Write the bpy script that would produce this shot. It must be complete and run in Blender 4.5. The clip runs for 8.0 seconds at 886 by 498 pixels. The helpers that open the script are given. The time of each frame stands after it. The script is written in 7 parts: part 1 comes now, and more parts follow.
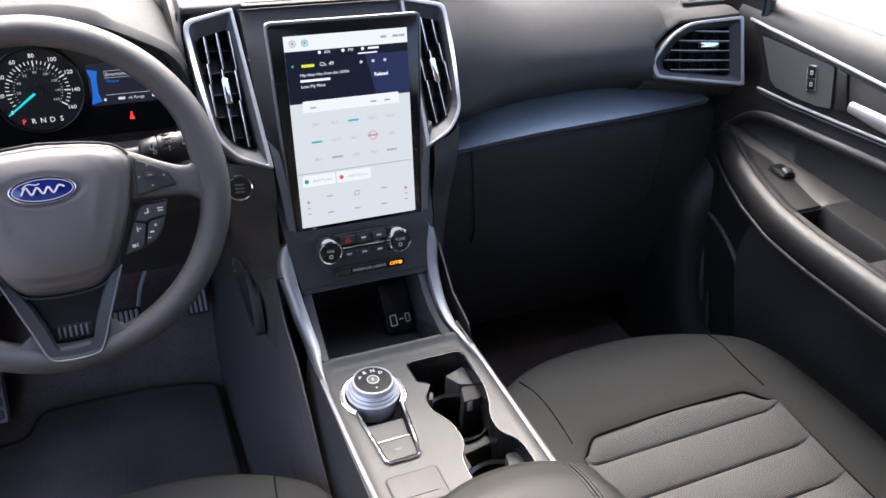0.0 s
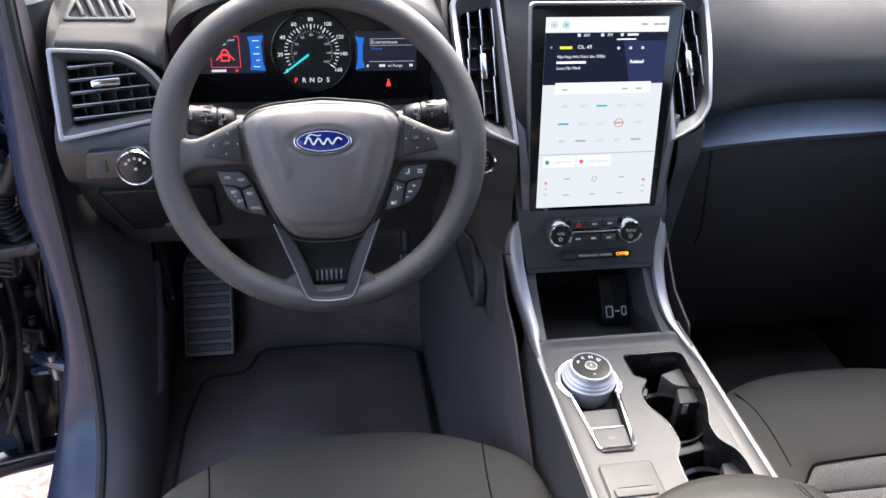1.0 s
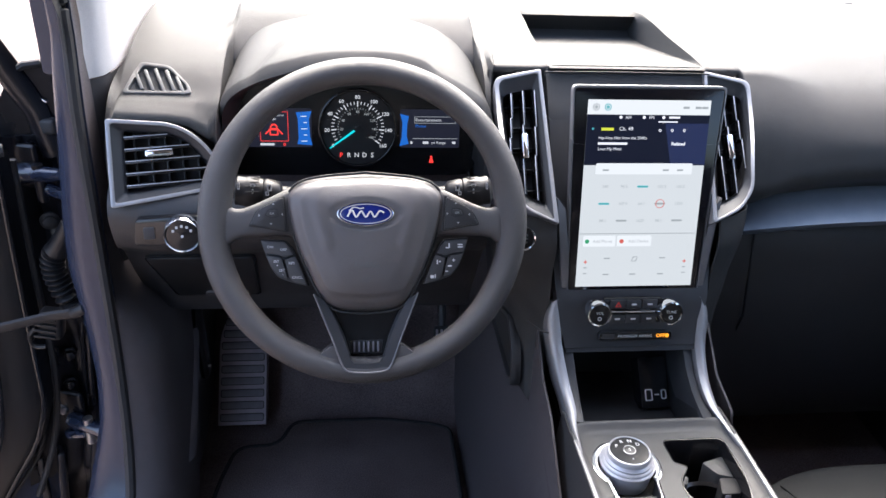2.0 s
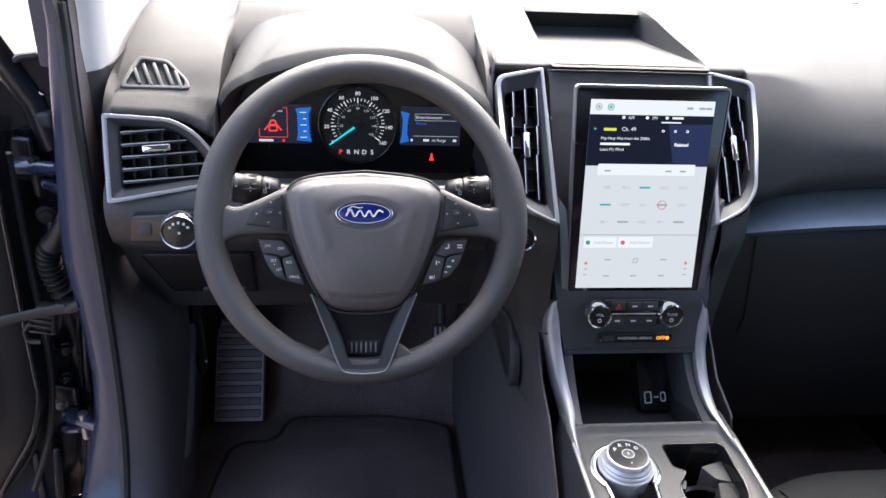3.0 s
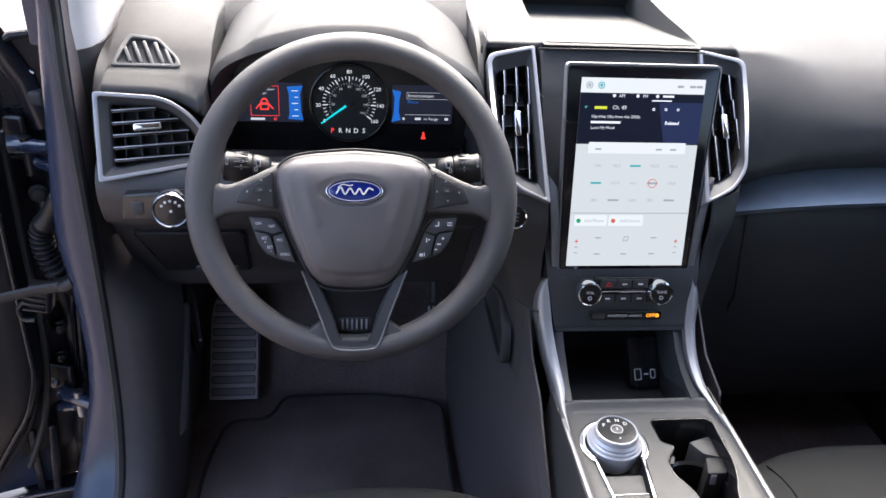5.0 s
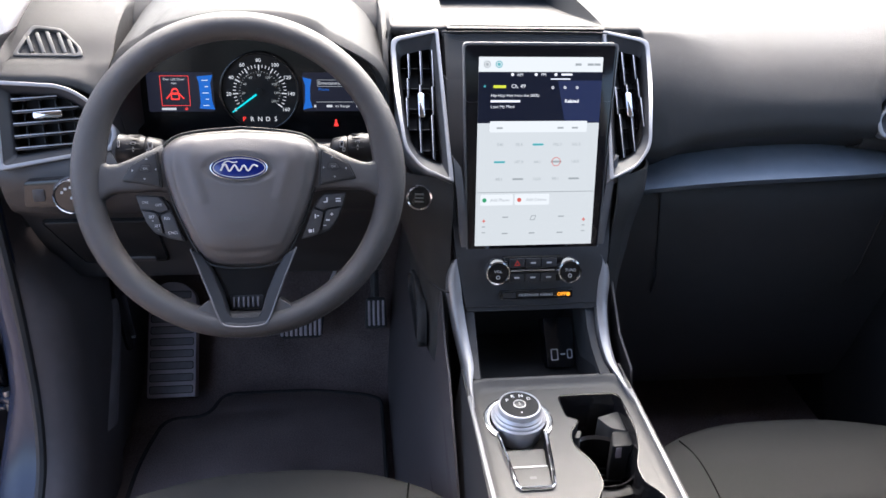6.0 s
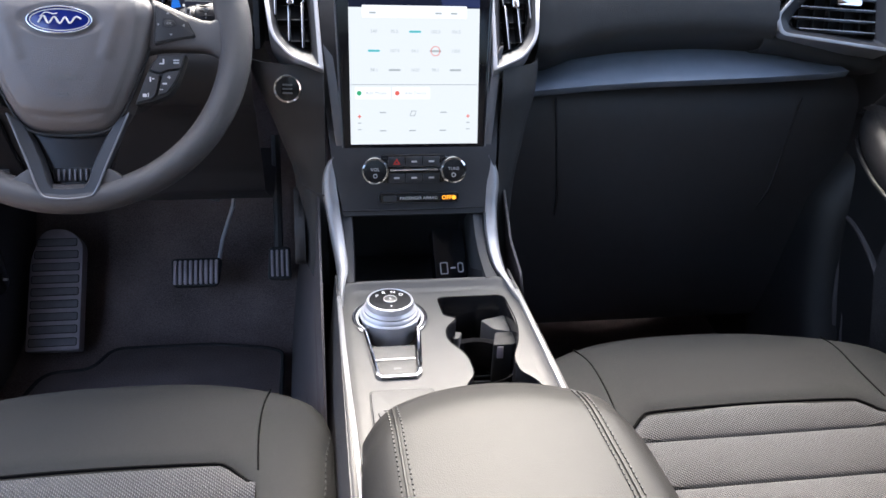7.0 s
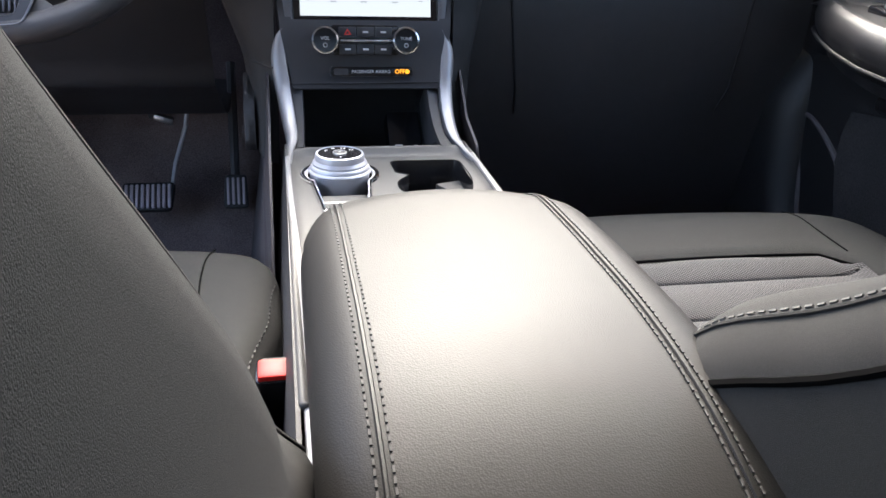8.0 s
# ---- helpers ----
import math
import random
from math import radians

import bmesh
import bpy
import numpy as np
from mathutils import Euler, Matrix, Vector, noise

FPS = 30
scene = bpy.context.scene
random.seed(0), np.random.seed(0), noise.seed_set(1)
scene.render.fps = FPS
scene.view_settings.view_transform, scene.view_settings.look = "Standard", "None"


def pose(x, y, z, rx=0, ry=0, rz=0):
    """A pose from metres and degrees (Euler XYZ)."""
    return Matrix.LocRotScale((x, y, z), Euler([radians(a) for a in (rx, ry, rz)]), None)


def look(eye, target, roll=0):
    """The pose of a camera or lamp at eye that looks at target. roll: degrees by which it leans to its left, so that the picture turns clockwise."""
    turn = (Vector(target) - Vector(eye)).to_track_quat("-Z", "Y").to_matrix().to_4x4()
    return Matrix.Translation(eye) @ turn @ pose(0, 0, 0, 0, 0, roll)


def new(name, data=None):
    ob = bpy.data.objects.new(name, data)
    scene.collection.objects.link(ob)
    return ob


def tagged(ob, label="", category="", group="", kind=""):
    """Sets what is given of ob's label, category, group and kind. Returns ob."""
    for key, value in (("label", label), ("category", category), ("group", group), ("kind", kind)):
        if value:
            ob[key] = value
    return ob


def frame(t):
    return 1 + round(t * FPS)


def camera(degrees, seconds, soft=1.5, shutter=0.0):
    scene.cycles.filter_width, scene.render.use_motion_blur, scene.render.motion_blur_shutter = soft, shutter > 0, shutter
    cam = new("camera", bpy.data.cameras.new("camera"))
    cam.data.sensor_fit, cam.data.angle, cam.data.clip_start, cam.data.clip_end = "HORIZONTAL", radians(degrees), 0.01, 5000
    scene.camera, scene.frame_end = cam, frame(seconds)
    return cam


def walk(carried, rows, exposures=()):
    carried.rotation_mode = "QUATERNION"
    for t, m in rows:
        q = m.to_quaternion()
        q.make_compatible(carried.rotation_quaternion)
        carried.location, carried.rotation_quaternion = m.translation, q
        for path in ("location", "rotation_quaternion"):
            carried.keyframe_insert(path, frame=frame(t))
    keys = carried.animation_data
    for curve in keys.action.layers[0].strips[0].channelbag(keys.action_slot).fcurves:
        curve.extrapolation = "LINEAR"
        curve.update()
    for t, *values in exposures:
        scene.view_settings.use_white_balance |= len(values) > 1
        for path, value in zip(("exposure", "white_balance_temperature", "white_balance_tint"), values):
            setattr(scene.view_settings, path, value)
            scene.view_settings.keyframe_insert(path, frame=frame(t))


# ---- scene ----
cam = camera(58.4, 8.0)
PATH = [
    (0, (-0.298, -0.921, 1.491), (0.413, 0.608, 0.415), 3.3),
    (0.2, (-0.320, -0.911, 1.488), (0.308, 0.656, 0.415), 4.3),
    (0.5, (-0.362, -0.9, 1.482), (0.152, 0.697, 0.392), 5.0),
    (0.7, (-0.373, -0.898, 1.480), (0.072, 0.705, 0.369), 4.6),
    (1, (-0.381, -0.915, 1.476), (-0.078, 0.725, 0.372), 2.8),
    (1.2, (-0.383, -0.921, 1.471), (-0.144, 0.786, 0.457), 1.5),
    (1.5, (-0.383, -0.918, 1.474), (-0.159, 0.824, 0.519), 1.6),
    (1.7, (-0.385, -0.917, 1.475), (-0.163, 0.832, 0.530), 2.1),
    (2.8, (-0.383, -0.915, 1.469), (-0.170, 0.838, 0.531), 3.5),
    (3, (-0.383, -0.904, 1.476), (-0.163, 0.839, 0.521), 3.5),
    (3.5, (-0.383, -0.907, 1.476), (-0.16, 0.822, 0.496), 3.7),
    (4, (-0.383, -0.907, 1.476), (-0.159, 0.816, 0.487), 3.7),
    (4.2, (-0.384, -0.904, 1.477), (-0.158, 0.816, 0.482), 3.7),
    (5.3, (-0.362, -0.918, 1.473), (-0.135, 0.801, 0.477), 3.5),
    (5.5, (-0.336, -0.924, 1.467), (-0.108, 0.798, 0.474), 3.2),
    (6, (-0.255, -0.954, 1.442), (-0.022, 0.786, 0.484), 2.3),
    (6.2, (-0.219, -0.971, 1.416), (0.014, 0.781, 0.480), 2.2),
    (6.5, (-0.183, -0.99, 1.364), (0.088, 0.782, 0.476), 2.6),
    (7, (-0.129, -0.98, 1.254), (0.182, 0.788, 0.373), 2.6),
    (7.5, (-0.108, -1.009, 1.158), (0.229, 0.768, 0.305), 2.3),
    (7.7, (-0.107, -1.021, 1.122), (0.258, 0.750, 0.263), 2.4),
    (8, (-0.108, -1.039, 1.069), (0.271, 0.745, 0.246), 2.5),
]
walk(cam, [(t, look(eye, target, roll)) for t, eye, target, roll in PATH], [(0.0, 3.20, 6150, 14), (0.5, 3.22, 6150, 14), (1.0, 3.40, 6150, 14), (1.5, 3.22, 6100, 13), (3.0, 3.18, 6100, 13), (6.2, 3.20, 6100, 13), (6.8, 3.40, 6100, 13), (7.2, 3.62, 6100, 12), (7.6, 3.70, 6100, 12), (8.0, 3.56, 6050, 11)])

# ---- world and light ----
world = bpy.data.worlds.new("world")
scene.world = world
world.use_nodes = True
wn, wl = world.node_tree.nodes, world.node_tree.links
sky = wn.new("ShaderNodeTexSky")
sky.sky_type, sky.sun_disc = "NISHITA", False
sky.sun_elevation, sky.sun_rotation = radians(48), radians(9)
sky.dust_density, sky.ozone_density = 8.0, 0.6
wl.new(sky.outputs[0], wn["Background"].inputs[0])
wn["Background"].inputs[1].default_value = 0.15
sun = new("sun", bpy.data.lights.new("sun", "SUN"))
sun.data.energy, sun.data.angle, sun.data.color = 0.50, radians(48), (1.0, 0.95, 0.88)
SUN_DIR = Vector((0.10, 0.64, 0.76))
sun.matrix_world = look(SUN_DIR * 10, (0, 0, 0))


# ---- materials ----
def material(name, color, rough=0.5, metal=0.0, var=0.12, scale=60.0, bump=0.0, bump_scale=900.0, kind="noise", coat=0.0, spec=0.5, big=0.1):
    m = bpy.data.materials.new(name)
    m.use_nodes = True
    n, l = m.node_tree.nodes, m.node_tree.links
    b = n["Principled BSDF"]
    b.inputs["Metallic"].default_value = metal
    b.inputs["Coat Weight"].default_value = coat
    b.inputs["Coat Roughness"].default_value = 0.08
    b.inputs["Specular IOR Level"].default_value = spec
    co = n.new("ShaderNodeTexCoord")
    t1, t2 = n.new("ShaderNodeTexNoise"), n.new("ShaderNodeTexNoise")
    t1.inputs["Scale"].default_value, t2.inputs["Scale"].default_value = scale, 7.0
    t1.inputs["Detail"].default_value, t2.inputs["Detail"].default_value = 4.0, 5.0
    mix = n.new("ShaderNodeMath")
    mix.operation = "MULTIPLY_ADD"
    mix.inputs[1].default_value = var / max(var + big, 1e-4)
    sc = n.new("ShaderNodeMath")
    sc.operation = "MULTIPLY"
    sc.inputs[1].default_value = big / max(var + big, 1e-4)
    l.new(co.outputs["Object"], t1.inputs["Vector"])
    l.new(co.outputs["Object"], t2.inputs["Vector"])
    l.new(t2.outputs["Fac"], sc.inputs[0])
    l.new(t1.outputs["Fac"], mix.inputs[0])
    l.new(sc.outputs[0], mix.inputs[2])
    ramp = n.new("ShaderNodeValToRGB")
    k = var + big
    ramp.color_ramp.elements[0].position, ramp.color_ramp.elements[1].position = 0.3, 0.7
    ramp.color_ramp.elements[0].color = (*[c * (1 - k) for c in color], 1)
    ramp.color_ramp.elements[1].color = (*[min(1, c * (1 + k)) for c in color], 1)
    l.new(mix.outputs[0], ramp.inputs[0])
    l.new(ramp.outputs[0], b.inputs["Base Color"])
    rr = n.new("ShaderNodeMapRange")
    rr.inputs["To Min"].default_value, rr.inputs["To Max"].default_value = max(0.02, rough * 0.88), min(1, rough * 1.12)
    l.new(t2.outputs["Fac"], rr.inputs[0])
    l.new(rr.outputs[0], b.inputs["Roughness"])
    if bump:
        bp = n.new("ShaderNodeBump")
        bp.inputs["Strength"].default_value, bp.inputs["Distance"].default_value = bump, 0.001
        if kind == "cells":
            h = n.new("ShaderNodeTexVoronoi")
            h.inputs["Scale"].default_value = bump_scale
            l.new(co.outputs["Object"], h.inputs["Vector"])
            l.new(h.outputs["Distance"], bp.inputs["Height"])
        elif kind == "weave":
            wa, wb = n.new("ShaderNodeTexWave"), n.new("ShaderNodeTexWave")
            for w, d in ((wa, "DIAGONAL"), (wb, "X")):
                w.bands_direction = d
                w.inputs["Scale"].default_value = bump_scale
                w.inputs["Distortion"].default_value = 1.2
                l.new(co.outputs["Object"], w.inputs["Vector"])
            mm = n.new("ShaderNodeMath")
            mm.operation = "MULTIPLY"
            l.new(wa.outputs["Fac"], mm.inputs[0])
            l.new(wb.outputs["Fac"], mm.inputs[1])
            l.new(mm.outputs[0], bp.inputs["Height"])
            mx = n.new("ShaderNodeMix")
            mx.data_type, mx.blend_type = "RGBA", "MULTIPLY"
            mx.inputs["Factor"].default_value = 0.55
            l.new(ramp.outputs[0], mx.inputs["A"])
            l.new(mm.outputs[0], mx.inputs["B"])
            l.new(mx.outputs["Result"], b.inputs["Base Color"])
        else:
            h = n.new("ShaderNodeTexNoise")
            h.inputs["Scale"].default_value, h.inputs["Detail"].default_value = bump_scale, 3.0
            l.new(co.outputs["Object"], h.inputs["Vector"])
            l.new(h.outputs["Fac"], bp.inputs["Height"])
        l.new(bp.outputs[0], b.inputs["Normal"])
    return m


def glow(name, color, strength):
    m = bpy.data.materials.new(name)
    m.use_nodes = True
    b = m.node_tree.nodes["Principled BSDF"]
    b.inputs["Base Color"].default_value = (0.01, 0.01, 0.01, 1)
    b.inputs["Roughness"].default_value = 0.3
    b.inputs["Specular IOR Level"].default_value = 0.2
    b.inputs["Emission Color"].default_value = (*color, 1)
    b.inputs["Emission Strength"].default_value = strength * 0.115
    return m


def glass(name, tint=(0.95, 0.98, 0.97)):
    m = bpy.data.materials.new(name)
    m.use_nodes = True
    n, l = m.node_tree.nodes, m.node_tree.links
    n.remove(n["Principled BSDF"])
    tr, gl, mx = n.new("ShaderNodeBsdfTransparent"), n.new("ShaderNodeBsdfGlossy"), n.new("ShaderNodeMixShader")
    tr.inputs[0].default_value = (*tint, 1)
    gl.inputs["Roughness"].default_value = 0.02
    mx.inputs[0].default_value = 0.06
    l.new(tr.outputs[0], mx.inputs[1])
    l.new(gl.outputs[0], mx.inputs[2])
    l.new(mx.outputs[0], n["Material Output"].inputs[0])
    return m


DASH = material("soft_dash", (0.038, 0.0385, 0.039), 0.58, bump=0.35, bump_scale=1300, kind="cells", var=0.05, big=0.04, spec=0.25)
PLASTIC = material("dark_plastic", (0.036, 0.035, 0.037), 0.5, bump=0.3, bump_scale=1500, kind="cells", var=0.06, big=0.06)
STACK = material("stack_plastic", (0.026, 0.027, 0.030), 0.42, var=0.05, big=0.04, bump=0.12, bump_scale=1800)
WHEEL = material("wheel_skin", (0.031, 0.028, 0.029), 0.42, spec=0.75, bump=0.5, bump_scale=1500, kind="cells", var=0.06, big=0.05)
PAD = material("pad_skin", (0.070, 0.062, 0.062), 0.42, spec=0.85, bump=0.35, bump_scale=1300, kind="cells", var=0.05, big=0.05)
BLACK = material("gloss_black", (0.010, 0.010, 0.011), 0.18, var=0.05, big=0.05)
MATT = material("matt_black", (0.014, 0.014, 0.015), 0.7, var=0.15, big=0.1)
SILVER = material("satin_silver", (0.30, 0.30, 0.31), 0.40, metal=0.55, var=0.03, big=0.03, bump=0.08, bump_scale=2500)
SATIN = material("selector_satin", (0.50, 0.51, 0.545), 0.34, metal=0.40, var=0.03, big=0.03)
CHROME = material("chrome", (0.80, 0.80, 0.82), 0.10, metal=1.0, var=0.02, big=0.02)
CONSOLE = material("console_top", (0.072, 0.071, 0.069), 0.55, spec=0.3, var=0.04, big=0.03, bump=0.15, bump_scale=2200)
LEDGE = material("ledge_sky_sheen", (0.20, 0.235, 0.29), 0.34, metal=0.25, var=0.04, big=0.1)
CARPET = material("carpet", (0.150, 0.118, 0.114), 0.95, var=0.35, scale=450, bump=1.0, bump_scale=1800, big=0.3, spec=0.1)
MAT = material("mat_pile", (0.125, 0.100, 0.097), 0.95, var=0.4, scale=500, bump=1.0, bump_scale=2200, big=0.25, spec=0.1)
FABRIC = material("seat_fabric", (0.024, 0.0245, 0.024), 0.9, var=0.12, scale=900, bump=0.4, bump_scale=2600, big=0.08, spec=0.2)
MESH = material("seat_mesh", (0.115, 0.115, 0.117), 0.9, var=0.15, scale=700, bump=1.0, bump_scale=140, kind="weave", big=0.06, spec=0.2)
LEATHER = material("armrest_skin", (0.0125, 0.0125, 0.012), 0.50, spec=0.195, bump=0.13, bump_scale=1000, kind="cells", var=0.05, big=0.05)
THREAD = material("thread", (0.026, 0.026, 0.025), 0.8, var=0.1, big=0.05)
GRILLE = material("grille_satin", (0.12, 0.12, 0.115), 0.42, var=0.04, big=0.04)
WING = material("satin_wing", (0.16, 0.16, 0.17), 0.4, metal=0.5, var=0.04, big=0.05)
PALE_THREAD = material("pale_thread", (0.085, 0.085, 0.08), 0.8, var=0.1, big=0.05)
PAINT = material("blue_paint", (0.016, 0.022, 0.041), 0.26, var=0.06, big=0.1, spec=0.40)
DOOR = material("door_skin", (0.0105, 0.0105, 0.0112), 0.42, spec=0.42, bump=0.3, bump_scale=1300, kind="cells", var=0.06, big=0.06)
FELT = material("door_felt", (0.030, 0.029, 0.030), 0.95, var=0.3, scale=420, bump=0.8, bump_scale=1500, big=0.2, spec=0.1)
KNEE = material("knee_plastic", (0.019, 0.0185, 0.0195), 0.48, bump=0.3, bump_scale=1500, kind="cells", var=0.06, big=0.06)
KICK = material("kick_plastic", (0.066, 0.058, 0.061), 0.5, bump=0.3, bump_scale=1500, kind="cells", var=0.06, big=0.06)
FRAME = material("pedal_frame", (0.31, 0.27, 0.29), 0.55, var=0.08, big=0.1, bump=0.2, bump_scale=1600)
JAMB = material("jamb_black", (0.0075, 0.0075, 0.0095), 0.28, var=0.3, big=0.3, spec=0.4)
HINGE = material("hinge_paint", (0.016, 0.022, 0.040), 0.22, var=0.2, big=0.2, coat=0.5)
CABLE = material("cable_black", (0.009, 0.009, 0.010), 0.42, spec=0.35, var=0.2, big=0.2)
RUBBER = material("rubber", (0.014, 0.014, 0.015), 0.65, var=0.2, big=0.15)
# headliner cloth made paler, with daylight from the open door in its colour
LIT_TRIM_CLOTH = material("lit_pillar_cloth", (0.56, 0.55, 0.545), 0.9, var=0.05, scale=600, bump=0.3, bump_scale=2200, big=0.04, spec=0.1)
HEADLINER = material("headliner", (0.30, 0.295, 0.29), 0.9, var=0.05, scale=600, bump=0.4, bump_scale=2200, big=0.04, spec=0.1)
PEDAL = material("pedal_rubber", (0.15, 0.14, 0.155), 0.55, var=0.1, big=0.15)
STEEL = material("zinc_steel", (0.42, 0.42, 0.43), 0.35, metal=1.0, var=0.1, big=0.15)
GROOVE = material("seam_groove", (0.004, 0.004, 0.004), 0.95, var=0.1, big=0.05, spec=0.02)
RED = material("red_plastic", (0.42, 0.014, 0.010), 0.42, var=0.04, big=0.04, spec=0.25)
BLUE = material("badge_blue", (0.006, 0.016, 0.16), 0.2, var=0.03, big=0.03, coat=0.5)
INK = material("white_print", (0.55, 0.55, 0.55), 0.6, var=0.03, big=0.03)
GREY_INK = material("soft_print", (0.26, 0.26, 0.26), 0.6, var=0.03, big=0.03)
DIM = material("grey_print", (0.10, 0.10, 0.10), 0.6, var=0.03, big=0.03)
RED_INK = material("red_print", (0.55, 0.03, 0.02), 0.5, var=0.03, big=0.03)
CONCRETE = material("ground_concrete", (0.155, 0.126, 0.110), 0.9, var=0.40, scale=55, bump=1.0, bump_scale=90, big=0.15)
GLASS = glass("window_glass")
SCREEN_GLASS = glass("windscreen_glass", (0.74, 0.78, 0.77))
REAR_DIMMER = glass("rear_dimming_glass", (0.25, 0.26, 0.26))
TINTED = glass("tinted_glass", (0.70, 0.74, 0.72))
SCR_BLACK = material("screen_black", (0.006, 0.006, 0.008), 0.10, var=0.02, big=0.02)
SCR_WHITE = glow("screen_white", (0.86, 0.90, 0.89), 0.80)
SCR_PANEL = glow("screen_panel", (0.93, 0.96, 0.95), 0.92)
SCR_NAVY = glow("screen_navy", (0.006, 0.009, 0.030), 0.6)
SCR_REFLECT = glow("screen_reflection", (0.03, 0.045, 0.14), 0.6)
SCR_GREY = glow("screen_grey", (0.55, 0.59, 0.59), 0.70)
SCR_TEXT = glow("screen_text", (0.95, 0.97, 1.0), 1.0)
SCR_TEAL = glow("screen_teal", (0.12, 0.62, 0.66), 0.7)
SCR_GREEN = glow("screen_green", (0.05, 0.50, 0.22), 0.7)
SCR_RED = glow("screen_red", (0.85, 0.16, 0.12), 0.8)
SCR_YELLOW = glow("screen_yellow", (0.80, 0.85, 0.06), 0.9)
DIAL_TEXT = glow("dial_text", (0.85, 0.88, 0.90), 0.75)
DIAL_CYAN = glow("dial_cyan", (0.02, 0.75, 0.80), 1.0)
DIAL_BLUE = glow("dial_blue", (0.02, 0.16, 0.62), 0.9)
DIAL_PANEL = glow("dial_panel", (0.018, 0.020, 0.035), 0.8)
DIAL_RED = glow("dial_red", (1.0, 0.05, 0.04), 1.3)
AMBER = glow("amber_lamp", (1.0, 0.36, 0.02), 1.6)


# ---- shape helpers ----
def finish(bm, name, mat, angle=38):
    me = bpy.data.meshes.new(name)
    bmesh.ops.recalc_face_normals(bm, faces=bm.faces)
    bm.to_mesh(me)
    bm.free()
    me.materials.append(mat)
    me.shade_smooth()
    me.set_sharp_from_angle(angle=radians(angle))
    return me


def part(name, bm, mat, parent=None, label="", angle=38):
    ob = new(name, finish(bm, name, mat, angle))
    if parent is not None:
        ob.parent = parent
    if label:
        ob["label"] = label
    return ob


def thing(name, label, category, group="", at=(0, 0, 0), kind=""):
    return tagged(new(name), label, category, group, kind)


def structure(name, bm, mat, label="", category="", angle=38):
    return tagged(part(name, bm, mat, None, "", angle), label, category, "", "structure")


def fr(origin, right, up):
    """A frame: x to the right, y up along the surface, z out of it."""
    r = Vector(right).normalized()
    u = Vector(up)
    u = (u - r * u.dot(r)).normalized()
    n = r.cross(u)
    return Matrix(((r.x, u.x, n.x, origin[0]), (r.y, u.y, n.y, origin[1]), (r.z, u.z, n.z, origin[2]), (0, 0, 0, 1)))


def join(*bms):
    out = bmesh.new()
    for b in bms:
        me = bpy.data.meshes.new("tmp")
        b.to_mesh(me)
        b.free()
        out.from_mesh(me)
        bpy.data.meshes.remove(me)
    return out


def bevelled(bm, w, seg=2, angle=30):
    if w > 0:
        es = [e for e in bm.edges if len(e.link_faces) == 2 and e.calc_face_angle(0) > radians(angle)]
        bmesh.ops.bevel(bm, geom=es, offset=w, segments=seg, affect="EDGES", profile=0.5, clamp_overlap=True)
    return bm


def box(sx, sy, sz, m=None, bevel=0.002, seg=2):
    bm = bmesh.new()
    bmesh.ops.create_cube(bm, size=1)
    bmesh.ops.scale(bm, vec=(sx, sy, sz), verts=bm.verts)
    bevelled(bm, min(bevel, 0.45 * min(sx, sy, sz)), seg)
    bm.transform(m if m is not None else Matrix())
    return bm


def rounded(pts, r, n=5):
    """A polygon with its corners rounded; r is one radius or one for each corner."""
    out, k = [], len(pts)
    for i in range(k):
        p, a, b = Vector(pts[i]).to_2d(), Vector(pts[i - 1]).to_2d(), Vector(pts[(i + 1) % k]).to_2d()
        q = r[i] if isinstance(r, (list, tuple)) else r
        da, db = (a - p), (b - p)
        q = min(q, da.length * 0.48, db.length * 0.48)
        s, e = p + da.normalized() * q, p + db.normalized() * q
        for j in range(n + 1):
            t = j / n
            out.append((s * (1 - t) ** 2 + p * 2 * t * (1 - t) + e * t * t))
    return [(v.x, v.y) for v in out]


def rect(w, h, r=0.0, cx=0.0, cy=0.0, n=4):
    p = [(cx - w / 2, cy - h / 2), (cx + w / 2, cy - h / 2), (cx + w / 2, cy + h / 2), (cx - w / 2, cy + h / 2)]
    return rounded(p, r, n) if r else p


def circle(r, n=32, cx=0.0, cy=0.0):
    return [(cx + r * math.cos(2 * math.pi * i / n), cy + r * math.sin(2 * math.pi * i / n)) for i in range(n)]


def prism(pts, z0, z1, m=None, bevel=0.0, seg=2):
    bm = bmesh.new()
    vs = [bm.verts.new((x, y, z0)) for x, y in pts]
    f = bm.faces.new(vs)
    ex = bmesh.ops.extrude_face_region(bm, geom=[f])
    bmesh.ops.translate(bm, vec=(0, 0, z1 - z0), verts=[v for v in ex["geom"] if isinstance(v, bmesh.types.BMVert)])
    if bevel:
        es = [e for e in bm.edges if all(abs(v.co.z - z1) < 1e-7 for v in e.verts)]
        bmesh.ops.bevel(bm, geom=es, offset=bevel, segments=seg, affect="EDGES", profile=0.5, clamp_overlap=True)
    bm.transform(m if m is not None else Matrix())
    return bm


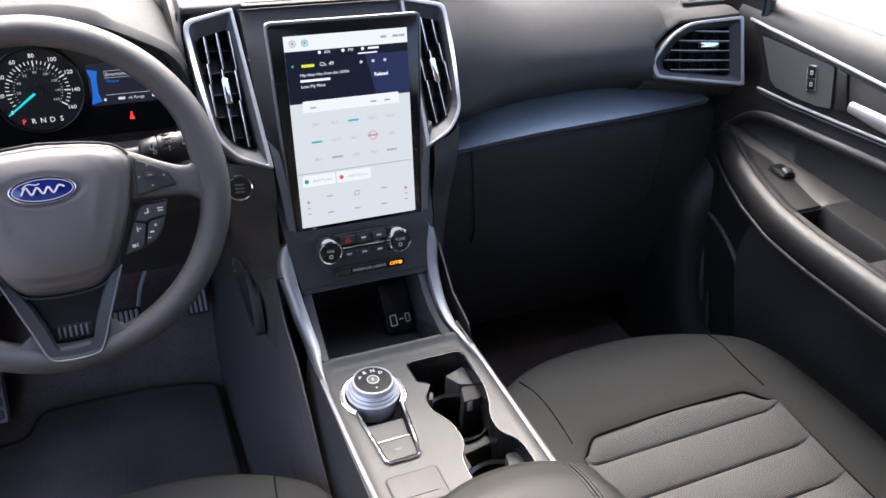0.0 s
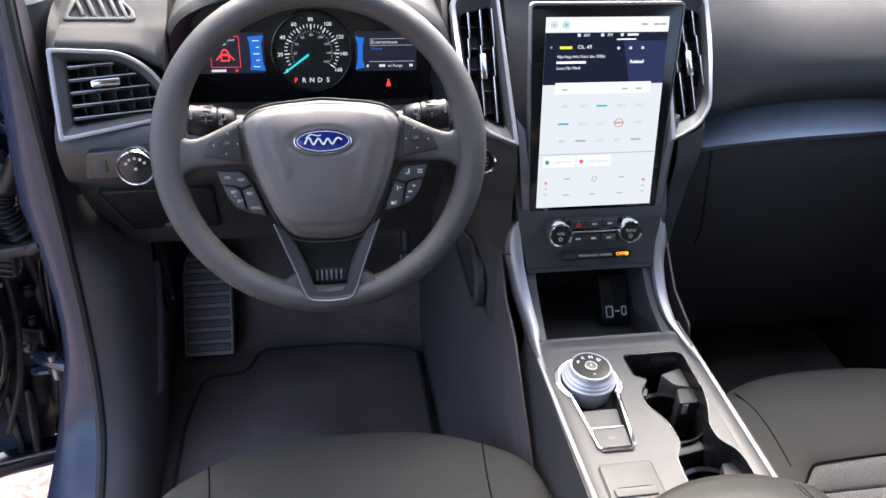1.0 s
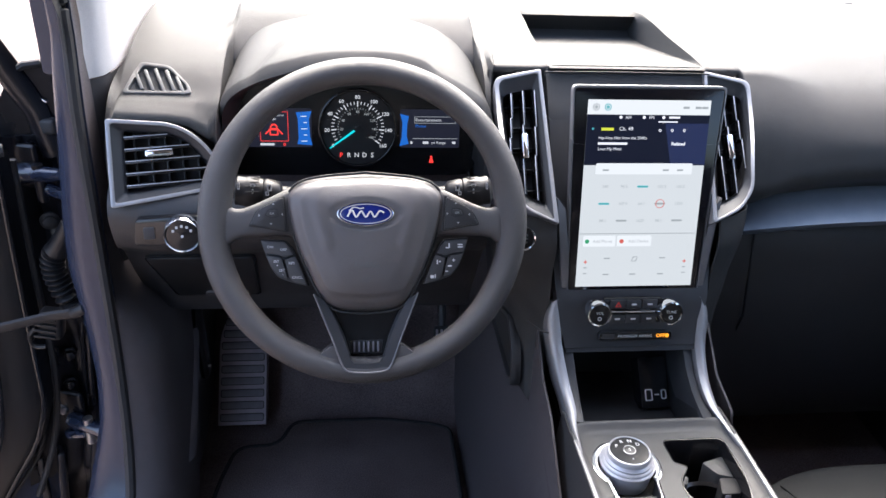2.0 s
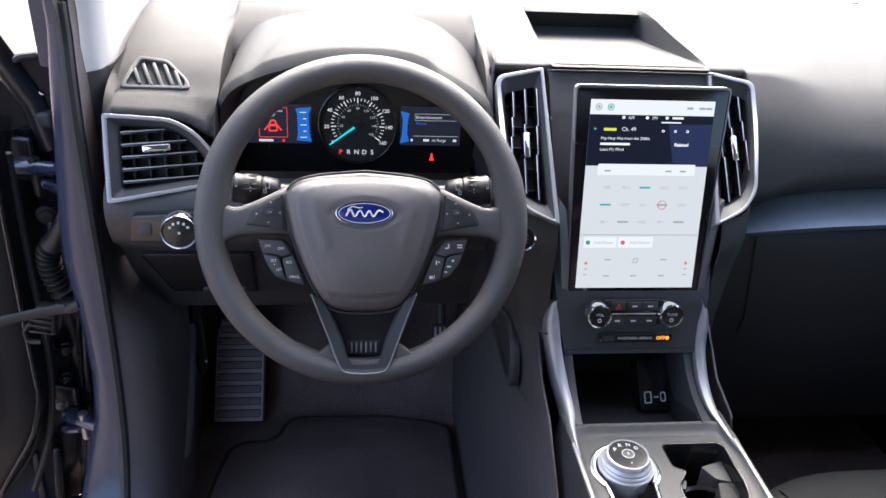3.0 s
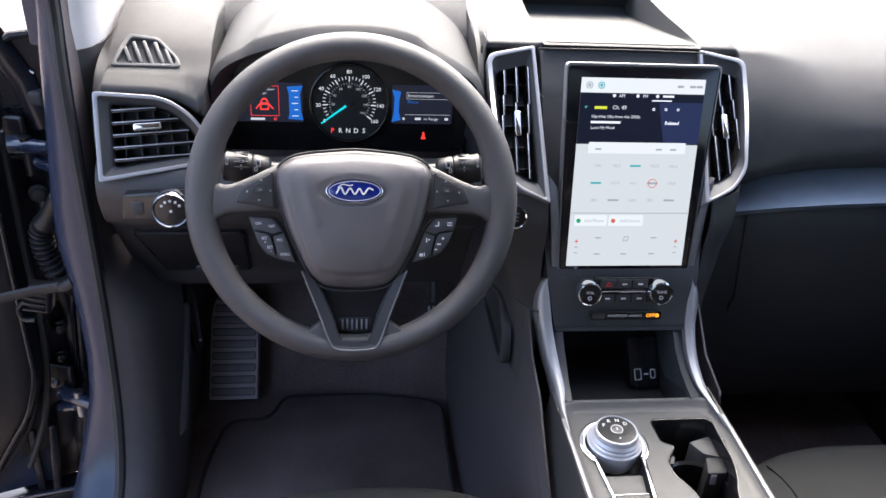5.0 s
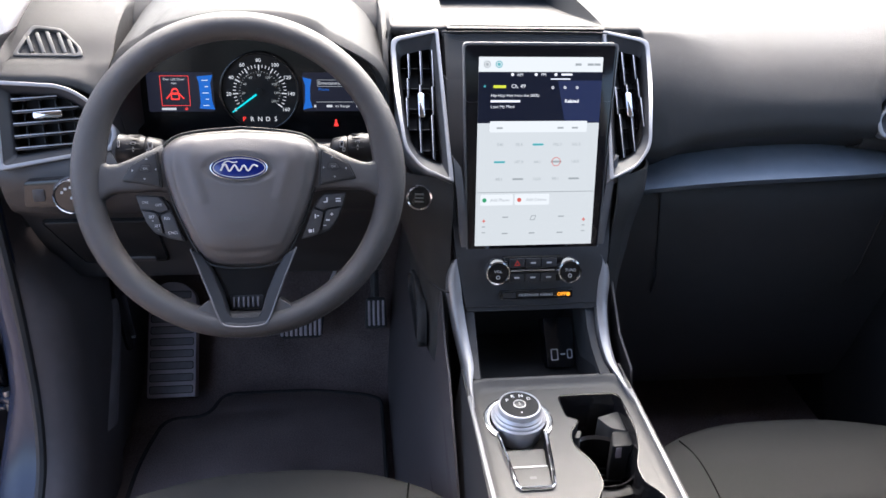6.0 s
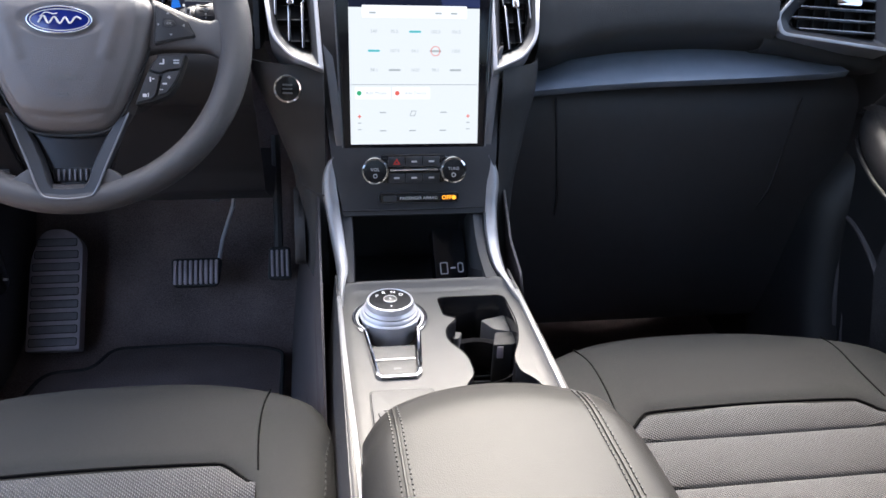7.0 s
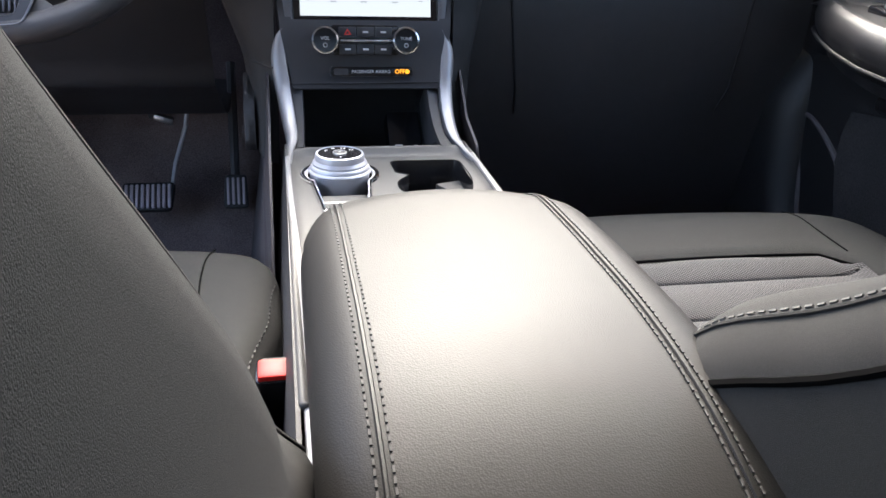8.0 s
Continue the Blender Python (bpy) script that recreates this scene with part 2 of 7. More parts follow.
def rim(outer, inner, z0, z1, m=None, bevel=0.0, zi=None):
    """A frame between two loops of as many points; zi is the height of its inner edge."""
    bm, n = bmesh.new(), len(outer)
    zi = z1 if zi is None else zi
    o0, o1 = [bm.verts.new((x, y, z0)) for x, y in outer], [bm.verts.new((x, y, z1)) for x, y in outer]
    i1, i0 = [bm.verts.new((x, y, zi)) for x, y in inner], [bm.verts.new((x, y, z0)) for x, y in inner]
    top = []
    for a, b in ((o0, o1), (o1, i1), (i1, i0), (i0, o0)):
        for k in range(n):
            bm.faces.new((a[k], a[(k + 1) % n], b[(k + 1) % n], b[k]))
    if bevel:
        rings = set(o1) | set(i1)
        es = [e for e in bm.edges if e.verts[0] in rings and e.verts[1] in rings and (e.verts[0] in o1) == (e.verts[1] in o1)]
        bmesh.ops.bevel(bm, geom=es, offset=bevel, segments=2, affect="EDGES", profile=0.5, clamp_overlap=True)
    bm.transform(m if m is not None else Matrix())
    return bm


def loft(rings, closed=True, caps=True):
    bm = bmesh.new()
    vv = [[bm.verts.new(p) for p in r] for r in rings]
    n = len(rings[0])
    for a, b in zip(vv, vv[1:]):
        for k in range(n if closed else n - 1):
            bm.faces.new((a[k], a[(k + 1) % n], b[(k + 1) % n], b[k]))
    if closed and caps:
        bm.faces.new(vv[0])
        bm.faces.new(vv[-1])
    return bm


def spline(pts, n=8):
    """A smooth curve (Catmull-Rom) through points."""
    ps = [Vector(p) for p in pts]
    out = []
    for i in range(len(ps) - 1):
        p0, p1, p2, p3 = ps[max(i - 1, 0)], ps[i], ps[i + 1], ps[min(i + 2, len(ps) - 1)]
        for j in range(n):
            t = j / n
            out.append(0.5 * (2 * p1 + (p2 - p0) * t + (2 * p0 - 5 * p1 + 4 * p2 - p3) * t * t + (3 * p1 - p0 - 3 * p2 + p3) * t ** 3))
    return out + [ps[-1]]


def tube(path, r, seg=8, flat=1.0, closed=False):
    ps = [Vector(p) for p in path]
    n = len(ps)
    rings, up = [], Vector((0, 0, 1))
    for i, p in enumerate(ps):
        a = ps[(i - 1) % n] if closed else ps[max(i - 1, 0)]
        b = ps[(i + 1) % n] if closed else ps[min(i + 1, n - 1)]
        t = (b - a).normalized()
        s = t.cross(up)
        if s.length < 1e-3:
            s = t.cross(Vector((0, 1, 0)))
        s.normalize()
        u = s.cross(t)
        rr = r[i] if isinstance(r, (list, tuple)) else r
        rings.append([p + s * rr * math.cos(2 * math.pi * k / seg) + u * rr * flat * math.sin(2 * math.pi * k / seg) for k in range(seg)])
    if closed:
        return loft(rings + [rings[0]], True, False)
    return loft(rings)


def lathe(profile, m=None, seg=40):
    rings = [[(max(r, 1e-5) * math.cos(2 * math.pi * k / seg), max(r, 1e-5) * math.sin(2 * math.pi * k / seg), z) for k in range(seg)] for r, z in profile]
    bm = loft(rings)
    bmesh.ops.remove_doubles(bm, verts=bm.verts, dist=1e-5)
    bm.transform(m if m is not None else Matrix())
    return bm


def skin(rows, thick=0.0):
    """An open sheet over a grid of points, thickened away from its normal if asked."""
    bm = loft(rows, closed=False)
    if thick:
        bmesh.ops.recalc_face_normals(bm, faces=bm.faces)
        bmesh.ops.solidify(bm, geom=bm.faces, thickness=thick)
    return bm


def lettering(body, size, m, mat, parent, name="lettering", align="CENTER", bold=0.0):
    cu = bpy.data.curves.new("t", "FONT")
    cu.body, cu.size, cu.align_x, cu.align_y, cu.offset = body, size, align, "CENTER", bold
    cu.resolution_u = 2
    ob = bpy.data.objects.new("t", cu)
    scene.collection.objects.link(ob)
    bpy.context.view_layer.update()
    me = bpy.data.meshes.new_from_object(ob.evaluated_get(bpy.context.evaluated_depsgraph_get()))
    bpy.data.objects.remove(ob)
    bpy.data.curves.remove(cu)
    me.transform(m)
    me.materials.clear()
    me.materials.append(mat)
    o = new(name, me)
    o.parent = parent
    return o


def smooth(a, b, x):
    t = max(0.0, min(1.0, (x - a) / (b - a)))
    return t * t * (3 - 2 * t)


def lift(m, x, y, z=0.0, turn=0.0):
    return m @ Matrix.Translation((x, y, z)) @ Matrix.Rotation(radians(turn), 4, "Z")


def lerp_keys(keys, x):
    """Rows of (x, points) read between their x."""
    for (xa, a), (xb, b) in zip(keys, keys[1:]):
        if xa <= x <= xb:
            t = (x - xa) / (xb - xa) if xb > xa else 0
            return [tuple(p * (1 - t) + q * t for p, q in zip(u, v)) for u, v in zip(a, b)]
    return keys[-1][1] if x > keys[-1][0] else keys[0][1]


# ---- ground and shell of the car ----
bm = bmesh.new()
bmesh.ops.create_grid(bm, x_segments=4, y_segments=4, size=1500)
structure("ground", bm, CONCRETE, "pinkish concrete lot under the car", "ground")


def mirrored(pts):
    return [(-x, y, z) for x, y, z in pts]


# door opening: edge of the body side, from the pillar down and back along the sill
EDGE = spline([(-0.40, 1.61), (-0.10, 1.45), (0.060, 1.31), (0.078, 1.245), (0.068, 1.17), (0.062, 1.10), (0.058, 0.92), (0.05, 0.76), (0.025, 0.62), (-0.03, 0.53), (-0.16, 0.475), (-0.5, 0.46), (-1.4, 0.46)], 6)


def edge_strip(cross, side):
    """A strip along the door opening; cross: (x from the middle, offset away from the opening)."""
    rows = []
    for i, p in enumerate(EDGE):
        a, b = EDGE[max(i - 1, 0)], EDGE[min(i + 1, len(EDGE) - 1)]
        t = (b - a).normalized()
        ease = float(np.interp(p.y, [1.1, 1.3], [1.0, 0.22]))
        rows.append([(side * x, p.x - t.y * o * ease, p.y + t.x * o * ease) for x, o in cross(p.y)])
    return rows


def jamb(z):
    """Across the painted pillar: it narrows at the hinge and widens into the sill."""
    wide = float(np.interp(z, [0.44, 0.513, 0.573, 0.664, 0.73, 0.79, 0.85, 0.914, 0.975, 1.04, 1.10, 1.18, 1.24], [0.833, 0.812, 0.797, 0.775, 0.771, 0.774, 0.778, 0.784, 0.781, 0.773, 0.766, 0.757, 0.750]))
    return [(0.716 + (wide - 0.716) * k, o) for k, o in ((0.0, 0.002), (0.14, 0.001), (0.30, 0.006), (0.42, 0.005), (0.60, 0.010), (0.80, 0.017), (0.93, 0.026), (1.0, 0.045), (1.02, 0.10), (1.03, 0.30))]


for side, tag in ((-1, "driver"), (1, "passenger")):
    structure(f"body_side_{tag}", skin(edge_strip(jamb, side), 0.004), PAINT, "dark blue painted door jamb and sill", "car body")
    seal = [Vector((side * 0.724, p.x - 0.003, p.y)) for p in EDGE]
    structure(f"trim_seal_{tag}", tube(seal, 0.0075, 8), RUBBER, "black rubber door seal", "door seal")
    kick = edge_strip(lambda z: [(0.720, 0.0), (0.700, 0.006), (0.680, 0.022), (0.668, 0.05), (0.664, 0.20)], side)
    kick = [[(side * (abs(x) + (0.7235 - abs(x)) * min(1.0, max(0.0, (z - 0.78) / 0.12))), y, z) for x, y, z in r] for r in kick]
    # driver's side takes a lighter plastic: light from the open door as colour
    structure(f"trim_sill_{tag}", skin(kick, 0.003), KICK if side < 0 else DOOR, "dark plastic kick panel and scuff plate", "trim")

# floor, firewall, tunnel walls
floor_rows = []
for x in np.linspace(-0.72, 0.72, 25):
    prof = [(-2.0, 0.40), (-0.2, 0.40), (0.20, 0.395), (0.34, 0.40), (0.42, 0.43), (0.52, 0.53), (0.62, 0.68), (0.66, 0.80), (0.68, 1.12)]
    floor_rows.append([(x, q.x, q.y + 0.004 * math.sin(9 * x + 5 * q.x)) for q in spline(prof, 4)])
structure("floor", skin(floor_rows), CARPET, "dark grey loop carpet of the footwell", "floor")

for side, tag in ((-1, "driver"), (1, "passenger")):
    # same split here: door light painted into the driver's panel, passenger's left dark
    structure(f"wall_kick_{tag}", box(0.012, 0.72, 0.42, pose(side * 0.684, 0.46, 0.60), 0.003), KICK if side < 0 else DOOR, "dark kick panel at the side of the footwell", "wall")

# lower flap of the kick panel beside the footrest, with the bonnet release lever
flap = skin([[(-0.668 + dx, y + 0.035 * k, z - 0.012 * k) for k, dx in ((0.0, -0.012), (0.3, 0.003), (1.0, 0.008), (1.8, 0.003), (2.1, -0.01))] for y, z in ((0.235, 0.70), (0.215, 0.66), (0.185, 0.615), (0.150, 0.575), (0.118, 0.540), (0.105, 0.525))], 0.003)
structure("trim_flap_driver", flap, PEDAL, "grey plastic lower flap of the kick panel", "trim", 60)
lever = thing("bonnet_release", "black bonnet release lever with a white mark", "lever")
part("lever_body", loft([[Vector((-0.660 + 0.010 * math.cos(a), y, z + 0.0)) + Vector((0, 0.018 * math.sin(a), 0.010 * math.sin(a))) for a in [2 * math.pi * j / 12 for j in range(12)]] for y, z in ((0.285, 0.74), (0.280, 0.70), (0.290, 0.64), (0.30, 0.575))]), BLACK, lever)
part("lever_mark", box(0.004, 0.014, 0.004, pose(-0.650, 0.290, 0.590, -30), 0.001), INK, lever)

# roof, rear wall, pillars, glass
roof_rows = [[(x, y, 1.63 - 0.05 * (x / 0.6) ** 2 - 0.03 * max(0, y + 0.2) ** 2) for x in np.linspace(-0.62, 0.62, 9)] for y in np.linspace(-2.6, -0.23, 9)]
structure("ceiling", skin(roof_rows, 0.03), HEADLINER, "pale grey cloth headliner", "ceiling")
structure("roof_panel", skin([[(x, y, z + 0.045) for x, y, z in r] for r in roof_rows], 0.006), PAINT, "dark blue painted roof", "car body", 60)
structure("wall_rear", box(1.5, 0.05, 0.75, pose(0, -2.6, 0.78), 0.01), PLASTIC, "dark rear wall of the cabin", "wall")
structure("wall_cowl", box(1.44, 0.04, 0.50, pose(0, 0.80, 0.92), 0.01), PLASTIC, "dark cowl under the windscreen", "wall")
structure("hood_panel", skin([[(x, y, z - 0.10 * x * x) for x in np.linspace(-0.78, 0.78, 9)] for y, z in ((0.80, 1.16), (1.0, 1.14), (1.5, 1.05), (1.9, 0.85))], 0.01), PAINT, "dark blue painted bonnet", "car body")
for side, tag in ((-1, "driver"), (1, "passenger")):
    pil = rounded([(0.045, 1.168), (0.42, 1.168), (0.34, 1.24), (-0.26, 1.60), (-0.44, 1.60), (-0.10, 1.41), (0.045, 1.29)], [0.004, 0.01, 0.05, 0.02, 0.02, 0.1, 0.08])
    m = Matrix(((0, 0, side, 0), (1, 0, 0, 0), (0, 1, 0, 0), (0, 0, 0, 1)))
    if side > 0:
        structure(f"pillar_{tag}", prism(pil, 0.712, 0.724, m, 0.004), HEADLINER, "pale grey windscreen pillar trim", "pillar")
    structure(f"pillar_outer_{tag}", prism([(0.17, 1.16), (0.52, 1.15), (0.40, 1.24), (-0.10, 1.64), (-0.30, 1.64), (0.05, 1.45), (0.17, 1.33)], 0.732, 0.798, m, 0.008), PAINT, "dark blue painted windscreen pillar", "pillar")
    structure(f"pillar_rear_{tag}", prism([(-1.35, 0.46), (-1.1, 0.46), (-1.12, 1.1), (-1.2, 1.63), (-1.36, 1.63)], 0.69, 0.78, m, 0.01), PLASTIC, "dark door pillar", "pillar")
    structure(f"roof_rail_{tag}", prism([(-2.6, 1.56), (-0.25, 1.56), (-0.25, 1.66), (-2.6, 1.66)], 0.58, 0.74, m, 0.02), HEADLINER, "pale grey roof rail trim", "trim")
    structure(f"wall_quarter_{tag}", prism([(-2.6, 0.4), (-1.35, 0.4), (-1.35, 1.1), (-2.6, 1.15)] if side > 0 else [(-2.6, 0.4), (-1.35, 0.4), (-1.35, 0.80), (-2.3, 0.82), (-2.45, 1.12), (-2.6, 1.15)], 0.70, 0.76, m, 0.01), PLASTIC, "dark rear door panel", "wall")
# driver's pillar trim: pale upper half standing on a dark cap beside the dashboard
# its paler cloth carries the door's daylight; the passenger pillar has plain headliner
cross = [(-0.7225, 0.113), (-0.7205, 0.118), (-0.714, 0.124), (-0.706, 0.136), (-0.701, 0.170), (-0.699, 0.26), (-0.698, 0.42)]
structure("trim_pillar_driver", skin([[(x + 0.06 * k, y - 0.75 * max(0.0, k - 0.10), 1.170 + k) for x, y in cross] for k in np.linspace(0.0, 0.42, 12)], 0.0), LIT_TRIM_CLOTH, "pale grey windscreen pillar trim", "pillar", 60)
structure("trim_cap_driver", skin([[(x, y + 0.003, z) for x, y in cross] for z in np.linspace(0.90, 1.168, 6)], 0.0), PLASTIC, "dark plastic end cap beside the dashboard", "trim", 60)
structure("trim_reveal_driver", skin([[(-0.7235, 0.062 - 0.75 * max(0.0, z - 1.27), z), (-0.7230, 0.118 - 0.75 * max(0.0, z - 1.27), z)] for z in np.linspace(0.90, 1.55, 12)], 0.0), RUBBER, "black rubber reveal behind the door seal", "trim", 60)
ws = skin([[(x, y + 0.05 * (1 - (x / 0.7) ** 2), z) for x in np.linspace(-0.70, 0.70, 9)] for y, z in ((0.79, 1.15), (0.24, 1.42), (-0.23, 1.60))])
w = structure("window_windscreen", ws, SCREEN_GLASS, "clear windscreen glass", "windscreen")
w.visible_shadow = False
# unseen rear panes, added and tinted to hold back light from behind
structure("window_rear", skin([[(x, -2.57 + 0.25 * (z - 1.15), z) for z in (1.15, 1.38, 1.60)] for x in (-0.72, 0.0, 0.72)]), REAR_DIMMER, "unseen dark rear pane, added to dim light from behind", "window")
for side, tag in ((-1, "driver"), (1, "passenger")):
    structure(f"window_rear_{tag}", skin([[(side * 0.728, y, z) for z in ((1.10, 1.35, 1.60) if side > 0 else (0.78, 1.20, 1.60))] for y in (-2.56, -2.0, -1.36)]), REAR_DIMMER, "unseen dark rear side pane, added to dim light from behind", "window")

# ---- dashboard ----
dash = thing("dashboard", "dark grey soft-touch dashboard with silver vent surrounds", "dashboard")
CENTRE = [(0.030, 0.985), (0.012, 1.016), (0.055, 1.064), (0.108, 1.125), (0.150, 1.169), (0.180, 1.182), (0.30, 1.193), (0.475, 1.203), (0.80, 1.165)]
TOP = [(0.160, 1.1775), (0.178, 1.186), (0.30, 1.194), (0.475, 1.203), (0.80, 1.165)]
SHOULDER = [(0.10, 1.02), (0.11, 1.06), (0.118, 1.10), (0.126, 1.130), (0.155, 1.160), (0.20, 1.180), (0.30, 1.194), (0.475, 1.204), (0.80, 1.165)]
INNER = [(0.080, 1.02), (0.088, 1.06), (0.112, 1.120), (0.140, 1.157)] + TOP
POD = [(0.150, 1.02), (0.156, 1.06), (0.172, 1.120), (0.176, 1.160)] + TOP
BIN = INNER[:5] + [(0.178, 1.1835), (0.46, 1.158), (0.464, 1.203), (0.80, 1.165)]
DRV = [(0.050, 1.025), (0.062, 1.08), (0.070, 1.128), (0.095, 1.139), (0.128, 1.150), (0.180, 1.178), (0.30, 1.205), (0.475, 1.21), (0.80, 1.165)]
BACK = [(0.235, 0.99), (0.235, 1.02), (0.235, 1.06), (0.235, 1.10), (0.235, 1.13), (0.24, 1.17), (0.33, 1.222), (0.475, 1.222), (0.80, 1.165)]


def passenger(x):
    zc = float(np.interp(x, [0.20, 0.237, 0.32, 0.40, 0.46, 0.55, 0.63, 0.70], [1.002, 1.019, 1.030, 1.034, 1.034, 1.026, 1.008, 0.998]))
    return [(0.125, zc - 0.018), (0.071, zc + 0.020), (0.072, zc + 0.055), (0.088, 1.112), (0.130, 1.146), (0.19, 1.170), (0.33, 1.196), (0.475, 1.203), (0.80, 1.165)]


LEFT_END = [(0.060, 1.025), (0.066, 1.08), (0.080, 1.112), (0.104, 1.141), (0.150, 1.161), (0.25, 1.175), (0.365, 1.189), (0.475, 1.192), (0.80, 1.15)]
SECTIONS = [(-0.700, LEFT_END), (-0.690, DRV), (-0.560, DRV), (-0.556, BACK), (-0.205, BACK), (-0.203, CENTRE), (-0.105, CENTRE), (-0.101, BIN), (0.101, BIN), (0.106, CENTRE), (0.196, CENTRE)]


def BLEND(x, k):
    out = []
    for i, ((a, b), (c, d)) in enumerate(zip(CENTRE, passenger(x))):
        q = k if i < 3 else (0.5 * (k + smooth(0.19, 0.33, x)) if i == 3 else smooth(0.19, 0.33, x))
        out.append((a * (1 - q) + c * q, b * (1 - q) + d * q))
    return out


SECTIONS += [(0.198, BLEND(0.2, 1.0)), (0.208, BLEND(0.208, 1.0)), (0.222, BLEND(0.222, 1.0))] + [(x, BLEND(x, 1.0)) for x in (0.24, 0.27, 0.30)] + [(x, passenger(x)) for x in (0.34, 0.40, 0.46, 0.55, 0.63, 0.685)] + [(0.702, [(y + 0.012, z - 0.012) for y, z in passenger(0.70)])]
xs = sorted({-0.207, -0.196, -0.192, 0.168, 0.173, 0.186, 0.1945, 0.203, 0.21, 0.215, 0.24, 0.28, 0.32, -0.6865, -0.6855, -0.5885, -0.5875, 0.5175, 0.5185, 0.6785, 0.6795, -0.203, -0.197, -0.122, -0.117, 0.117, 0.122, 0.198} | {k for k, _ in SECTIONS} | {round(v, 4) for v in np.linspace(-0.69, 0.69, 60)})
SECTIONS[4:11] = [(-0.207, BACK), (-0.203, SHOULDER), (-0.196, SHOULDER), (-0.192, POD), (-0.122, POD), (-0.117, INNER), (-0.105, INNER), (-0.101, BIN), (0.101, BIN), (0.106, INNER), (0.117, INNER), (0.122, POD), (0.168, POD), (0.173, BLEND(0.19, 1.0)), (0.186, BLEND(0.19, 1.0))]


def widen(x, k):
    # the bin in the top pad is wider at its front
    a = abs(x)
    if a < 0.117:
        a = a * (1 + 0.12 * k) if a <= 0.1012 else 0.117 - (0.117 - a) * (1 - 0.76 * k)
    return math.copysign(a, x)


rows = []
for x in xs:
    sec = list(lerp_keys(SECTIONS, x))
    if -0.686 < x < -0.5605 or 0.518 < x < 0.679:
        # the pad comes down to the upper edge of the side vent
        lx = x + 0.685 if x < 0 else (0.667 - x) / 1.15
        up_ = float(np.interp(lx, [0.0, 0.083, 0.113, 0.14], [0.103, 0.092, 0.070, 0.028]))
        zt = (1.040 if x < 0 else 1.045) + 0.91 * up_
        yt = (0.026 if x < 0 else 0.031) + 0.44 * up_ + (0.20 if x < 0 else 0.25) * lx + 0.004
        sec[0], sec[1], sec[2] = (yt + 0.07, zt - 0.06), (yt + 0.06, zt - 0.03), (yt, zt - 0.002)
        q = 1.0 if x < 0 else smooth(0.50, 0.58, x)
        sec[3] = (sec[3][0] * (1 - q) + q * (0.5 * yt + 0.5 * sec[4][0]), max(zt + 0.004, sec[3][1] * (1 - q) + q * (0.45 * zt + 0.55 * sec[4][1] + 0.003)))
    rows.append([(widen(x, max(0.0, min(1.0, (0.46 - p.x) / 0.28))), p.x, p.y) for p in spline(sec, 4)])
part("upper_pad", skin(rows, 0.006), DASH, dash, "dark grey grained top pad", 60)

rows = []
for x in np.linspace(0.505, 0.700, 14):
    zc = passenger(x)[0][1] + 0.018
    rows.append([(x, 0.110, zc + 0.030), (x, 0.078, zc + 0.020), (x, 0.074, zc + 0.010), (x, 0.084, zc - 0.004), (x, 0.126, zc - 0.018)])
part("vent_chin", skin(rows, 0.003), DASH, dash, "", 60)

# lower part on the driver's side
LOW = [(0.066, 1.050), (0.038, 1.040), (0.024, 1.010), (0.038, 0.965), (0.066, 0.942), (0.10, 0.89), (0.140, 0.835), (0.155, 0.800), (0.172, 0.787), (0.26, 0.745), (0.40, 0.692), (0.62, 0.70)]
rows = [[(x, p.x + (0.012 if abs(x + 0.70) < 0.005 else 0), p.y) for p in spline(LOW, 3)] for x in np.linspace(-0.70, -0.205, 12)]
part("knee_panel", skin(rows, 0.004), KNEE, dash, "dark plastic knee panel below the wheel", 60)
# fuse tray lid in it
TR = fr((-0.60, 0.1035, 0.888), (1, 0, 0), (0, -0.078, 0.11))
lid = part("tray_lid", rim(rounded([(-0.052, -0.066), (0.072, -0.066), (0.078, 0.066), (-0.072, 0.066)], 0.008), rounded([(-0.050, -0.064), (0.070, -0.064), (0.076, 0.064), (-0.070, 0.064)], 0.008), 0, 0.004, TR), BLACK, dash, "dark storage tray lid with a finger pull")
part("lid_face", prism(rounded([(-0.049, -0.063), (0.069, -0.063), (0.075, 0.063), (-0.069, 0.063)], 0.008), 0, 0.005, TR, 0.001), DOOR, lid)
part("lid_pull", prism(rounded([(-0.01, -0.060), (0.055, -0.060), (0.055, -0.047), (-0.006, -0.047)], 0.004), 0.0045, 0.008, TR, 0.002), PLASTIC, lid)

# glove box side
ledge = []
for x in np.linspace(0.172, 0.640, 24):
    zf = float(np.interp(x, [0.172, 0.25, 0.323, 0.40, 0.50, 0.60, 0.64], [0.974, 0.981, 0.986, 0.989, 0.993, 0.999, 1.003]))
    zk = zf + float(np.interp(x, [0.172, 0.24, 0.32, 0.42, 0.52, 0.60, 0.64], [0.004, 0.022, 0.029, 0.030, 0.024, 0.012, 0.004]))
    ledge.append([(x, 0.24, zk + 0.004), (x, 0.130, zk + 0.003), (x, 0.108, zk - 0.001), (x, 0.086, zf + (zk - zf) * 0.55), (x, 0.066, zf + (zk - zf) * 0.12), (x, 0.060, zf), (x, 0.066, zf - 0.010), (x, 0.14, zf - 0.012)])
# the blue-grey base colour stands in for sky mirrored in a dark gloss strip
part("ledge", skin(ledge, 0.003), LEDGE, dash, "glossy shelf strip over the glove box, sky sheen in its blue-grey colour", 60)
part("core", box(0.58, 0.012, 0.22, pose(0.415, 0.250, 0.985), 0.002), PLASTIC, dash)
GB = [(0.14, 0.985), (0.105, 0.955), (0.098, 0.90), (0.11, 0.80), (0.14, 0.67), (0.165, 0.57), (0.21, 0.505), (0.40, 0.50)]
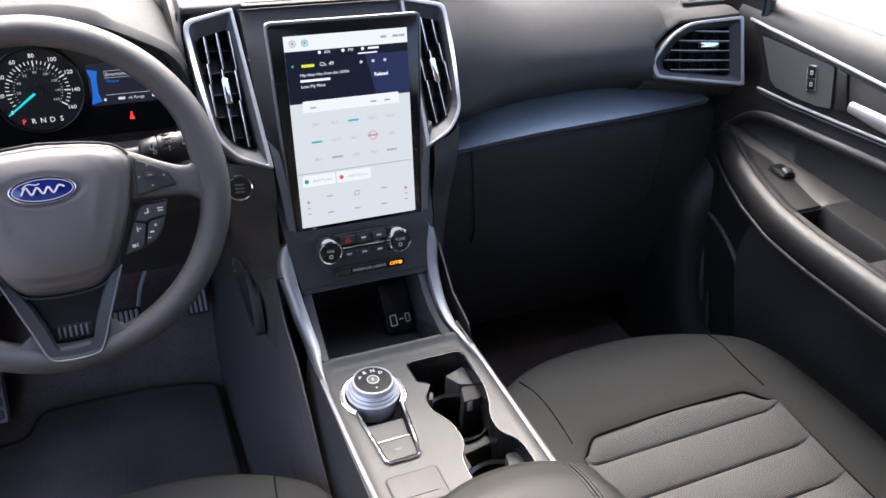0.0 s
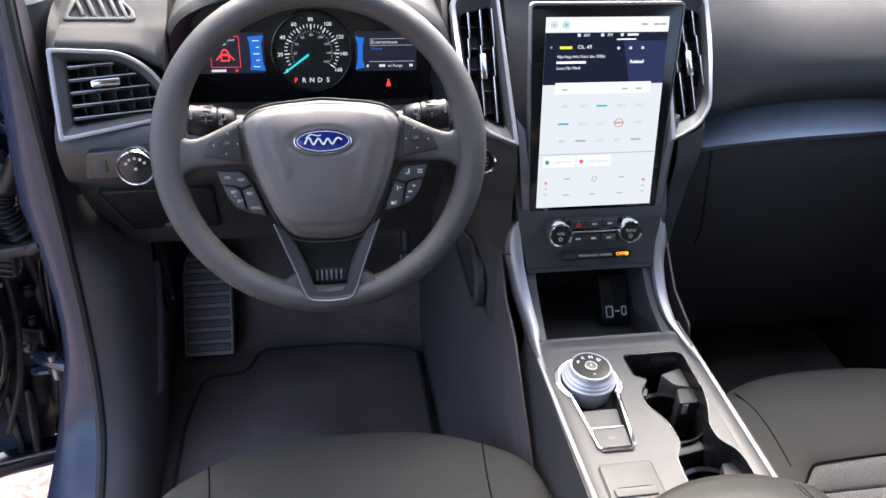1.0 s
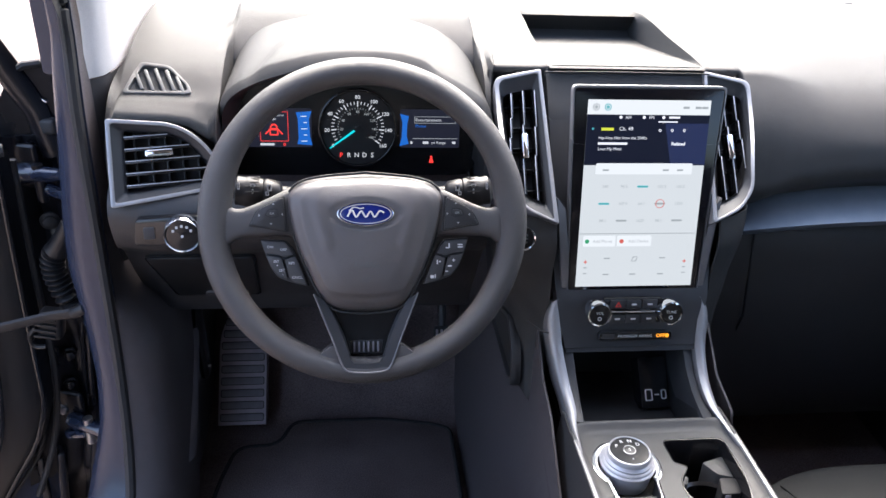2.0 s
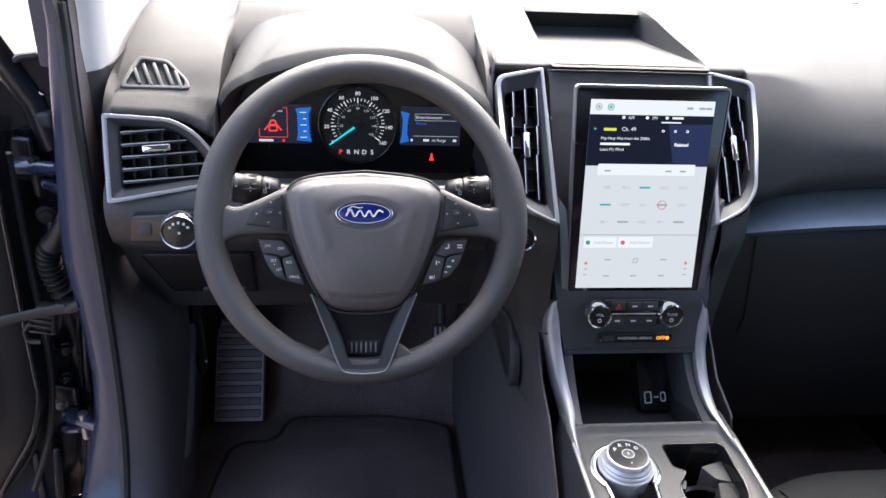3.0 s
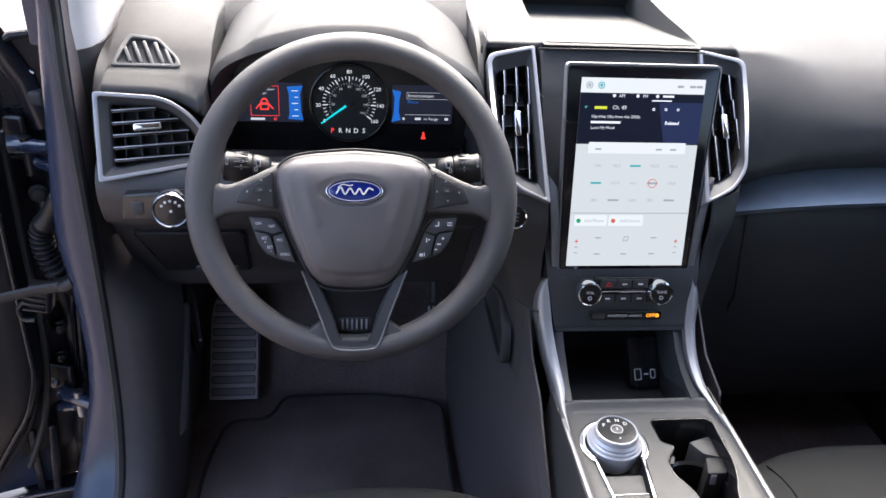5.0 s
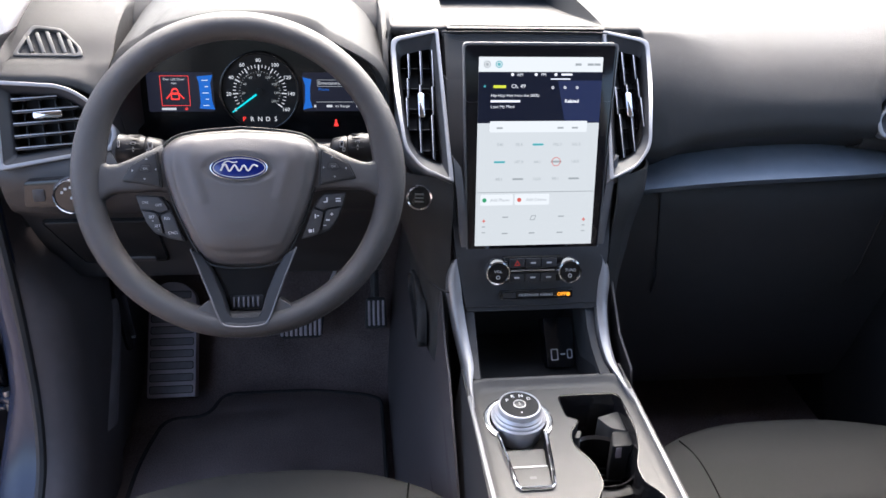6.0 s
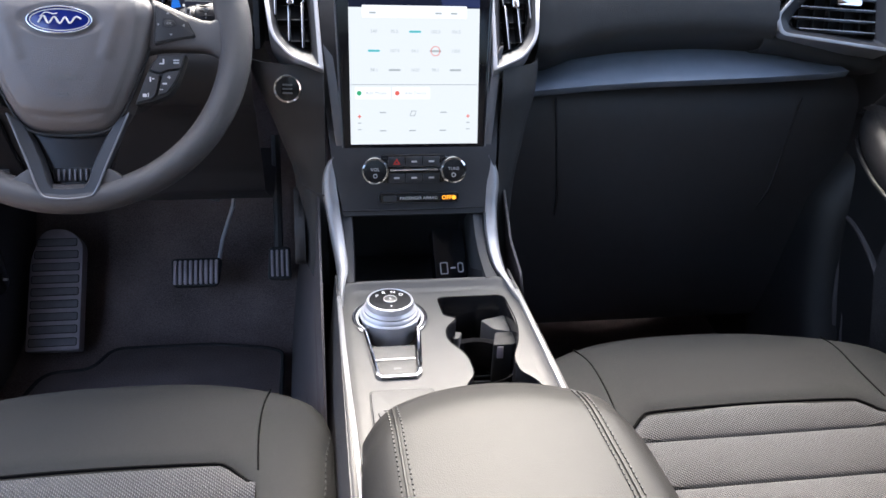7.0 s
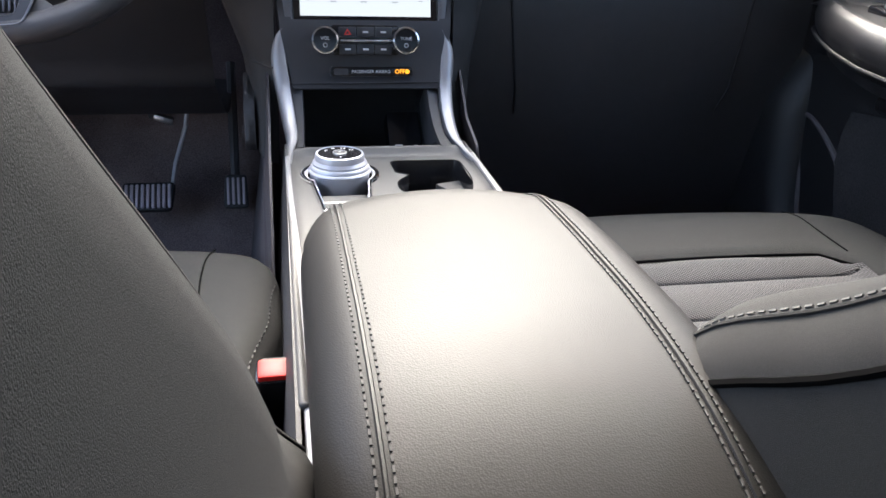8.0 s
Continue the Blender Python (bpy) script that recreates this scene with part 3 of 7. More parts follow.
rows = [[(x, p.x, p.y) for p in spline(GB, 3)] for x in np.linspace(0.13, 0.70, 8)]
glove = part("glove_box", skin(rows, 0.004), PLASTIC, dash, "dark glove box door", 60)
part("lid_seam", tube([(0.215, 0.096, 0.955), (0.235, 0.102, 0.80), (0.25, 0.16, 0.67)], 0.0018, 6), MATT, glove)
part("lid_seam", tube([(0.60, 0.096, 0.955), (0.585, 0.102, 0.80), (0.565, 0.16, 0.67)], 0.0018, 6), MATT, glove)

# ---- centre stack ----
S = fr((0, 0, 0.92), (1, 0, 0), (0, 0.2079, 0.9781))
STK = [(0.105, 1.125), (0.060, 1.05), (0.034, 0.99), (0.014, 0.94), (-0.004, 0.908), (-0.013, 0.885), (-0.025, 0.855), (-0.035, 0.836)]


def half_width(z):
    return float(np.interp(z, [0.83, 0.90, 1.0, 1.04, 1.12], [0.094, 0.108, 0.118, 0.118, 0.118]))


rows = []
for q in spline(STK, 4):
    h = half_width(q.y)
    rows.append([(x, q.x + (0.02 if abs(x) > h * 1.001 else 0), q.y) for x in (-h * 1.02, -h, -h * 0.5, 0, h * 0.5, h, h * 1.02)])
part("stack_panel", skin(rows, 0.003), STACK, dash, "blue-black centre stack panel", 50)
for s in (-1, 1):
    # cheek beside the stack, from the vent down to the tunnel
    pts = []
    for q in spline([(0.012, 1.016), (0.0, 0.98), (0.004, 0.93), (0.0, 0.895), (-0.005, 0.84), (-0.02, 0.79), (-0.05, 0.74)], 4):
        inner, outer = 0.115, float(np.interp(q.y, [0.74, 0.86, 0.95, 1.02], [0.138, 0.150, 0.182 if s < 0 else 0.166, 0.208 if s < 0 else 0.174]))
        pts.append([(s * inner, q.x + 0.006, q.y), (s * (inner * 0.6 + outer * 0.4), q.x + 0.013, q.y), (s * (inner * 0.2 + outer * 0.8), q.x + 0.030, q.y), (s * outer, q.x + 0.050, q.y), (s * (outer + 0.006), q.x + 0.08, q.y), (s * (outer + 0.008), q.x + 0.30, q.y)])
    part("stack_cheek", skin(pts, 0.003), DASH, dash, "", 60)
    # silver strip sweeping from the stack to the console
    lean = lambda y: float(np.interp(y, [-0.18, -0.10, -0.03], [0.0015, -0.001, -0.004]))
    path_o = spline([(0.1030, -0.002, 0.903), (0.1100, -0.004, 0.898), (0.1160, -0.0105, 0.884), (0.1170, -0.019, 0.866), (0.1125, -0.035, 0.838), (0.1080, -0.068, 0.810), (0.1055, -0.105, 0.7945), (0.1065, -0.135, 0.788), (0.1075, -0.18, 0.7850)], 6)
    path_i = spline([(0.1010, -0.003, 0.903), (0.1010, -0.005, 0.897), (0.0995, -0.012, 0.882), (0.0975, -0.021, 0.864), (0.0945, -0.037, 0.836), (0.0920, -0.070, 0.809), (0.0920, -0.106, 0.7945), (0.0985, -0.136, 0.788), (0.1035, -0.18, 0.7850)], 6)
    st = []
    for o, i in zip(path_o, path_i):
        dx = lean(o.y)
        at = lambda k, dy, dz: (s * (o.x * (1 - k) + i.x * k) + dx, o.y * (1 - k) + i.y * k + dy, o.z * (1 - k) + i.z * k + dz)
        st.append([at(0, 0.035, -0.022), at(0, 0.005, -0.004), at(0.06, 0.000, -0.0005), at(0.25, -0.0025, 0.0015), at(0.6, -0.0032, 0.0020), at(0.94, -0.0012, 0.0006), at(1.0, 0.002, -0.002), at(1.0, 0.03, -0.012)])
    part("silver_strip", skin(st, 0.0), SILVER, dash, "satin silver strip beside the stack", 50)
    if s < 0:
        part("cheek_seam", tube([(-0.119, -0.022, 0.859), (-0.130, -0.018, 0.861), (-0.146, 0.002, 0.864)], 0.0012, 6), MATT, dash)

# cubby under the stack
for s in (-1, 1):
    rows = []
    for y, z, xo, xi in ((-0.030, 0.842, 0.0955, 0.0790), (-0.037, 0.834, 0.0950, 0.0785), (-0.058, 0.8165, 0.0930, 0.0780), (-0.085, 0.8015, 0.0925, 0.0785), (-0.105, 0.7945, 0.0935, 0.0795), (-0.128, 0.7885, 0.0980, 0.0805)):
        dx = -0.005
        rows.append([(s * xo + dx, y + 0.006, z - 0.003), (s * (xo * 0.6 + xi * 0.4) + dx, y + 0.004, z - 0.002), (s * (xi + 0.0015) + dx, y, z), (s * xi + dx, y + 0.003, z - 0.002), (s * (xi + 0.001) + dx, y + 0.05, z - 0.040)])
    part("cubby_frame", skin(rows, 0.0), STACK, dash, "", 50)
part("cubby_frame", skin([[(x, -0.034, 0.843), (x, -0.0375, 0.8365), (x, -0.036, 0.8345), (x, 0.06, 0.830)] for x in (-0.094, -0.05, 0, 0.05, 0.086)], 0.0), STACK, dash, "", 50)
part("panel_seam", tube([(-0.0985, -0.0345, 0.8420), (0.0, -0.0360, 0.8425), (0.090, -0.0345, 0.8435)], 0.0009, 6), MATT, dash)
cub = part("cubby", box(0.176, 0.004, 0.12, pose(-0.005, 0.06, 0.785), 0), MATT, dash, "black open cubby")
part("cubby_floor", box(0.176, 0.19, 0.004, pose(-0.005, -0.035, 0.727), 0), MATT, cub)
SIDE = Matrix(((0, 0, 1, 0), (1, 0, 0, 0), (0, 1, 0, 0), (0, 0, 0, 1)))
for s in (-1, 1):
    part("cubby_side", prism([(-0.13, 0.73), (0.06, 0.73), (0.06, 0.83), (-0.03, 0.828), (-0.055, 0.806), (-0.13, 0.780)], s * 0.082 - 0.007, s * 0.082 - 0.003, SIDE), MATT, cub)
US = fr((0.050, -0.012, 0.760), (1, 0.05, 0), (0, 0.62, 0.78))
usb = part("usb_panel", prism(rect(0.044, 0.075, 0.003), -0.02, 0.008, US, 0.001), BLACK, dash, "gloss black socket panel")
part("socket", rim(rect(0.011, 0.017, 0.002, -0.010, -0.018), rect(0.008, 0.014, 0.002, -0.010, -0.018), 0.008, 0.009, US), INK, usb)
part("socket", rim(rect(0.008, 0.014, 0.003, 0.013, -0.018), rect(0.0055, 0.011, 0.003, 0.013, -0.018), 0.008, 0.009, US), INK, usb)
part("socket_mark", prism([(-0.001, -0.019), (0.006, -0.019), (0.006, -0.017), (-0.001, -0.017)], 0.008, 0.009, US), INK, usb)

# seams in the top pad and a small badge line on the passenger side
for q in (((-0.192, 0.150, 1.1865), (-0.175, 0.30, 1.1915), (-0.152, 0.46, 1.1975)), ((-0.121, 0.1455, 1.1800), (0.0, 0.1465, 1.1805), (0.116, 0.1455, 1.1800))):
    part("pad_seam", tube(spline(q, 5), 0.0011, 6), MATT, dash)


# ---- touchscreen ----
screen = thing("touchscreen", "tall tablet touchscreen showing a white radio menu", "screen")
SC = S @ Matrix.Translation((0, 0.128, 0))
part("housing", prism(rounded([(-0.0925, -0.139), (0.0925, -0.139), (0.1020, 0.1435), (-0.1020, 0.1435)], [0.004, 0.004, 0.006, 0.006]), -0.020, -0.0035, SC, 0.003), STACK, screen)
part("rim_strip", rim(rounded([(-0.1010, 0.07), (0.1010, 0.07), (0.1038, 0.1462), (-0.1038, 0.1462)], 0.007, 6), rounded([(-0.0998, 0.07), (0.0998, 0.07), (0.1020, 0.1440), (-0.1020, 0.1440)], 0.006, 6), -0.012, -0.0006, SC, 0.0008), SILVER, screen, "thin silver edge")
part("rim_strip", rim(rounded([(-0.0942, -0.1408), (0.0942, -0.1408), (0.1032, 0.1440), (-0.1032, 0.1440)], [0.004, 0.004, 0.006, 0.006]), rounded([(-0.0926, -0.1393), (0.0926, -0.1393), (0.1016, 0.1424), (-0.1016, 0.1424)], [0.004, 0.004, 0.006, 0.006]), -0.016, -0.0010, SC, 0.0005), WING, screen, "thin satin edge")
part("glass_front", prism(rounded([(-0.0915, -0.136), (0.0915, -0.136), (0.1010, 0.1425), (-0.1010, 0.1425)], [0.003, 0.003, 0.005, 0.005]), -0.004, -0.001, SC, 0.0006), SCR_BLACK, screen)


def ui(name, x, y, w, h, mat, z=0.0, r=0.0):
    """x, y: the middle, with the display 1 wide and 1.54 high from its lower left."""
    k = 0.166
    return part(name, prism(rect(w * k, h * k, r * k), z * 1e-3 - 0.0012, z * 1e-3 + 0.0, lift(SC, (x - 0.5) * k, y * k - 0.128)), mat, display)


display = part("display", prism(rect(0.166, 0.256), -0.002, -0.0004, SC), SCR_WHITE, screen, "lit display with white lower half")
ui("band", 0.5, 1.225, 1.0, 0.402, SCR_NAVY, 0.1)
# slanted reflection on the glass, painted as a glowing blue patch
part("band", prism([((x - 0.5) * 0.166, y * 0.166 - 0.128) for x, y in ((0.71, 1.040), (1.0, 1.030), (1.0, 1.36), (0.64, 1.36))], -0.0010, 0.00025, SC), SCR_REFLECT, display)
ui("status_bar", 0.5, 1.485, 1.0, 0.11, SCR_PANEL, 0.2)
ui("card", 0.50, 0.995, 0.80, 0.09, SCR_PANEL, 0.5, 0.01)
ui("rule", 0.5, 0.456, 1.0, 0.006, SCR_GREY, 0.2)
ui("button_face", 0.175, 0.392, 0.27, 0.09, SCR_PANEL, 0.3, 0.01)
ui("button_face", 0.472, 0.392, 0.29, 0.09, SCR_PANEL, 0.3, 0.01)
K = 0.166


def ut(body, x, y, size, mat, align="CENTER", bold=0.0):
    return lettering(body, size * K, lift(SC, (x - 0.5) * K, y * K - 0.128, 0.0012), mat, display, "lettering", align, bold * 0.0002)


ut("AM", 0.33, 1.405, 0.034, SCR_TEXT)
ut("FM", 0.52, 1.405, 0.034, SCR_TEXT)
ui("bar", 0.71, 1.407, 0.09, 0.016, SCR_TEXT, 0.5)
ui("bar", 0.66, 1.372, 0.16, 0.010, SCR_TEXT, 0.5)
for cx in (0.27, 0.46, 0.62):
    part("icon", prism(circle(0.0022, 8), 0.0004, 0.0009, lift(SC, (cx - 0.5) * K, 1.407 * K - 0.128)), SCR_TEXT, display)
ui("bar", 0.17, 1.312, 0.10, 0.022, SCR_YELLOW, 0.5)
ut("Ch. 49", 0.32, 1.315, 0.043, SCR_TEXT)
ut("Hip-Hop Hits from the 2000s", 0.10, 1.243, 0.033, SCR_TEXT, "LEFT")
ui("bar", 0.22, 1.198, 0.24, 0.018, SCR_TEXT, 0.5)
ut("Lose My Mind", 0.10, 1.155, 0.034, SCR_TEXT, "LEFT")
ut("Related", 0.76, 1.198, 0.038, SCR_TEXT, "CENTER", 1)
star = [(0.0022 * (1 if i % 2 == 0 else 0.45) * math.sin(i * math.pi / 5), 0.0022 * (1 if i % 2 == 0 else 0.45) * math.cos(i * math.pi / 5)) for i in range(10)]
part("icon", prism(star, 0.0004, 0.0009, lift(SC, (0.05 - 0.5) * K, 1.315 * K - 0.128)), SCR_TEAL, display)
for cx in (0.60, 0.70, 0.80):
    part("icon", rim(circle(0.0020, 6), circle(0.0011, 6), 0.0004, 0.0009, lift(SC, (cx - 0.5) * K, 1.305 * K - 0.128, 0, 90)), SCR_TEXT, display)
for cx, mt in ((0.065, SCR_GREY), (0.16, SCR_TEAL)):
    part("icon", rim(circle(0.0046, 16), circle(0.0034, 16), 0.0004, 0.0009, lift(SC, (cx - 0.5) * K, 1.485 * K - 0.128)), mt, display)
    part("icon", prism(circle(0.0022, 10), 0.0004, 0.0009, lift(SC, (cx - 0.5) * K, 1.485 * K - 0.128)), mt, display)
for cx in (0.80, 0.90, 0.955):
    ui("bar", cx, 1.485, 0.05, 0.018, SCR_GREY, 0.5)
for cx in (0.18, 0.68, 0.80):
    ui("bar", cx, 0.985, 0.05, 0.014, SCR_GREY, 0.8)
PRESETS = [["540", "95.5", "", "102.3", "106.5"], ["", "107.9", "64.1", "", "1350"], ["88.1", "", "1620", "98.1", ""]]
for r, line in enumerate(PRESETS):
    for c, word in enumerate(line):
        x, y = 0.187 + 0.157 * c, 0.850 - 0.142 * r
        if word:
            ut(word, x, y, 0.034, SCR_GREY)
        else:
            ui("bar", x, y, 0.09, 0.016, SCR_TEAL if r < 2 and c != 3 else SCR_GREY, 0.5, 0.012)
part("icon", rim(circle(0.0062, 18), circle(0.0054, 18), 0.0004, 0.0009, lift(SC, (0.658 - 0.5) * K, 0.708 * K - 0.128)), SCR_RED, display)
ut("Add Phone", 0.200, 0.392, 0.036, SCR_GREY)
ut("Add Device", 0.505, 0.392, 0.036, SCR_GREY)
for cx, mt in ((0.070, SCR_GREEN), (0.362, SCR_RED)):
    part("icon", prism(circle(0.0030, 14), 0.0004, 0.0012, lift(SC, (cx - 0.5) * K, 0.392 * K - 0.128)), mt, display)
for cx in (0.07, 0.92):
    ui("sign", cx, 0.215, 0.028, 0.007, SCR_RED, 0.5)
    ui("sign", cx, 0.215, 0.007, 0.028, SCR_RED, 0.6)
    ui("sign", cx, 0.115, 0.030, 0.007, SCR_GREY, 0.5)
    ui("bar", cx, 0.165, 0.026, 0.008, SCR_GREY, 0.5)
for cx, cy in ((0.25, 0.245), (0.725, 0.245), (0.25, 0.105), (0.48, 0.105), (0.72, 0.105)):
    ui("bar", cx, cy, 0.050, 0.010, SCR_GREY, 0.5)
part("icon", rim(rounded([(-0.004, -0.003), (0.003, -0.003), (0.005, 0.004), (-0.002, 0.004)], 0.001, 2), rounded([(-0.003, -0.002), (0.002, -0.002), (0.004, 0.003), (-0.001, 0.003)], 0.001, 2), 0.0004, 0.0009, lift(SC, -0.003, 0.235 * K - 0.128)), SCR_GREY, display)

for s in (-1, 1):
    wg = [(s * x, y) for x, y in ((0.1155, -0.002), (0.1035, -0.018), (0.0955, -0.075), (0.0930, -0.134), (0.1020, -0.131), (0.1095, -0.056))]
    part("side_wing", prism(rounded(wg[::-1] if s < 0 else wg, 0.003), -0.016, -0.002, SC, 0.0015), WING, screen, "satin grey wing beside the glass")

# ---- radio controls ----
R2 = fr((0, -0.0215, 0.893), (1, 0, 0), (0, 0.22, 0.975))
radio = thing("radio_controls", "radio control strip with two chrome knobs", "controls")
part("mount_plate", prism(rect(0.085, 0.036, 0.004, -0.004, 0.001), -0.004, 0.0016, R2, 0.001), BLACK, radio)
for kx, word in ((-0.0545, "VOL"), (0.0465, "TUNE")):
    kb = part("knob", lathe([(0.0178, -0.003), (0.0178, 0.010), (0.0166, 0.0145), (0.0146, 0.0150), (0.0140, 0.0130)], lift(R2, kx, 0), 40), CHROME, radio, "chrome ringed knob")
    part("knob_cap", lathe([(0.0141, 0.012), (0.0139, 0.0136), (0.0, 0.0142)], lift(R2, kx, 0), 32), BLACK, kb)
    lettering(word, 0.0058, lift(R2, kx, 0.002, 0.0146), INK, kb)
    part("knob_mark", rim(circle(0.0028, 12), circle(0.0020, 12), 0.0140, 0.0146, lift(R2, kx, -0.006)), INK, kb)
for r in range(2):
    for c in range(3):
        bx, by = -0.026 + 0.0225 * c, 0.0105 - 0.021 * r
        bt = part("button", prism(rect(0.0215, 0.0125, 0.001, bx, by), 0.001, 0.004, R2, 0.0008), STACK, radio)
        if r == 0 and c == 0:
            part("warning_mark", rim([(bx - 0.0045, by - 0.0035), (bx + 0.0045, by - 0.0035), (bx, by + 0.0042)], [(bx - 0.0024, by - 0.0024), (bx + 0.0024, by - 0.0024), (bx, by + 0.0018)], 0.0035, 0.0044, R2), RED_INK, bt, "red warning triangle")
        else:
            part("button_mark", prism(rect(0.007, 0.0022, 0, bx, by), 0.0035, 0.0044, R2), INK, bt)
part("chrome_bar", prism(rect(0.062, 0.003, 0.0012, -0.004, 0.0), 0.001, 0.0055, R2, 0.0008), CHROME, radio)
AB = fr((0.004, -0.0275, 0.8555), (1, 0, 0), (0, 0.20, 0.98))
air = thing("airbag_indicator", "black strip with lit amber airbag lamp", "indicator light")
part("strip", prism(rect(0.104, 0.012, 0.005), -0.004, 0.002, AB, 0.001), BLACK, air)
part("strip_edge", rim(rect(0.106, 0.014, 0.006), rect(0.104, 0.012, 0.005), -0.004, 0.0026, AB), STACK, air)
lettering("PASSENGER AIRBAG", 0.0055, lift(AB, -0.001, 0, 0.0024), INK, air)
lettering("OFF", 0.0075, lift(AB, 0.036, 0, 0.0024), AMBER, air, "lettering", "CENTER", 0.0002)
part("lamp", prism(circle(0.003, 10), 0.0016, 0.0024, lift(AB, 0.0455, 0)), AMBER, air)
part("lamp_window", prism(rect(0.018, 0.008, 0.002, -0.039, 0), 0.0015, 0.0024, AB), STACK, air)

# ---- air vents ----
def vent(outer, inner, M, slat_dir, count, label, tab_at, band, bezel, drop=0.035):
    ox, oy = [p[0] for p in outer], [p[1] for p in outer]
    mx, my = (min(ox) + max(ox)) / 2, (min(oy) + max(oy)) / 2
    fx, fy = 1 - 2 * band / (max(ox) - min(ox)), 1 - 2 * band / (max(oy) - min(oy))
    mid_line = [(mx + (x - mx) * fx, my + (y - my) * fy) for x, y in outer]
    v = part("air_vent", rim(outer, mid_line, -0.045, 0.004, M, 0.0010), SILVER, dash, label, 60)
    k = len(inner)
    cx, cy = sum(p[0] for p in inner) / k, sum(p[1] for p in inner) / k
    deep = [(cx + (x - cx) * 0.86, cy + (y - cy) * 0.86) for x, y in inner]
    part("vent_throat", rim(mid_line, deep, -0.012, 0.002, M, 0.0, -0.008), bezel, v, "satin inner bezel")
    part("vent_back", prism(inner, -drop - 0.002, -drop, M), MATT, v)
    bmw = bmesh.new()
    a, b = [bmw.verts.new((x, y, -0.004)) for x, y in deep], [bmw.verts.new((x, y, -drop)) for x, y in deep]
    for i in range(k):
        bmw.faces.new((a[i], a[(i + 1) % k], b[(i + 1) % k], b[i]))
    bmw.transform(M)
    part("vent_duct", bmw, MATT, v)

    def span(c, axis):
        hits = []
        for i in range(k):
            p, q = deep[i], deep[(i + 1) % k]
            if (p[axis] - c) * (q[axis] - c) < 0:
                t = (c - p[axis]) / (q[axis] - p[axis])
                hits.append(p[1 - axis] + t * (q[1 - axis] - p[1 - axis]))
        return (min(hits), max(hits)) if len(hits) > 1 else None

    ax = 1 if slat_dir == "h" else 0
    tab_side = -1 if tab_at[0] < 0 else 1
    lo, hi = min(p[ax] for p in deep), max(p[ax] for p in deep)
    for i in range(count):
        c = lo + (hi - lo) * (i + 0.5) / count
        sp = span(c, ax)
        if not sp or sp[1] - sp[0] < 0.012:
            continue
        mid, ln = (sp[0] + sp[1]) / 2, sp[1] - sp[0]
        if slat_dir == "h":
            part("slat", box(ln, 0.0024, 0.016, lift(M, mid, c, -0.012) @ pose(0, 0, 0, 14), 0.001), BLACK, v)
            part("slat_edge", box(ln, 0.0016, 0.0012, lift(M, mid, c + 0.0006, -0.0040), 0.0004), SILVER, v)
        else:
            # each blade steps sideways at the middle
            for f0, f1, dx in ((0.0, 0.40, -0.0022), (0.40, 0.66, 0.0), (0.66, 1.0, 0.0022)):
                y0, y1 = sp[0] + ln * f0, sp[0] + ln * f1
                part("slat", box(0.0024, y1 - y0, 0.018, lift(M, c + dx * tab_side, (y0 + y1) / 2, -0.012) @ pose(0, 0, 0, 0, 10), 0.0008), BLACK, v)
                part("slat_edge", box(0.0013, y1 - y0, 0.0012, lift(M, c + dx * tab_side, (y0 + y1) / 2, -0.0028), 0.0004), SATIN, v)
    lo2, hi2 = min(p[1 - ax] for p in deep), max(p[1 - ax] for p in deep)
    for i in range(5):
        c = lo2 + (hi2 - lo2) * (i + 0.7) / 5.4
        sp = span(c, 1 - ax)
        if sp:
            mid, ln = (sp[0] + sp[1]) / 2, sp[1] - sp[0]
            part("vane", box(0.002, ln, 0.014, lift(M, c, mid, -0.027), 0.0008) if slat_dir == "h" else box(ln, 0.002, 0.014, lift(M, mid, c, -0.027), 0.0008), STACK, v)
    w, h = (0.034, 0.009) if slat_dir == "h" else (0.009, 0.036)
    part("slide_tab", prism(rect(w, h, 0.003, *tab_at), -0.006, 0.003, M, 0.0015), CHROME, v, "bright metal slide tab")
    return v


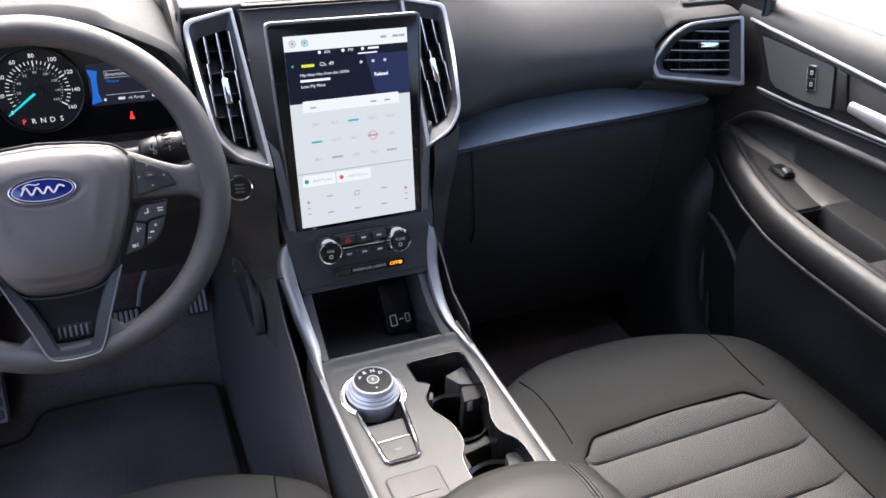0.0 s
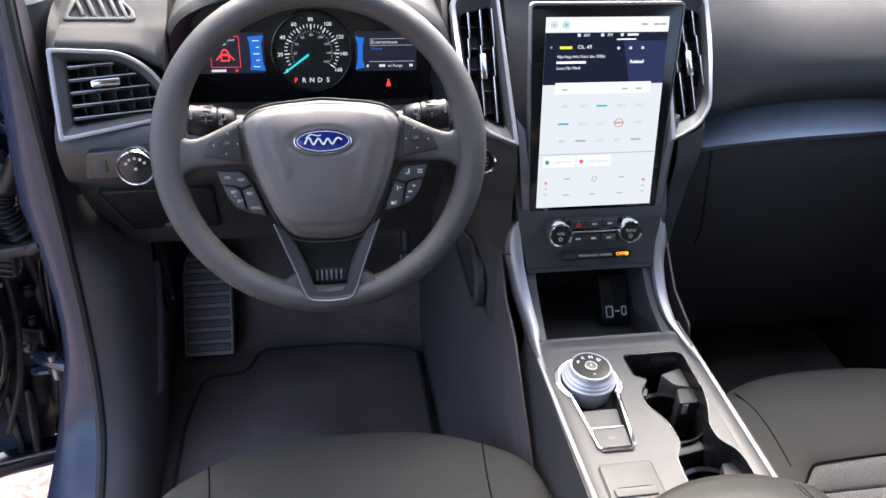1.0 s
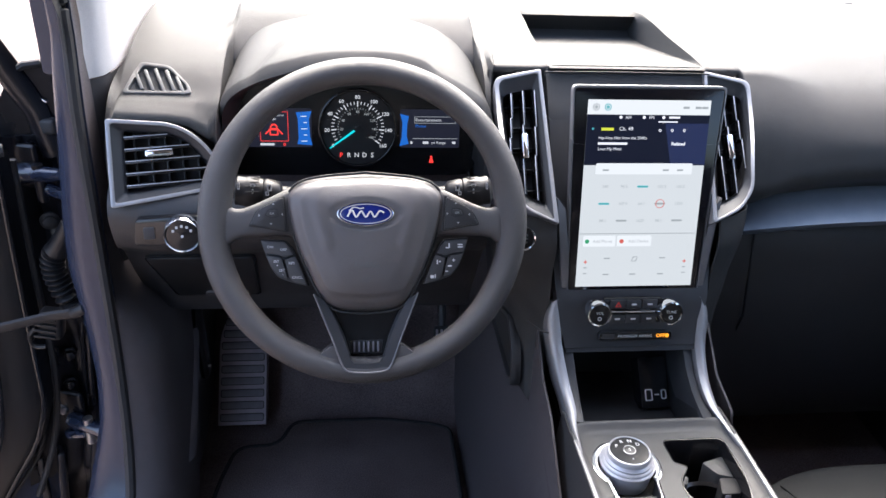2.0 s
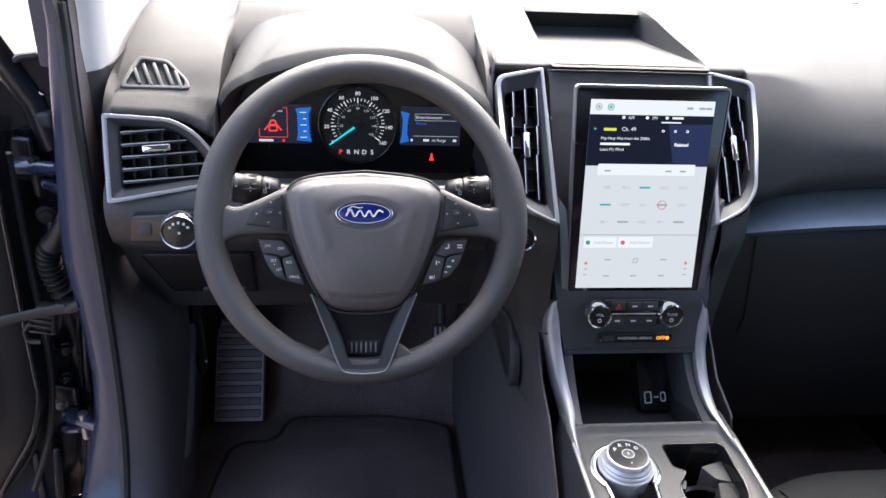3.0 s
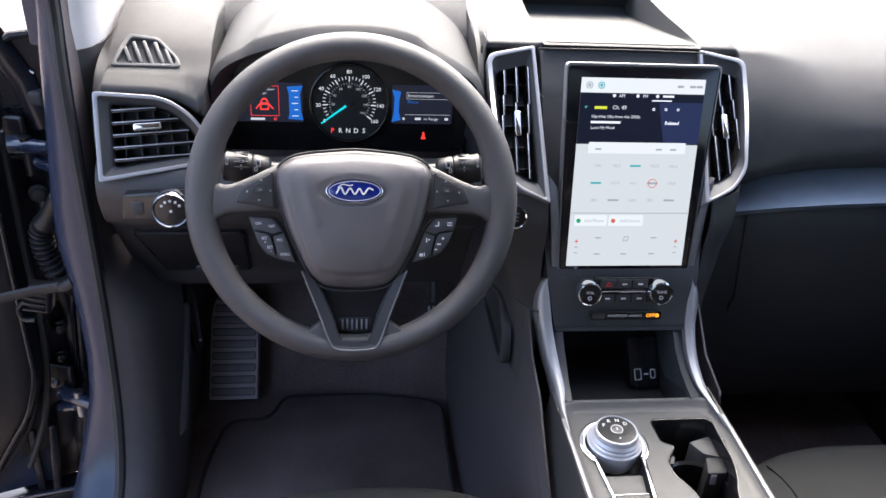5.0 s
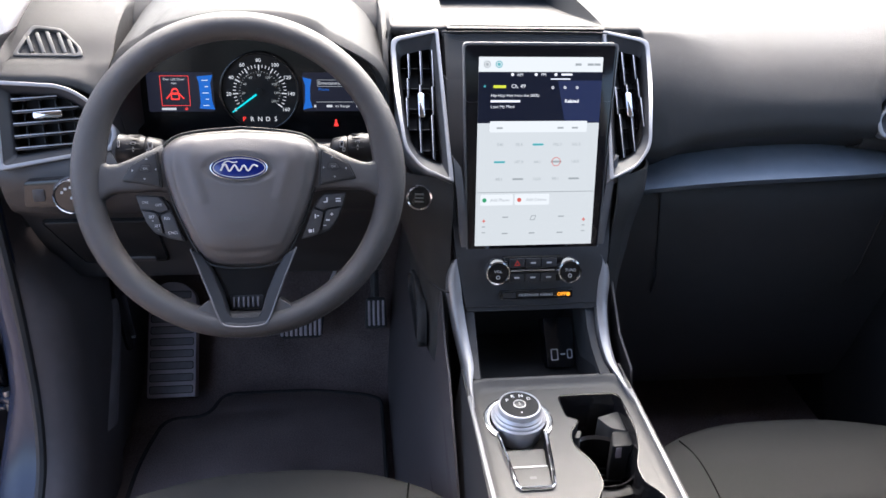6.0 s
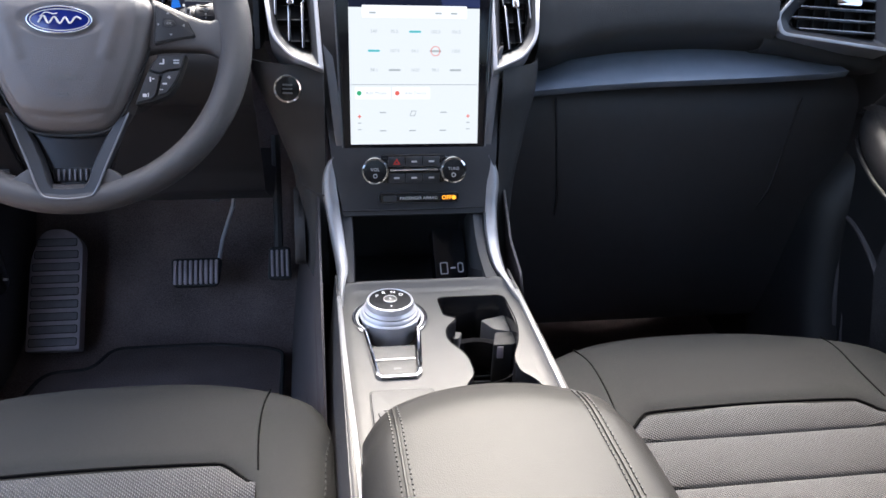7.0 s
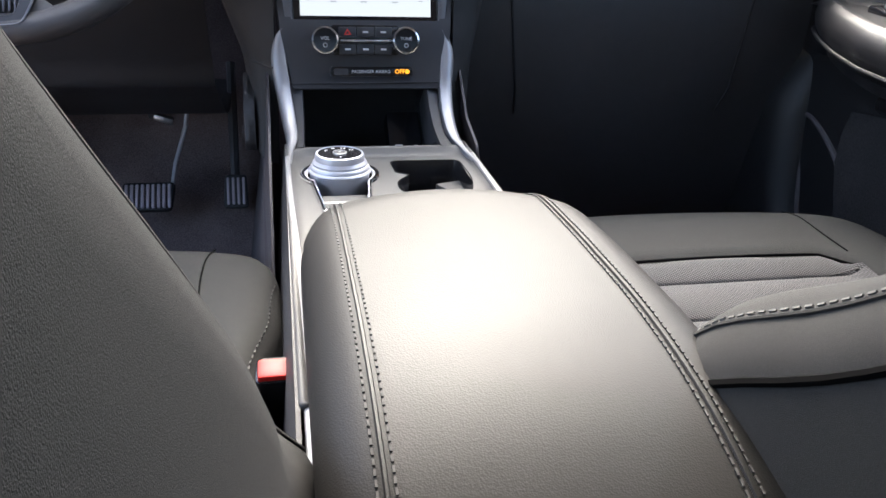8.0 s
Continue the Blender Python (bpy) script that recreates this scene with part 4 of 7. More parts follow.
for s in (-1, 1):
    fl = lambda p: [(-x, y) for x, y in reversed(p)]
    o = rounded([(-0.005, -0.009), (0.001, 0.103), (0.083, 0.092), (0.113, 0.070), (0.140, 0.028), (0.132, 0.004)], [0.005, 0.005, 0.02, 0.03, 0.010, 0.008])
    i = rounded([(0.006, 0.003), (0.011, 0.093), (0.080, 0.083), (0.106, 0.062), (0.128, 0.026), (0.122, 0.013)], [0.005, 0.005, 0.018, 0.03, 0.010, 0.006])
    if s < 0:
        vent(o, i, fr((-0.685, 0.026, 1.040), (1, 0.19, 0.02), (0, 0.42, 0.95)), "h", 5, "satin silver framed side air vent", (0.060, 0.056), 0.0058, STACK)
    else:
        vent([(x * 1.15, y) for x, y in fl(o)], [(x * 1.14, y) for x, y in fl(i)], fr((0.667, 0.029, 1.045), (1, -0.22, -0.02), (0, 0.42, 0.95)), "h", 5, "satin silver framed side air vent", (-0.060, 0.056), 0.0058, STACK)
    VC = fr((-0.160 if s < 0 else 0.1445, 0.010, 1.014), (1, 0, 0), (0, 0.66, 0.75))
    o = [(-0.033, 0.207), (0.034, 0.221), (0.045, -0.003), (0.003, 0.016), (-0.020, 0.045), (-0.030, 0.130)]
    i = [(-0.024, 0.197), (0.025, 0.209), (0.035, 0.016), (0.008, 0.027), (-0.011, 0.051), (-0.021, 0.130)]
    if s > 0:
        o, i = fl(o), fl(i)
    vent(rounded(o, [0.012, 0.004, 0.004, 0.012, 0.015, 0.03] if s < 0 else [0.03, 0.015, 0.012, 0.004, 0.004, 0.012], 4), rounded(i, [0.010, 0.004, 0.004, 0.010, 0.012, 0.03] if s < 0 else [0.03, 0.012, 0.010, 0.004, 0.004, 0.010], 4), VC, "v", 3, "tall satin silver framed centre air vent", (-s * 0.006, 0.108), 0.0062, STACK)
    # demister grille on the top pad
    DM = fr((s * 0.640, 0.143, 1.160), (1, 0, 0), (0, 0.80, 0.58))
    g = [(-0.045, -0.022), (0.044, -0.022), (0.040, -0.008), (0.012, 0.024), (-0.026, 0.030), (-0.034, 0.010)]
    if s > 0:
        g = [(-x, y) for x, y in reversed(g)]
    go, gi = rounded(g, 0.006, 3), rounded([(x * 0.86, y * 0.80) for x, y in g], 0.005, 3)
    gr = part("demister_grille", rim(go, gi, -0.006, 0.004, DM, 0.001), GRILLE, dash, "small slatted demister grille")
    part("grille_back", prism(gi, -0.004, -0.001, DM), MATT, gr)
    for k in range(5):
        part("slat", box(0.0045, 0.040 - 0.004 * abs(k - 2), 0.004, lift(DM, (-0.026 + 0.0135 * k) * -s, 0.0 if k < 4 else -0.008, 0.002, -22 * s), 0.001), GRILLE, gr)

# ---- instrument cluster ----
LIP = spline([(-0.556, 1.035), (-0.558, 1.10), (-0.550, 1.144), (-0.515, 1.173), (-0.44, 1.196), (-0.375, 1.202), (-0.315, 1.197), (-0.256, 1.172), (-0.212, 1.140), (-0.196, 1.09), (-0.200, 1.035)], 9)
hr = []
for p in LIP:
    f = max(0.0, min(1.0, (p.y - 1.05) / 0.12))
    cx = -0.385
    back = Vector((cx + (p.x - cx) * 0.93, 1.045 + (p.y - 1.045) * 0.80))
    up = Vector((cx + (p.x - cx) * 1.03, p.y + 0.005 * f))
    far = Vector((cx + (p.x - cx) * (1.0 - 0.08 * f), p.y * (1 - f) + f * (1.196 + 0.022 * (1 - ((p.x - cx) / 0.2) ** 2))))
    y0 = 0.118 - 0.03 * f
    over = []
    for q in spline([(up.x, y0 + 0.010, up.y + 0.002), (up.x, y0 + 0.06, up.y + 0.009 * f), (far.x, 0.235 + 0.095 * f, far.y), (far.x, 0.26 + 0.115 * f, far.y - 0.006)], 4):
        k = max(0.0, min(1.0, (q.y - 0.09) / 0.24))
        wide = 0.115 - 0.080 * k
        rise = 0.0060 * f * (1 - smooth(wide - 0.010, wide + 0.010, abs(q.x + 0.395)))
        over.append((q.x, q.y, q.z + rise))
    hr.append([(back.x, 0.205, back.y), (p.x, y0 + 0.006, p.y - 0.004), (p.x, y0, p.y)] + over)
part("cluster_hood", skin(hr, 0.003), DASH, dash, "arched hood over the instruments", 60)
cl = thing("instrument_cluster", "instrument cluster with lit speedometer and blue displays", "instruments")
CL = fr((-0.388, 0.190, 1.085), (1, 0, 0), (0, 0.16, 0.98))
part("face", prism(rounded([(-0.185, -0.075), (0.185, -0.075), (0.185, 0.060), (0.10, 0.090), (-0.10, 0.090), (-0.185, 0.060)], 0.03), -0.012, -0.004, CL), BLACK, cl)
CD = lift(CL, 0.0085, -0.004)
dial = part("speedometer", prism(circle(0.054, 48), -0.004, 0.0, CD), MATT, cl, "round speedometer with white ticks and cyan needle")
part("dial_ring", rim(circle(0.0575, 48), circle(0.0535, 48), -0.004, 0.006, CD, 0.0015), BLACK, dial)
for k in range(33):
    a = radians(216 - 252 * k / 32)
    ln, wd = (0.0075, 0.0016) if k % 4 == 0 else (0.0045, 0.001)
    part("tick", box(ln, wd, 0.0006, CD @ Matrix.Rotation(a, 4, "Z") @ Matrix.Translation((0.0385 - ln / 2, 0, 0.0008)), 0), DIAL_TEXT, dial)
    if k % 4 == 0:
        lettering(str(k * 5), 0.0075, lift(CD, 0.0445 * math.cos(a), 0.0445 * math.sin(a), 0.0008), DIAL_TEXT, dial, "lettering", "CENTER", 0.0001)
        if k:
            lettering(str(k * 5), 0.0052, lift(CD, 0.0235 * math.cos(a), 0.0235 * math.sin(a), 0.0008), SCR_GREY, dial)
    part("tick", box(0.002, 0.0006, 0.0006, CD @ Matrix.Rotation(a, 4, "Z") @ Matrix.Translation((0.0285, 0, 0.0008)), 0), SCR_GREY, dial)
part("needle", prism([(0.002, -0.0016), (-0.050, -0.0008), (-0.050, 0.0008), (0.002, 0.0016)], 0.002, 0.004, CD @ Matrix.Rotation(radians(36), 4, "Z")), DIAL_CYAN, dial, "bright cyan needle")
part("needle_hub", lathe([(0.006, 0.0), (0.006, 0.004), (0.0, 0.005)], CD, 20), MATT, dial)
gear = part("gear_display", prism(rect(0.062, 0.013, 0.003, 0.0075, -0.0440), -0.004, 0.001, CL), MATT, cl)
for k, ch in enumerate("PRNDS"):
    lettering(ch, 0.0095, lift(CL, -0.0160 + 0.0113 * k, -0.0440, 0.0014), DIAL_RED if k == 0 else DIAL_TEXT, gear, "lettering", "CENTER", 0.0001)
for s in (-1, 1):
    x0, x1 = (-0.150, -0.058) if s < 0 else (0.0700, 0.158)
    pn = part("info_display", prism(rounded([(x0, -0.033), (x1, -0.033), (x1, 0.023), (x0, 0.023)], 0.003), -0.004, -0.002, CL), DIAL_PANEL, cl, "small lit information display")
    edge = [(-0.0575, 0.0195), (-0.0800, 0.0175), (-0.0775, 0.008), (-0.0770, -0.020), (-0.0790, -0.0285), (-0.0575, -0.0300), (-0.0605, -0.018), (-0.0615, 0.008)] if s < 0 else [(0.0700, 0.0165), (0.0830, 0.0135), (0.0805, 0.002), (0.0800, -0.016), (0.0830, -0.0275), (0.0695, -0.0305), (0.0725, -0.018), (0.0735, 0.004)]
    part("glow_edge", prism(edge, -0.003, -0.0014, CL), DIAL_BLUE, pn, "blue lit edge")
    if s > 0:
        part("rule", prism(rect(0.066, 0.0006, 0, 0.122, -0.0195), -0.002, -0.0012, CL), SCR_GREY, pn)
        part("menu_box", rim(rect(0.061, 0.0098, 0, 0.1215, 0.0080), rect(0.060, 0.0088, 0, 0.1215, 0.0080), -0.002, -0.0012, CL), SCR_GREY, pn)
        lettering("Entertainment", 0.0066, lift(CL, 0.0925, 0.0080, -0.001), DIAL_TEXT, pn, "lettering", "LEFT")
        lettering("Phone", 0.0062, lift(CL, 0.0925, -0.0010, -0.001), DIAL_BLUE, pn, "lettering", "LEFT")
        lettering("mi Range", 0.0058, lift(CL, 0.1270, -0.0255, -0.001), DIAL_TEXT, pn)
        for bx, bw in ((0.1080, 0.0085), (0.0870, 0.0030), (0.1500, 0.0050)):
            part("bar", prism(rect(bw, 0.0034, 0, bx, -0.0255), -0.002, -0.0012, CL), DIAL_TEXT, pn)
    else:
        part("alert_box", rim(rect(0.0400, 0.0430, 0, -0.1115, -0.0030), rect(0.0388, 0.0418, 0, -0.1115, -0.0030), -0.002, -0.0012, CL), DIAL_RED, pn)
        part("car_mark", rim(rounded([(-0.1185, -0.016), (-0.1055, -0.016), (-0.1065, -0.004), (-0.109, 0.001), (-0.115, 0.001), (-0.1175, -0.004)], 0.002, 2), rounded([(-0.1168, -0.0142), (-0.1072, -0.0142), (-0.108, -0.005), (-0.110, -0.0012), (-0.114, -0.0012), (-0.116, -0.005)], 0.002, 2), -0.002, -0.0012, CL), DIAL_RED, pn, "red car outline")
        lettering("Rear Left Door", 0.0048, lift(CL, -0.112, 0.0135, -0.001), DIAL_TEXT, pn)
        lettering("Ajar", 0.0048, lift(CL, -0.112, 0.0080, -0.001), DIAL_TEXT, pn)
        for q in (-1, 1):
            part("door_mark", prism([(-0.112 + q * 0.006, -0.006), (-0.112 + q * 0.013, -0.014), (-0.112 + q * 0.0115, -0.0148), (-0.112 + q * 0.006, -0.009)][::q], -0.002, -0.0012, CL), DIAL_RED, pn)
        part("window_mark", prism(rect(0.008, 0.003, 0.001, -0.112, -0.007), -0.002, -0.0012, CL), DIAL_RED, pn)
        part("bar", prism(rect(0.020, 0.0032, 0, -0.122, -0.0290), -0.002, -0.0012, CL), DIAL_TEXT, pn)
        part("fuel_mark", rim(circle(0.0020, 8, -0.0975, -0.0290), circle(0.0011, 8, -0.0975, -0.0290), -0.002, -0.0012, CL), DIAL_RED, pn)
        for k in range(5):
            part("gauge_tick", prism(rect(0.009 if k % 2 == 0 else 0.005, 0.0009, 0, -0.0690 if k % 2 == 0 else -0.0670, -0.024 + 0.0090 * k), -0.0016, -0.0010, CL), SCR_TEXT, pn)
part("belt_lamp", prism([(0.1135, -0.0555), (0.1205, -0.0555), (0.1185, -0.0495), (0.1155, -0.0495)], -0.004, -0.001, CL), DIAL_RED, cl, "red seat belt warning lamp")
part("belt_lamp", prism(circle(0.0017, 8, 0.117, -0.0472), -0.004, -0.001, CL), DIAL_RED, cl)


# ---- steering wheel ----
wheel = thing("steering_wheel", "dark grey four-spoke steering wheel with blue oval badge", "steering wheel")
W = fr((-0.373, -0.117, 1.080), (1, 0, 0), (0, math.sin(radians(26.3)), math.cos(radians(26.3))))
R = 0.1670


def near(p, line):
    """How far a flat point lies from a polyline."""
    best = 9.0
    for a, b in zip(line, line[1:]):
        a, b = Vector(a), Vector(b)
        k = max(0.0, min(1.0, (p - a).dot(b - a) / (b - a).length_squared))
        best = min(best, (p - a - (b - a) * k).length)
    return best


rings = []
for k in range(121):
    a = 2 * math.pi * k / 120
    c, s = math.cos(a), math.sin(a)
    thick = 0.0152 + 0.0010 * (abs(c) ** 6)
    # thumb rests swell inwards above the spokes
    swell = 0.004 * math.exp(-((abs(math.degrees(math.asin(s)) - 8) / 12) ** 2))
    rings.append([W @ Vector(((R + (thick + (swell if math.cos(b) < 0 else 0) * -math.cos(b)) * math.cos(b)) * c, (R + (thick + (swell if math.cos(b) < 0 else 0) * -math.cos(b)) * math.cos(b)) * s, thick * 0.98 * math.sin(b))) for b in [2 * math.pi * j / 22 for j in range(22)]])
part("wheel_rim", loft(rings, True, False), WHEEL, wheel, "grained dark grey rim")

HALF_PAD = [(0, 0.0535), (0.050, 0.0490), (0.074, 0.0420), (0.0855, 0.0270), (0.0830, 0.003), (0.0735, -0.030), (0.0600, -0.0627), (0.0465, -0.0875), (0.031, -0.0985), (0, -0.1015)]
HALF_PANEL = [(0, 0.052), (0.045, 0.0465), (0.066, 0.040), (0.0725, 0.026), (0.0660, -0.015), (0.0465, -0.0684), (0.0368, -0.0776), (0, -0.0819)]
PC = Vector((0, -0.022))


def reach(half):
    """A table of how far a mirrored outline lies from the middle of the pad, by angle."""
    full = [Vector(p) - PC for p in half] + [Vector((-x, y)) - PC for x, y in reversed(half[1:-1])]
    sm = spline([(p.x, p.y, 0) for p in full + [full[0]]], 8)[:-1]
    tab = sorted((math.atan2(p.y, p.x), p.to_2d().length) for p in sm)
    an, rr = [t[0] for t in tab], [t[1] for t in tab]
    return lambda a: float(np.interp(a, [an[-1] - 2 * math.pi] + an + [an[0] + 2 * math.pi], [rr[-1]] + rr + [rr[0]]))


r_pad, r_panel = reach(HALF_PAD), reach(HALF_PANEL)
CREASE = [(0.0485, 0.044), (0.0535, 0.016), (0.0415, -0.024)]


def pad_z(x, y):
    d = Vector((x, y)) - PC
    a = math.atan2(d.y, d.x) if d.length > 1e-6 else 0.0
    f = d.length / r_pad(a)
    z = float(np.interp(f, [0.0, 0.3, 0.6, 0.86, 0.95, 0.985, 1.0], [0.0200, 0.0196, 0.0184, 0.0150, 0.0110, 0.0065, 0.002]))
    z -= 0.010 * max(0.0, -(y + 0.035) / 0.066) ** 2
    z -= 0.013 * max(0.0, (y - 0.018) / 0.036) ** 2
    fp = r_panel(a) / r_pad(a)
    z += 0.0022 * smooth(fp + 0.035, fp - 0.015, f)
    z += 0.0012 * smooth(0.010, 0.0, near(Vector((abs(x), y)), CREASE)) * (1 if near(Vector((abs(x), y)), CREASE) > 0 else 0)
    # dish round the badge
    z -= 0.0016 * smooth(1.32, 1.12, math.hypot(x / 0.0315, (y - 0.0085) / 0.0138))
    return z


rings = []
for f in [0.012] + [k / 34 for k in range(1, 33)] + [0.955, 0.97, 0.985, 1.0]:
    ring = []
    for k in range(128):
        a = -math.pi + 2 * math.pi * k / 128
        p = PC + Vector((math.cos(a), math.sin(a))) * r_pad(a) * f
        ring.append(W @ Vector((p.x, p.y, pad_z(p.x, p.y))))
    rings.append(ring)
ring = []
for k in range(128):
    a = -math.pi + 2 * math.pi * k / 128
    p = PC + Vector((math.cos(a), math.sin(a))) * r_pad(a)
    ring.append(W @ Vector((p.x, p.y, -0.040)))
rings.append(ring)
pad = part("airbag_pad", loft(rings), PAD, wheel, "grained airbag pad with raised centre panel", 60)
ring = [PC + Vector((math.cos(a), math.sin(a))) * (r_pad(a) + 0.0012) for a in [2 * math.pi * k / 96 - math.pi for k in range(96)]]
part("pad_gap", tube([W @ Vector((p.x, p.y, 0.0008)) for p in ring], 0.0013, 6, 1.0, True), MATT, wheel)

for s in (-1, 1):
    rings = []
    for x, hi, lo, zf, dp in ((0.070, 0.040, -0.022, 0.002, 0.026), (0.080, 0.0385, -0.018, 0.004, 0.026), (0.090, 0.0350, -0.0160, 0.0060, 0.026), (0.105, 0.0275, -0.0160, 0.0070, 0.025), (0.120, 0.0205, -0.0165, 0.0075, 0.024), (0.133, 0.0155, -0.0170, 0.0080, 0.023), (0.142, 0.0145, -0.0195, 0.0085, 0.022), (0.149, 0.0175, -0.0250, 0.0090, 0.021), (0.155, 0.0260, -0.0340, 0.0085, 0.020), (0.161, 0.0370, -0.0450, 0.0070, 0.018)):
        cy, hy = (hi + lo) / 2, (hi - lo) / 2
        rg = []
        for j in range(28):
            a = 2 * math.pi * j / 28
            c, q = math.cos(a), math.sin(a)
            rg.append(W @ Vector((s * x, cy + hy * math.copysign(abs(c) ** 0.55, c), zf - dp / 2 + dp / 2 * math.copysign(abs(q) ** 0.55, q))))
        rings.append(rg)
    part("spoke", loft(rings), WHEEL, wheel, "", 60)
    side = (lambda pts: [(s * x, y) for x, y in pts][::s])
    kp = [(0.0890, 0.0285), (0.1051, 0.0205), (0.1185, 0.0128), (0.1270, -0.0040), (0.1142, -0.0055), (0.0860, -0.0110)]
    mid = (sum(p[0] for p in kp) / 6, sum(p[1] for p in kp) / 6)
    shrink = lambda f: [(mid[0] + (x - mid[0]) * f, mid[1] + (y - mid[1]) * f) for x, y in kp]
    part("thumb_gap", prism(rounded(side(shrink(1.05)), 0.003), 0.001, 0.0080, W, 0.0006), MATT, wheel)
    ky = part("key_pad", prism(rounded(side(shrink(0.955)), 0.003), 0.001, 0.0102, W, 0.0014), KNEE, wheel, "dark thumb pad with an inset key")
    ok = [(0.0955, 0.0148), (0.1065, 0.0143), (0.1100, 0.0071), (0.1020, 0.0045), (0.0945, 0.0056)]
    part("key_gap", rim(rounded(side(ok), 0.002), rounded(side([(0.1017 + (x - 0.1017) * 0.80, 0.0093 + (y - 0.0093) * 0.74) for x, y in ok]), 0.002), 0.009, 0.0106, W), MATT, ky)
    part("key", prism(rounded(side([(0.1017 + (x - 0.1017) * 0.78, 0.0093 + (y - 0.0093) * 0.72) for x, y in ok]), 0.002), 0.009, 0.0110, W, 0.0006), KNEE, ky)
    lettering("OK", 0.0036, lift(W, s * 0.1017, 0.0092, 0.0112), GREY_INK, ky)
    for tx, ty, tr in ((0.1005, 0.0200, 0), (0.1030, -0.0020, 180), (0.0910, 0.0085, -90 * s), (0.1155, 0.0075, 90 * s)):
        part("key_mark", prism([(-0.0016, -0.0009), (0.0016, -0.0009), (0, 0.0011)], 0.0100, 0.0105, lift(W, s * tx, ty, 0, tr)), GREY_INK, ky)
    # lower keys: one above, two below
    lk = part("key_pad", prism(rounded(side([(0.1165, -0.0190), (0.0890, -0.0205), (0.0800, -0.0300), (0.0630, -0.0720), (0.0800, -0.0685), (0.0970, -0.0615), (0.1050, -0.0510), (0.1105, -0.0370)]), 0.003), -0.016, -0.001, W, 0.001), MATT, wheel, "black key cluster with white symbols")
    keys = ([(0.1145, -0.0205), (0.0898, -0.0220), (0.0842, -0.0285), (0.0800, -0.0358), (0.0897, -0.0390), (0.0960, -0.0362), (0.1100, -0.0342)],
            [(0.1093, -0.0368), (0.0957, -0.0390), (0.0920, -0.0418), (0.0870, -0.0622), (0.0955, -0.0595), (0.1027, -0.0505), (0.1072, -0.0420)],
            [(0.0890, -0.0418), (0.0785, -0.0382), (0.0748, -0.0446), (0.0655, -0.0700), (0.0798, -0.0660), (0.0842, -0.0622)])
    for kpts in keys:
        part("key", prism(rounded(side(kpts), 0.0015), -0.002, 0.0032, W, 0.0011), PLASTIC, lk)
    if s < 0:
        for word, x, y in (("ON", -0.1050, -0.0275), ("OFF", -0.0905, -0.0305), ("SET", -0.0985, -0.0435), ("+", -0.0975, -0.0480), ("SET", -0.0925, -0.0535), ("-", -0.0915, -0.0575), ("RES", -0.0820, -0.0455), ("CNCL", -0.0760, -0.0615)):
            lettering(word, 0.0042, lift(W, x, y, 0.0036), INK, lk)
    else:
        for x, y, w, h in ((0.0935, -0.0275, 0.0016, 0.0050), (0.0915, -0.0300, 0.0040, 0.0014), (0.1060, -0.0265, 0.0058, 0.0014), (0.1060, -0.0292, 0.0058, 0.0014), (0.0800, -0.0460, 0.0014, 0.0050), (0.0828, -0.0455, 0.0022, 0.0014), (0.0740, -0.0625, 0.0040, 0.0034), (0.0775, -0.0620, 0.0010, 0.0044), (0.0985, -0.0440, 0.0034, 0.0010), (0.0985, -0.0440, 0.0010, 0.0034), (0.0940, -0.0505, 0.0044, 0.0018), (0.0905, -0.0565, 0.0034, 0.0010)):
            part("key_mark", prism(rect(w, h, 0.0004, x, y), 0.0030, 0.0036, W), INK, lk)
    # lower arm: flat satin face with a bright outer edge
    arm_o = [(0.058, -0.080), (0.0500, -0.100), (0.0385, -0.129), (0.0275, -0.1575), (0.0200, -0.1655), (0.0, -0.1675)]
    arm_i = [(0.0440, -0.090), (0.0345, -0.106), (0.0245, -0.130), (0.0185, -0.1500), (0.0140, -0.1560), (0.0, -0.1570)]
    zz = (0.0035, 0.0060, 0.0105, 0.0140, 0.0145, 0.0147)
    rows = [[W @ Vector(p) for p in ((s * ox, oy, z - 0.016), (s * ox, oy, z - 0.001), (s * (ox * 0.95 + ix * 0.05), oy * 0.95 + iy * 0.05, z), (s * (ox * 0.1 + ix * 0.9), oy * 0.1 + iy * 0.9, z - 0.001), (s * ix, iy, z - 0.003), (s * ix, iy, z - 0.018))] for (ox, oy), (ix, iy), z in zip(arm_o, arm_i, zz)]
    part("lower_arm", skin(rows), STACK, wheel, "dark satin arm of the lower spoke", 40)
    part("spoke_edge", tube(spline([W @ Vector((s * x, y, z + 0.0002)) for (x, y), z in zip(arm_o, zz)], 4), 0.0011, 8), WING, wheel, "satin edge of the lower spoke")
    web = [(0.0570, -0.1500), (0.0455, -0.1415), (0.0375, -0.1360), (0.0200, -0.1660), (0.0200, -0.1700), (0.0500, -0.1635), (0.0590, -0.1580)]
    part("rim_web", prism(rounded(side(web), [0.004, 0.012, 0.004, 0.004, 0.003, 0.003, 0.003]), -0.010, 0.0100, W, 0.005, 4), WHEEL, wheel)
part("spoke_back", prism(rounded([(-0.052, -0.080), (-0.0300, -0.158), (0.0300, -0.158), (0.052, -0.080)], 0.006), -0.020, -0.0085, W), BLACK, wheel)
part("fin_tray", prism(rounded([(-0.019, -0.134), (-0.017, -0.149), (0.017, -0.149), (0.019, -0.134)], 0.002), -0.010, -0.0075, W, 0.0006), MATT, wheel)
for k in range(6):
    part("spoke_fin", box(0.0022, 0.0115, 0.004, lift(W, -0.0140 + 0.0054 * k, -0.1415, -0.0065), 0.0009), PEDAL, wheel)
EM = lift(W, 0, 0.0085, 0.0200)
